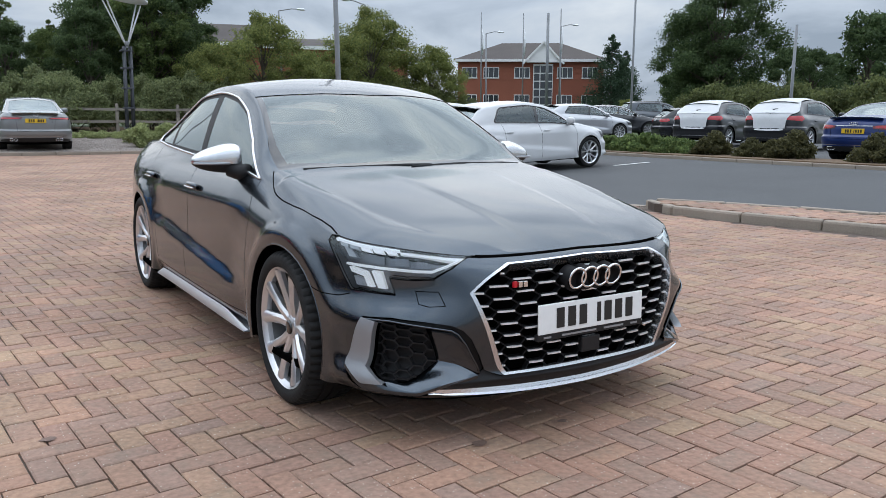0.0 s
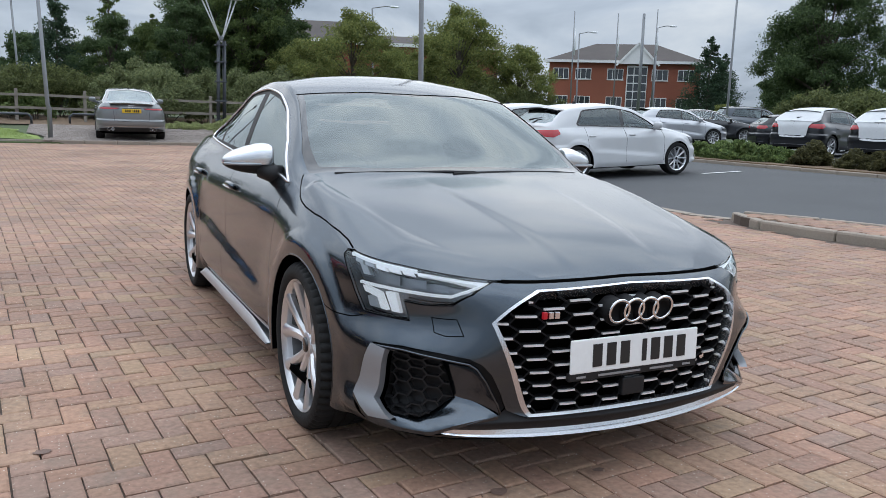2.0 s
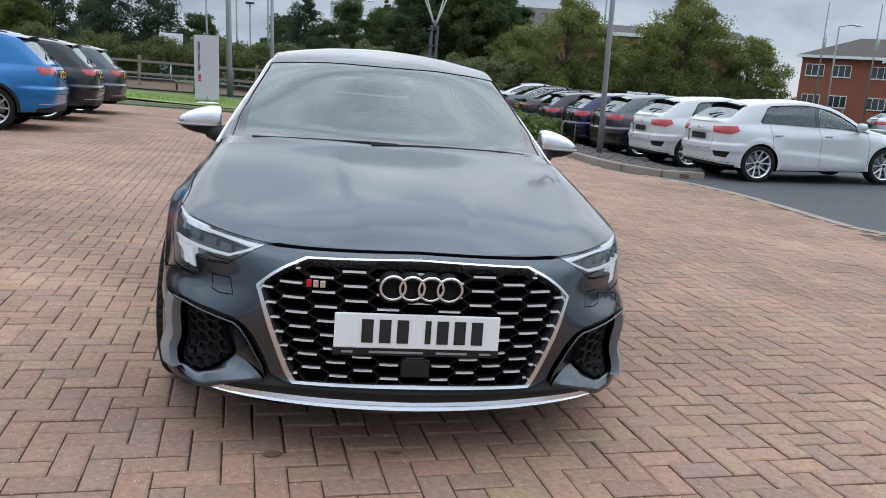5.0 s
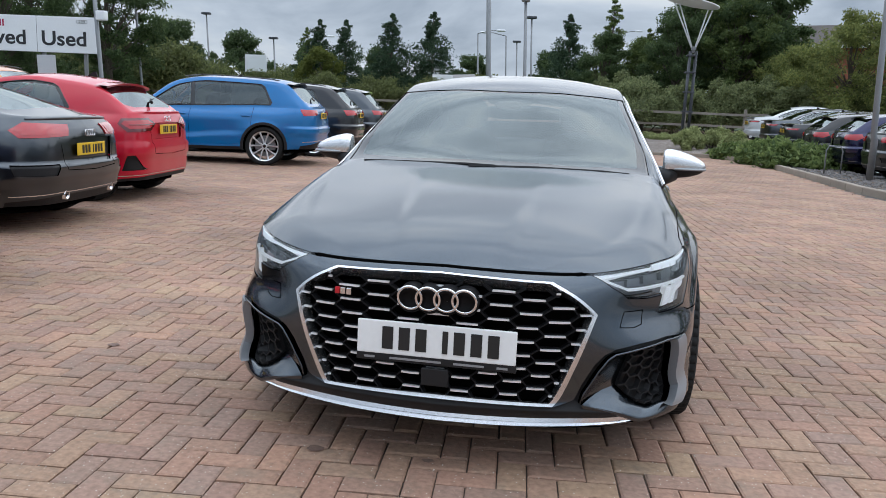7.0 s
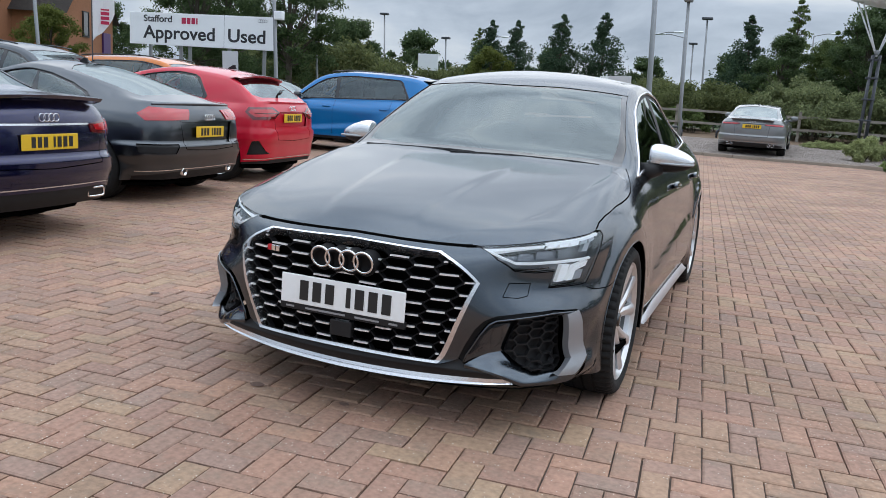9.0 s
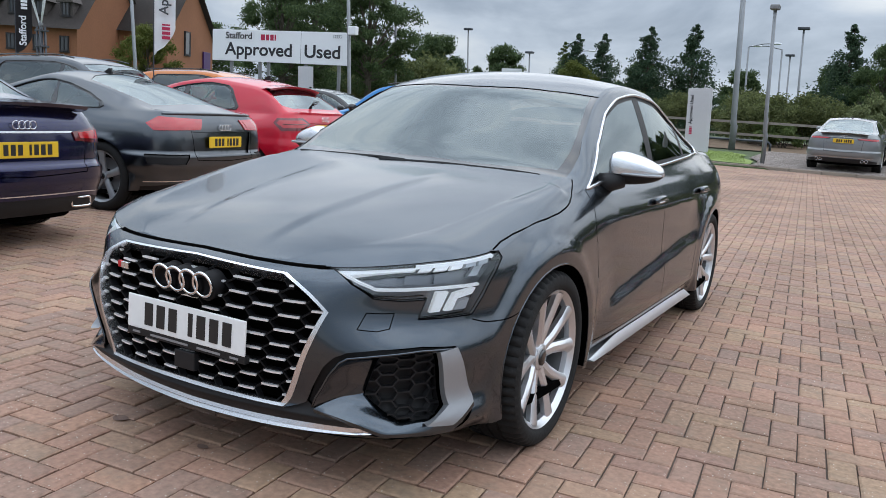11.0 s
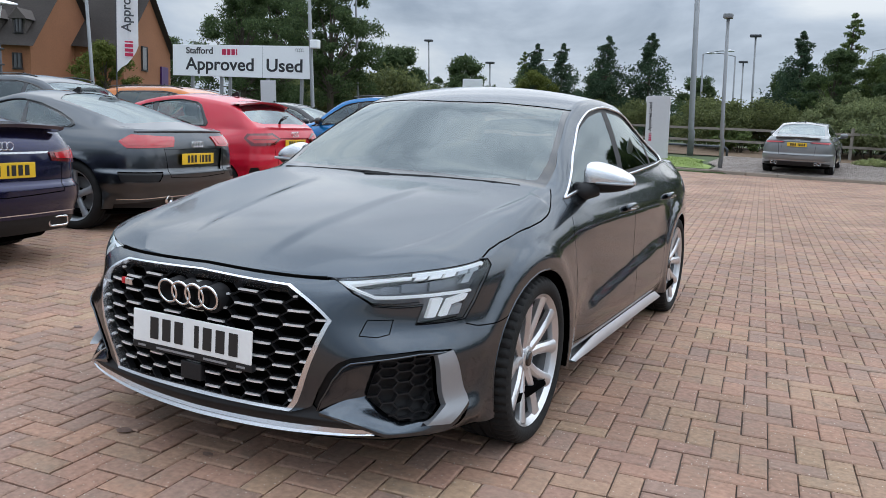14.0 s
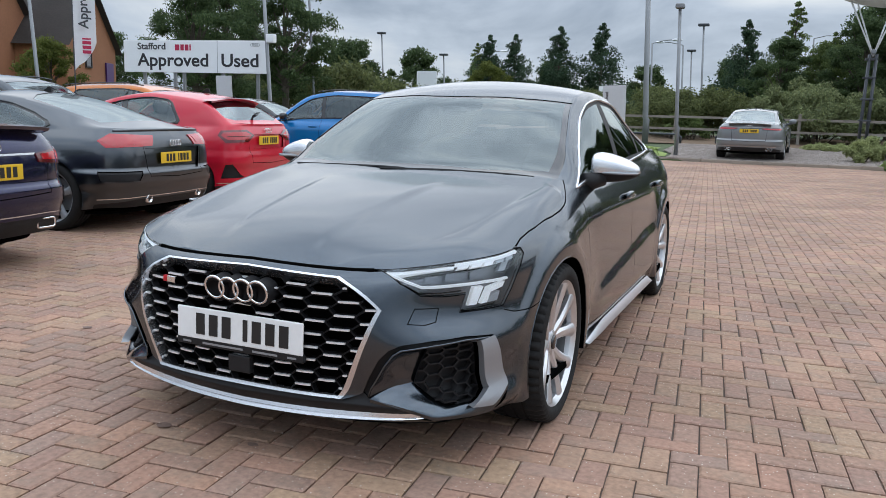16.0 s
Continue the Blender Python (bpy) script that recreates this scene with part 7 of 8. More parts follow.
plant(shrub(18, .72, .7, 2.3, LEAF_OLIVE, .06, 620, "rounded yellow-green shrub in the far car park", count=16), [(32.5, 21.9, 1.0), (35.0, 33.7, .9)], "shrubs in the far car park")
plant(shrub(15, .55, .42, .60, LEAF_SHRUB, .055, 420, "bright green hedge shrub", count=18), [(14.35, 13.3, 1.0), (14.4, 12.35, 1.1), (14.5, 11.55, .95), (14.9, 13.9, 1.0), (14.6, 10.95, .8), (14.45, 12.9, .9)], "hedge by the road")
plant(shrub(16, .46, .42, .66, LEAF_BROWN, .04, 620, "bronze-green clipped hedge shrub", count=18), [(14.5, 10.27, .98), (14.55, 9.2, .78), (14.55, 8.62, .74), (14.6, 8.1, 1.06), (14.75, 6.25, 1.02), (14.8, 5.4, .95), (14.9, 4.2, 1.0), (15.0, 3.0, 1.0), (15.1, 1.6, 1.0)], "hedge by the road")
plant(shrub(17, .5, .5, 1.0, LEAF_MID, .06, 300, "small shrub with reddish tips", count=10), [(-2.4, 33.6, 1.1), (-3.3, 33.8, 1.2)], "scrub along the fence")


# ---- fence, hoops, posts ----
def uprights(x, y):
    return Matrix.Translation((x, y, ground_at(x, y)))


fence = tagged(thing("fence", "weathered timber post and rail fence", "fence"))
pts = [(-30, 34.0), (-22, 33.4), (-14, 33.0), (-6.7, 32.8), (0, 32.6), (8, 32.2), (16, 31.6), (24, 31.0)]
px = [p[0] for p in pts]
xs = np.arange(-30, 24, 2.45)
for k, x in enumerate(xs):
    y = float(np.interp(x, px, [p[1] for p in pts]))
    bm = bmesh.new()
    box(bm, x - .06, y - .06, ground_at(x, y) - .2, x + .06, y + .06, ground_at(x, y) + 1.22, .012)
    part("post", bm, TIMBER, fence)
    if k + 1 < len(xs):
        x2 = xs[k + 1]
        y2 = float(np.interp(x2, px, [p[1] for p in pts]))
        for h in (.48, .98):
            bm = bmesh.new()
            tube(bm, [(x, y - .075, ground_at(x, y) + h + random.uniform(-.02, .02)), (x2, y2 - .075, ground_at(x2, y2) + h)], .05, square=(.04, .10))
            part("rail", bm, TIMBER, fence)
for x, y, ln in ((-7.4, 31.0, 2.6), (-3.9, 30.4, 2.8), (-.4, 31.2, 1.6)):
    bm = bmesh.new()
    z = ground_at(x, y)
    tube(bm, [(x - ln / 2, y, z), (x - ln / 2, y, z + .26), (x - ln / 2 + .12, y, z + .36), (x + ln / 2 - .12, y, z + .36), (x + ln / 2, y, z + .26), (x + ln / 2, y, z)], .045, 8)
    tagged(part("hoop_barrier", bm, MAST_STEEL, smooth=True), "low dark tubular hoop barrier", "barrier", "hoop barriers")
bm = bmesh.new()
tube(bm, [(5.75, 16.2, .05), (5.75, 16.2, .62), (5.8, 16.2, .72), (6.05, 16.2, .72), (6.1, 16.2, .62), (6.1, 16.2, .05)], .016, 8)
tagged(part("hoop_barrier", bm, STEEL, smooth=True), "slim steel hoop on the planted bed", "barrier", "hoop barriers")

LEAN = Vector((-.040, -.033, 1))


def post(x, y, height, radius=.055, head="flood", arm=0.0, label="grey steel lamp post", base=None):
    """A tapered column with its lamp."""
    z0 = ground_at(x, y) if base is None else base
    lamp = thing("lamp_post", label, "lamp post", Matrix.Translation((x, y, z0)), "lamp posts")
    top = Vector((LEAN.x * height, LEAN.y * height, height))
    bm = bmesh.new()
    tube(bm, [(0, 0, -.1), (0, 0, .9), (LEAN.x * 1.0, LEAN.y * 1.0, 1.0), tuple(top)], [radius * 1.18, radius * 1.18, radius * 1.05, radius * .85], 10)
    part("column", bm, STEEL, lamp, smooth=True)
    bm = bmesh.new()
    if head == "flood":
        box(bm, top.x - .30, top.y - .16, top.z - .02, top.x + .30, top.y + .16, top.z + .12, .03)
        part("lamp_head", bm, MAST_STEEL, lamp, "dark flat lamp head")
    elif head == "cube":
        box(bm, top.x - .14, top.y - .14, top.z - .02, top.x + .14, top.y + .14, top.z + .14, .04)
        part("lamp_head", bm, STEEL, lamp, "grey lamp head")
    elif head == "street":
        tube(bm, [tuple(top), (top.x + arm * .7, top.y, top.z + .25), (top.x + arm, top.y, top.z + .27)], .04, 8)
        part("arm", bm, STEEL, lamp)
        bm = bmesh.new()
        blob(bm, (top.x + arm * 1.25, top.y, top.z + .27), (.42, .16, .09), 2.6, 8, 14)
        part("lamp_head", bm, SIGN_WHITE, lamp, smooth=True)
    elif head == "none":
        bm.free()
    return lamp


post(-1.85, 24.2, 4.7, .06, "cube", label="short grey lamp post at the lawn's corner")
post(-3.9, 30.3, 8.0, .11, "flood", label="tall grey lamp post behind the lawn")
post(6.25, 14.7, 7.5, .06, "flood", label="grey lamp post on the planted bed")
for x, y, h in ((-25.7, 48.6, 6.2), (-3.3, 45.3, 6.0), (-5.3, 57.2, 5.6), (-20.2, 30.9, 8.0), (30.1, 28.5, 9.0), (-21.5, 50, 4.8)):
    post(x, y, h, .06)
post(30.9, 19.4, 5.2, .07, "none", label="plain grey steel post beyond the hedge")
watch = post(-15.5, 20.8, 6.6, .07, "none", label="grey post with a camera box beside the sign")
bm = bmesh.new()
box(bm, -.06, -.30, 3.55, .26, -.08, 3.85, .03)
part("camera_box", bm, SIGN_WHITE, watch, "white camera box")
post(-37.0, 29.0, 8.0, .10, "street", 1.4)
for x, y, h, a in ((-9.5, 66, 7.0, 1.6), (-26, 70, 6.5, 1.6), (-7.5, 70, 7.2, -1.6), (47, 66, 9.0, 1.5), (52, 60, 9.5, 1.5), (75, 60, 9, -1.5), (70, 52, 9, -1.5), (23, 62, 9, 1.6), (29, 58, 9.5, -1.4), (3, 84, 9, 1.5)):
    post(x, y, h, .08, "street", a, "distant grey steel street lamp")
# flag poles with furled flags in front of the office
for x, y, h, flag in ((32.4, 46.1, 8.0, True), (34.9, 44.3, 7.9, True), (36.3, 43.2, 7.9, False), (37.0, 42.6, 8.2, True)):
    pole = thing("flag_pole", "tall pale flag pole with a furled white flag" if flag else "tall grey flag pole", "flag pole", Matrix.Translation((x, y, ground_at(x, y))), "flag poles")
    bm = bmesh.new()
    tube(bm, [(0, 0, -.2), (-h * .03, -h * .025, h)], [.06 if flag else .12, .035 if flag else .10], 8)
    part("mast", bm, STEEL, pole, smooth=True)
    if flag:
        bm = bmesh.new()
        tube(bm, [(.10 - h * .019, -h * .015, h * .62), (.16 - h * .022, -h * .018, h * .72), (.12 - h * .026, -h * .022, h * .86)], [.07, .06, .02], 8)
        part("flag", bm, SIGN_WHITE, pole, smooth=True)

# lattice light mast with a reflector dish
mast = thing("light_mast", "dark lattice light mast carrying a white reflector dish", "lamp post", uprights(3.8, 27.2))
for a in range(4):
    cx, cy = math.cos(a * 1.571 + .785) * .16, math.sin(a * 1.571 + .785) * .16
    bm = bmesh.new()
    tube(bm, [(cx, cy, -.1), (cx * .9 + .03, cy * .9 - .05, 3.35)], .045, 8)
    part("leg", bm, MAST_STEEL, mast, smooth=True)
for z in (.5, 1.2, 1.9, 2.6, 3.2):
    bm = bmesh.new()
    box(bm, -.19, -.19, z - .03, .19, .19, z + .03, .01)
    part("tie_plate", bm, MAST_STEEL, mast)
for dx in (-.78, -.60, .40, .55):
    bm = bmesh.new()
    tube(bm, [(.03, -.06, 3.3), (dx, -.1, 4.92 - .19 * (dx + .2))], .028, 6)
    part("strut", bm, SIGN_WHITE, mast, "pale strut", smooth=True)
bm = bmesh.new()
lathe(bm, [(0, .02), (.03, .5), (.10, .98), (.14, .98), (.07, .5), (.05, .02)], 28, "z")
bmesh.ops.transform(bm, matrix=Matrix.Translation((-.2, -.1, 4.92)) @ Matrix.Rotation(radians(11), 4, "Y"), verts=bm.verts[:])
part("reflector_dish", bm, SIGN_WHITE, mast, "white round reflector dish", smooth=True)
bm = bmesh.new()
lathe(bm, [(0, .05), (.12, .10), (.18, .03)], 14, "z", (.03, -.06, 3.35))
part("lamp_head", bm, STEEL, mast, smooth=True)
far_mast = copy_thing(mast, uprights(-27.9, 17.1))
tagged(far_mast, group="light masts")


# ---- signs ----
def words(text, size, m, mat, parent, name="lettering"):
    """Flat letters, slightly raised, as a mesh."""
    c = bpy.data.curves.new(name, "FONT")
    c.offset = size * .018
    c.body, c.size, c.extrude, c.align_x, c.align_y = text, size, .004, "LEFT", "BOTTOM"
    tmp = bpy.data.objects.new(name, c)
    scene.collection.objects.link(tmp)
    bpy.context.view_layer.update()
    me = bpy.data.meshes.new_from_object(tmp.evaluated_get(bpy.context.evaluated_depsgraph_get()))
    bpy.data.objects.remove(tmp)
    bpy.data.curves.remove(c)
    me.materials.clear()
    me.materials.append(mat)
    ob = new(name, me)
    ob.parent, ob.matrix_basis = parent, m
    return ob


# board: x along its face, z up, y out of its back
face = Vector((-16.0 + 21.9, 21.3 - 20.5)).to_3d().normalized()
board_m = Matrix.Translation((-21.9, 20.5, 2.5)) @ Matrix.Rotation(math.atan2(face.y, face.x), 4, "Z") @ Matrix.Diagonal((1.11, 1, 1, 1))
board = thing("sign_board", "white dealership board with dark lettering, on posts", "sign", board_m)
bm = bmesh.new()
box(bm, -.2, 0, .02, 5.3, .08, 1.20, .01)
part("panel", bm, SIGN_WHITE, board)
for text, wx in (("Approved", .36), ("Used", 3.58)):
    words(text, .66, Matrix.Translation((wx, -.004, .13)) @ Matrix.Rotation(math.pi / 2, 4, "X") @ Matrix.Diagonal((1.04, 1, 1, 1)), SIGN_INK, board)
words("Stafford", .34, Matrix.Translation((.36, -.004, .80)) @ Matrix.Rotation(math.pi / 2, 4, "X") @ Matrix.Diagonal((1.04, 1, 1, 1)), SIGN_INK, board)
x = 1.84
for w in (.17, .13, .14, .05):
    bm = bmesh.new()
    box(bm, x, -.006, .83, x + w, 0, 1.05)
    part("name_bar", bm, SIGN_RED, board)
    x += w + .04
for k in range(4):
    bm = bmesh.new()
    tube(bm, [(4.75 + k * .075 + math.cos(a) * .055, -.006, 1.05 + math.sin(a) * .055) for a in [2 * math.pi * i / 18 for i in range(18)]], .006, 5, closed=True)
    part("badge_ring", bm, STEEL, board)
bm = bmesh.new()
box(bm, 3.45, -.003, .02, 3.462, 0, 1.20)
part("panel_joint", bm, STEEL, board)
for x in (.55, 1.75, 2.1, 3.6, 4.9):
    bm = bmesh.new()
    box(bm, x - .05, .08, -2.7, x + .05, .18, 1.0, .01)
    part("post", bm, STEEL, board)


def totem(x, y, turn, h, w, label, words_on=True):
    m = Matrix.Translation((x, y, ground_at(x, y))) @ Matrix.Rotation(radians(turn), 4, "Z") @ Matrix.Rotation(radians(-2.0), 4, "Y")
    t = thing("totem_sign", label, "sign", m, "totem signs")
    bm = bmesh.new()
    box(bm, -w / 2, -.04, .16, w / 2, .04, h, .01)
    part("panel", bm, TOTEM_GREY, t)
    bm = bmesh.new()
    blob(bm, (0, 0, .03), (w * .5, .22, .05), 2.4, 8, 20)
    part("foot", bm, SIGN_WHITE, t, smooth=True)
    bm = bmesh.new()
    tube(bm, [(0, 0, 0), (0, 0, .25)], .05, 8)
    part("stem", bm, STEEL, t)
    if words_on:
        words("Approved Used", .15, Matrix.Translation((-w * .22, -.043, h * .48)) @ Matrix.Rotation(math.pi / 2, 4, "X") @ Matrix.Rotation(math.pi / 2, 4, "Z") , SIGN_INK, t)
        for k in range(4):
            bm = bmesh.new()
            box(bm, -w * .22 - .10, -.046, h * .33 + k * .075, -w * .22, -.04, h * .33 + k * .075 + (.055 if k < 3 else .025))
            part("name_bar", bm, SIGN_RED, t)
    return t


totem(-4.05, 24.75, -6, 2.25, .80, "white totem sign with upright lettering on the lawn")
totem(-17.3, 20.5, 28, 2.4, .55, "small white totem sign below the board", False)
# blank white boards far off
for x, y, z, w, h in ((-23.3, 50.5, 3.2, 1.6, 1.2), (-9.5, 49, 2.6, 1.4, .8), (12.6, 27.4, 1.25, 1.6, .55)):
    bm = bmesh.new()
    box(bm, x - w / 2, y, z, x + w / 2, y + .06, z + h, .01)
    box(bm, x - .05, y + .06, ground_at(x, y), x + .05, y + .12, z + h * .8)
    tagged(part("sign_board", bm, SIGN_WHITE), "blank white sign board on a post", "sign", "blank boards")


def feather(x, y, base, h, mat, ink, label, turn, group="feather flags"):
    """A tall feather flag on a thin rod."""
    f = thing("feather_flag", label, "flag", Matrix.Translation((x, y, base)) @ Matrix.Rotation(radians(turn), 4, "Z"), group)
    bm = bmesh.new()
    tube(bm, [(0, 0, 0), (0, 0, h * .55), (.02, 0, h)], [.014, .012, .006], 6)
    part("rod", bm, MAST_STEEL, f)
    bm = bmesh.new()
    rows = []
    for k in range(24):
        u = k / 23
        z = h * (.40 + .60 * u)
        w = .39 * min(1, (u / .16) ** .6 if u > 0 else 0) * (1 if u < .8 else (1 - ((u - .8) / .2) ** 2) ** .5 * .99 + .01)
        bend = .04 * math.sin(u * 5)
        rows.append([bm.verts.new((.005, .0, z)), bm.verts.new((w * .5 + .005, bend, z)), bm.verts.new((w + .006, bend * .4, z + .05))])
    for a, b in zip(rows, rows[1:]):
        for j in range(2):
            bm.faces.new((a[j], a[j + 1], b[j + 1], b[j]))
    bmesh.ops.solidify(bm, geom=bm.faces[:], thickness=.004)
    part("cloth", bm, mat, f)
    pale = mat is SIGN_WHITE
    for q in range(4):
        bm = bmesh.new()
        z = h * (.47 if pale else .66) + q * .085
        box(bm, .15, -.055, z, .30, -.047, z + (.06 if q < 3 else .03))
        part("word_bar", bm, SIGN_RED if pale else ink, f)
    upright = Matrix.Rotation(math.pi / 2, 4, "X") @ Matrix.Rotation(math.pi / 2, 4, "Z")
    words("Approved" if pale else "Stafford", .24, Matrix.Translation((.31, -.05, h * (.57 if pale else .46))) @ upright, ink, f)
    return f


feather(-10.87, 8.15, 0, 4.6, SIGN_WHITE, MAST_STEEL, "white feather flag with red and grey bars", 48)
feather(-18.5, 10.15, 0, 4.6, SIGN_BLACK, SIGN_WHITE, "dark feather flag with white bars", 48)


# ---- buildings ----
def window(parent, m, w, h, bars=1, mat=None):
    """A framed window set into a wall; m puts it on the face, y out."""
    bm = bmesh.new()
    f = .07
    loops = [[bm.verts.new((x, y, z)) for x, z in ((e, e), (w - e, e), (w - e, h - e), (e, h - e))] for e, y in ((0, -.10), (0, .03), (f, .03), (f, -.10))]
    for a, b in zip(loops, loops[1:] + loops[:1]):
        for k in range(4):
            bm.faces.new((a[k], a[(k + 1) % 4], b[(k + 1) % 4], b[k]))
    bmesh.ops.recalc_face_normals(bm, faces=bm.faces[:])
    bmesh.ops.transform(bm, matrix=m, verts=bm.verts[:])
    win = part("window", bm, mat or FRAME_WHITE, parent)
    for k in range(bars):
        x = w * (k + 1) / (bars + 1)
        bm = bmesh.new()
        box(bm, x - .03, -.09, f, x + .03, .02, h - f)
        bmesh.ops.transform(bm, matrix=m, verts=bm.verts[:])
        part("mullion", bm, mat or FRAME_WHITE, win)
    bm = bmesh.new()
    box(bm, f, -.06, f, w - f, -.04, h - f)
    bmesh.ops.transform(bm, matrix=m, verts=bm.verts[:])
    part("pane", bm, PANE, win)
    bm = bmesh.new()
    box(bm, -.06, -.08, -.06, w + .06, .08, 0)
    bmesh.ops.transform(bm, matrix=m, verts=bm.verts[:])
    part("sill", bm, mat or FRAME_WHITE, win)
    return win


# two-storey office: local x along its front, y back
fa = Vector((67.0 - 53.9, 69.3 - 79.9)).normalized()
office = thing("office_building", "two-storey red brick office with a brown hipped roof", "building", Matrix.Translation((53.0, 80.6, 2.3)) @ Matrix.Rotation(math.atan2(fa.y, fa.x), 4, "Z"))
LEN, DEEP, EAVE = 17.8, 11.0, 6.1
bm = bmesh.new()
box(bm, 0, 0, -2.5, LEN, DEEP, EAVE)
part("wall", bm, FACING, office)
bm = bmesh.new()
o = .6
lo = [bm.verts.new(p) for p in ((-o, -o, EAVE), (LEN + o, -o, EAVE), (LEN + o, DEEP + o, EAVE), (-o, DEEP + o, EAVE))]
hi = [bm.verts.new(p) for p in ((5.2, DEEP / 2, EAVE + 2.5), (LEN - 5.2, DEEP / 2, EAVE + 2.5))]
for f in ((lo[0], lo[1], hi[1], hi[0]), (lo[1], lo[2], hi[1]), (lo[2], lo[3], hi[0], hi[1]), (lo[3], lo[0], hi[0])):
    bm.faces.new(f)
bm.faces.new(lo[::-1])
part("roof", bm, ROOF_TILE, office)
bm = bmesh.new()
box(bm, -o, -o - .05, EAVE - .25, LEN + o, -o + .05, EAVE + .05)
box(bm, LEN + o - .05, -o, EAVE - .25, LEN + o + .05, DEEP + o, EAVE + .05)
part("fascia", bm, FRAME_WHITE, office)
for z in (.6, 3.9):
    for x in (.5, 3.2, 7.0, 12.2, 15.2):
        window(office, Matrix.Translation((x, -.02, z)), 1.9, 1.3, 2)
bm = bmesh.new()
box(bm, 9.3, -.25, -.3, 11.7, .1, 5.6, .02)
entrance = part("entrance", bm, FRAME_WHITE, office, "tall glazed entrance bay under a white gable")
for i in range(3):
    for j in range(6):
        bm = bmesh.new()
        box(bm, 9.42 + i * .77, -.29, -.2 + j * .95, 10.08 + i * .77, -.24, .62 + j * .95)
        part("pane", bm, PANE, entrance)
bm = bmesh.new()
prism(bm, [(8.4, EAVE - .35), (12.6, EAVE - .35), (10.5, EAVE + 1.9)], -.9, 2.5, "y")
part("gable", bm, FRAME_WHITE, office)
bm = bmesh.new()
for s in (-1, 1):
    tube(bm, [(10.5 + s * 2.5, -.95, EAVE - .55), (10.5, -.95, EAVE + 2.05)], .1, square=(.3, .22))
part("gable_trim", bm, FRAME_WHITE, office)

# long brown roof seen over the trees: a taller and a lower block
far_hall = thing("distant_building", "distant building with a long brown roof above the trees", "building", Matrix.Translation((23.0, 68.5, 0)) @ Matrix.Rotation(radians(-20), 4, "Z"))
for x0, x1, eave, ridge in ((-12.0, 1.0, 7.75, 9.9), (1.0, 14.0, 7.6, 8.75)):
    bm = bmesh.new()
    box(bm, x0, 0, 0, x1, 9, eave)
    part("wall", bm, FACING, far_hall)
    bm = bmesh.new()
    prism(bm, [(-.6, eave), (9.6, eave), (4.5, ridge)], x0 - .4, x1 + .4, "x")
    part("roof", bm, ROOF_TILE, far_hall)
    bm = bmesh.new()
    box(bm, x0 - .4, -.68, eave - .25, x1 + .4, -.6, eave + .05)
    part("fascia", bm, FRAME_WHITE, far_hall)

# orange brick lodge with dormers: local x along its front, y back; x = 0 at its near gable end
lodge = thing("lodge_building", "orange brick lodge with a dark tiled roof and dormers", "building", Matrix.Translation((-75.8, 52.8, -.84)) @ Matrix.Rotation(radians(25.9), 4, "Z") @ Matrix.Scale(1.7, 4))


def gabled(x0, x1, y0, y1, eave, ridge):
    """A gable-ended block with its ridge along x."""
    bm = bmesh.new()
    box(bm, x0, y0, -.5, x1, y1, eave)
    part("wall", bm, FACING_ORANGE, lodge)
    bm = bmesh.new()
    mid_y = (y0 + y1) / 2
    prism(bm, [(y0 + .02, eave), (y1 - .02, eave), (mid_y, ridge - .2)], x0 + .02, x1 - .02, "x")
    part("gable_wall", bm, FACING_ORANGE, lodge)
    bm = bmesh.new()
    for a in (y0 - .45, y1 + .45):
        drop = eave - .38
        vs = [bm.verts.new(p) for p in ((x0 - .3, a, drop), (x1 + .4, a, drop), (x1 + .4, mid_y, ridge), (x0 - .3, mid_y, ridge))]
        bm.faces.new(vs if a < mid_y else vs[::-1])
    bmesh.ops.solidify(bm, geom=bm.faces[:], thickness=.2)
    part("roof", bm, ROOF_TILE, lodge)


EV = 5.0
gabled(-26, 0, 0, 9.4, EV, 9.8)
gabled(-1.5, 3.4, 5.6, 14.4, EV + .5, 9.6)
for x in (-9.85, -8.1, -6.35, -4.6, -2.85, -1.1):
    window(lodge, Matrix.Translation((x, -.02, 3.25)), .58, .95, 1, SIGN_BLACK)
    window(lodge, Matrix.Translation((x, -.02, 1.1)), .58, .95, 1, SIGN_BLACK)
for x in (-9.95, -8.2, -6.45, -4.7, -2.95, -1.25):
    bm = bmesh.new()
    box(bm, x, .3, EV, x + .84, 2.4, EV + 1.35)
    dormer = part("dormer", bm, ROOF_TILE, lodge, "tiled dormer with a dark window")
    window(lodge, Matrix.Translation((x + .17, .28, EV + .45)), .5, .85, 1, SIGN_BLACK)
    bm = bmesh.new()
    prism(bm, [(x - .16, EV + 1.28), (x + 1.0, EV + 1.28), (x + .42, EV + 1.95)], .1, 3.2, "y")
    part("dormer_roof", bm, ROOF_TILE, dormer)
turned = Matrix.Translation((3.42, 0, 0)) @ Matrix.Rotation(math.pi / 2, 4, "Z")
window(lodge, turned @ Matrix.Translation((8.6, 0, 3.9)), 1.0, 1.7, 0, SIGN_BLACK)
window(lodge, Matrix.Translation((1.4, 5.58, .6)), 1.0, 1.8, 0, SIGN_BLACK)
bm = bmesh.new()
box(bm, 12.2, -.12, 2.4, 13.6, 0, 4.4, .02)
bmesh.ops.transform(bm, matrix=turned, verts=bm.verts[:])
part("wall_sign", bm, material("purple_sign", (0.05, 0.01, 0.10), 0.5), lodge, "purple wall sign")
# long low hedge line on the horizon
bm = bmesh.new()
tagged(part("far_rooftop", box(bm, -34, 56, 0, -26, 60, 2.6, .1), FACING), "low red roof behind the sign", "building", kind="structure")

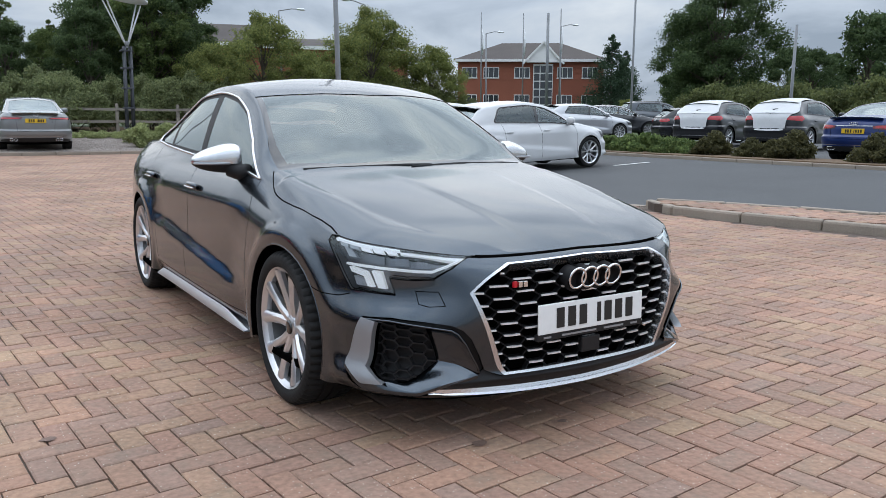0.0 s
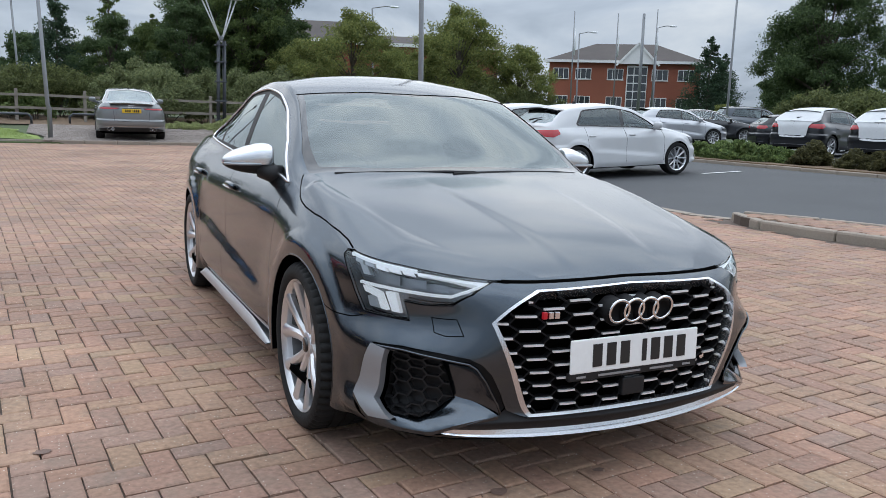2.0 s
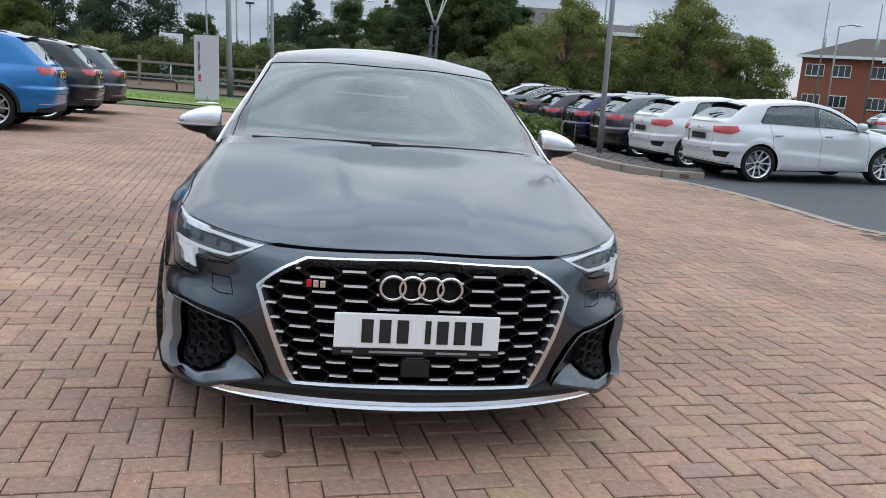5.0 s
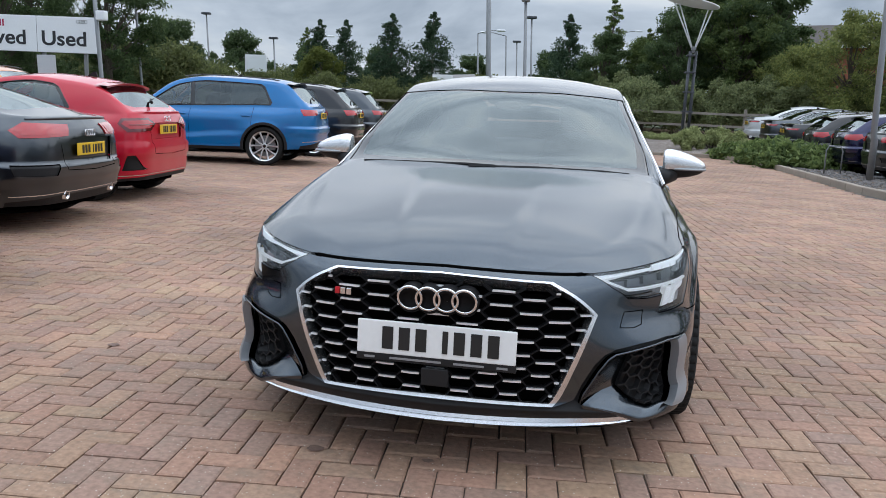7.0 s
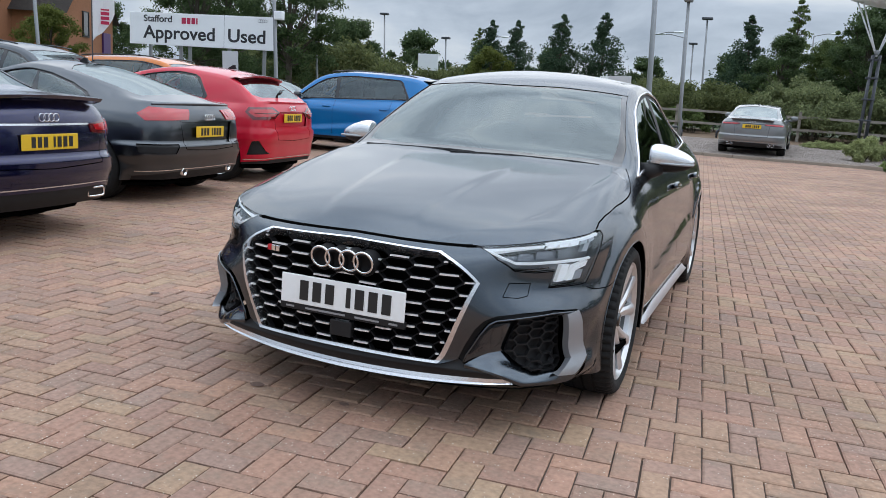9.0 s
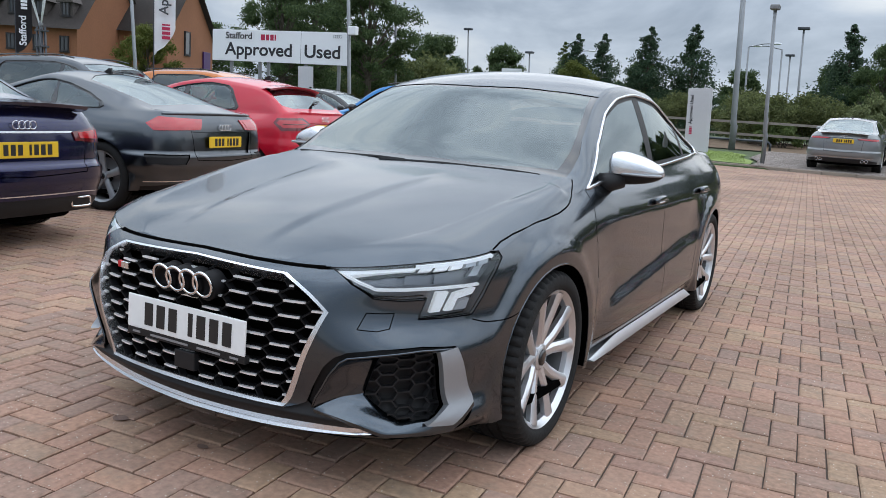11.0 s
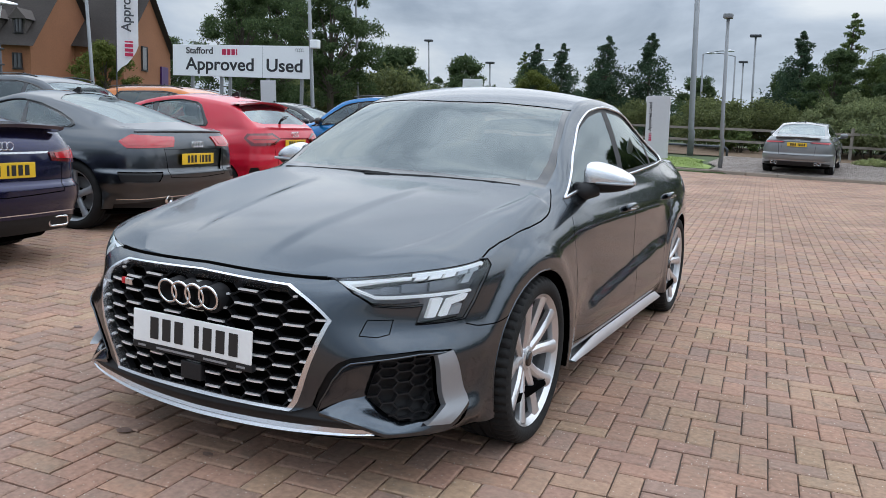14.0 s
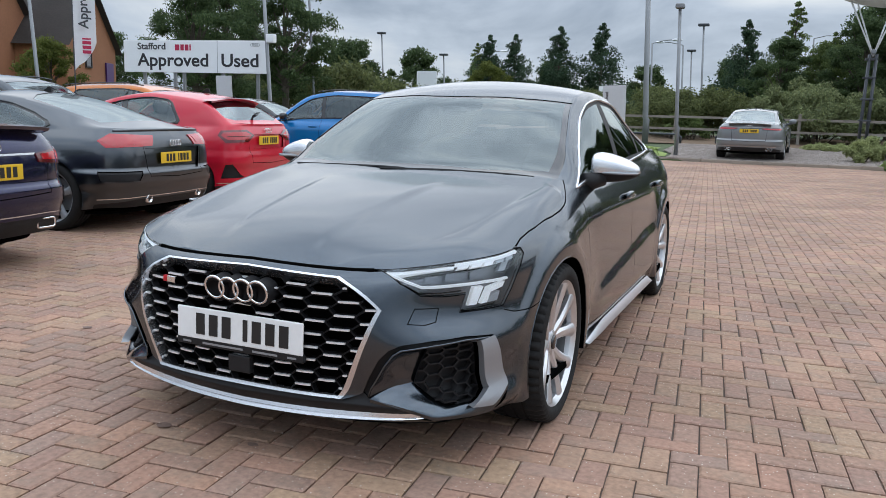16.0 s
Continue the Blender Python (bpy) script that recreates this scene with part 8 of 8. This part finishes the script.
# ---- block paving, laid in a herringbone ----
BL, BW, TURN_DEG = 0.2, 0.1, 5.3
ORIGIN = Vector((-1.192, -0.836))
ct, st = math.cos(radians(TURN_DEG)), math.sin(radians(TURN_DEG))
rnd = random.Random(11)
JOINT, EDGE = 0.0028, 0.0075


def block_mesh(upright):
    w, h = (BW, BL) if upright else (BL, BW)
    co, fs = block_points(0, 0, w, h, 0, 0)
    me = bpy.data.meshes.new("brick")
    me.from_pydata(co, [], fs)
    me.materials.append(BLOCK)
    return me


def block_points(x, y, w, h, z, lean, base=0):
    j, e = JOINT, EDGE
    a, b, c, d = (v + rnd.uniform(-.0014, .0014) for v in (x + j, y + j, x + w - j, y + h - j))
    co = [(a, b, -.02), (c, b, -.02), (c, d, -.02), (a, d, -.02), (a, b, z - .004), (c, b, z - .004), (c, d, z - .004 + lean), (a, d, z - .004 + lean),
          (a + e, b + e, z), (c - e, b + e, z), (c - e, d - e, z + lean), (a + e, d - e, z + lean)]
    k = base
    fs = [(k + 8, k + 9, k + 10, k + 11)]
    for lo, hi in ((0, 4), (4, 8)):
        for i in range(4):
            fs.append((k + lo + i, k + lo + (i + 1) % 4, k + hi + (i + 1) % 4, k + hi + i))
    return co, fs


south, north, west = -9.0, 23.25, -11.5
pieces = {True: block_mesh(True), False: block_mesh(False)}
paving_ob = tagged(thing("pavement", "red-brown clay block paving in a herringbone", "paving"), kind="structure")
co, fs, loose = [], [], 0
east = {round(y * 4) / 4: edge_x(y) for y in np.arange(-10, 24.5, .25)}
for m in range(-230, 231):
    for n in range(-110, 111):
        for upright in (True, False):
            x = (m + 2 * n) * .1 + (0 if upright else .1)
            y = (-m + 2 * n) * .1 + (0 if upright else .1)
            cx, cy = x + (.05 if upright else .1), y + (.1 if upright else .05)
            wx, wy = ORIGIN.x + cx * ct - cy * st, ORIGIN.y + cx * st + cy * ct
            if not (south < wy < north and west < wx):
                continue
            lim = east[round(wy * 4) / 4]
            if wx > lim - .12 or (wx > 5.75 and wy < 4.7 and wx > 5.75 + max(0, (3.1 - wy)) * .16):
                continue
            z, lean = rnd.uniform(-.0022, .0022), rnd.uniform(-.0016, .0016)
            if loose < 300 and -1.9 < wx < 2.3 and -1.75 < wy < -.95:
                ob = new("brick", pieces[upright])
                ob.parent = paving_ob
                ob.location = (ORIGIN.x + x * ct - y * st, ORIGIN.y + x * st + y * ct, z)
                ob.rotation_euler = (lean * 4, 0, radians(TURN_DEG))
                loose += 1
                continue
            c, f = block_points(x, y, BW if upright else BL, BL if upright else BW, z, lean, len(co))
            co += c
            fs += f
arr = np.array(co)
out = np.empty_like(arr)
out[:, 0] = ORIGIN.x + arr[:, 0] * ct - arr[:, 1] * st
out[:, 1] = ORIGIN.y + arr[:, 0] * st + arr[:, 1] * ct
out[:, 2] = arr[:, 2]
me = bpy.data.meshes.new("brick_field")
me.from_pydata(out.tolist(), [], fs)
me.materials.append(BLOCK_FIELD)
field = new("brick_field", me)
field.parent = paving_ob
tagged(field, "clay blocks past the nearest ones", kind="stuff")
# blocks on the raised island
co, fs = [], []
isl = [(6.62, 0.4), (6.40, 1.46), (6.12, 2.5), (5.99, 3.08), (5.9, 3.9), (5.9, 4.25), (6.05, 4.5), (6.3, 4.5), (6.55, 4.25), (7.05, 3.0), (7.3, 1.95), (8.6, -7), (7.4, -7)]
bm = bmesh.new()
prism(bm, isl, -.05, .095)
tagged(part("island_bed", bm, SAND), "sand bed of the raised island", "ground", kind="structure")


def in_shape(poly, x, y):
    hit = False
    for (a, b), (c, d) in zip(poly, poly[1:] + poly[:1]):
        if (b > y) != (d > y) and x < (c - a) * (y - b) / (d - b) + a:
            hit = not hit
    return hit


for i in range(0, 32):
    for j in range(-60, 50):
        x, y = 5.6 + j % 2 * .1 + i * .2, j * .1
        px, py = x - y * .16 + .5, y
        if in_shape(isl, px + .1, py + .05) and in_shape(isl, px + .19, py + .05) and in_shape(isl, px + .01, py + .05):
            c, f = block_points(px, py, BL, BW, .108 + rnd.uniform(-.002, .002), 0, len(co))
            co += [(a, b, c2 if c2 > 0 else .08) for a, b, c2 in c]
            fs += f
me = bpy.data.meshes.new("island_paving")
me.from_pydata(co, [], fs)
me.materials.append(BLOCK_FIELD)
tagged(new("island_paving", me), "red-brown clay blocks on the raised island", "paving", kind="stuff")
# oil spots on the blocks
SPOT = material("oil_stain", (0.16, 0.10, 0.077), 0.7, 0, 0.35, 40, 200)
for x, y, r in ((-.434, -.79, .026), (-.03, -.78, .016), (-1.77, .065, .022)):
    bm = bmesh.new()
    n = 14
    ring = [bm.verts.new((x + math.cos(a) * r * rnd.uniform(.7, 1.3) * 1.3, y + math.sin(a) * r * rnd.uniform(.6, 1.1), .0055)) for a in [2 * math.pi * k / n for k in range(n)]]
    bm.faces.new(ring)
    tagged(part("oil_stain", bm, SPOT), "dark brown oil spot on the paving", "stain", "oil spots")
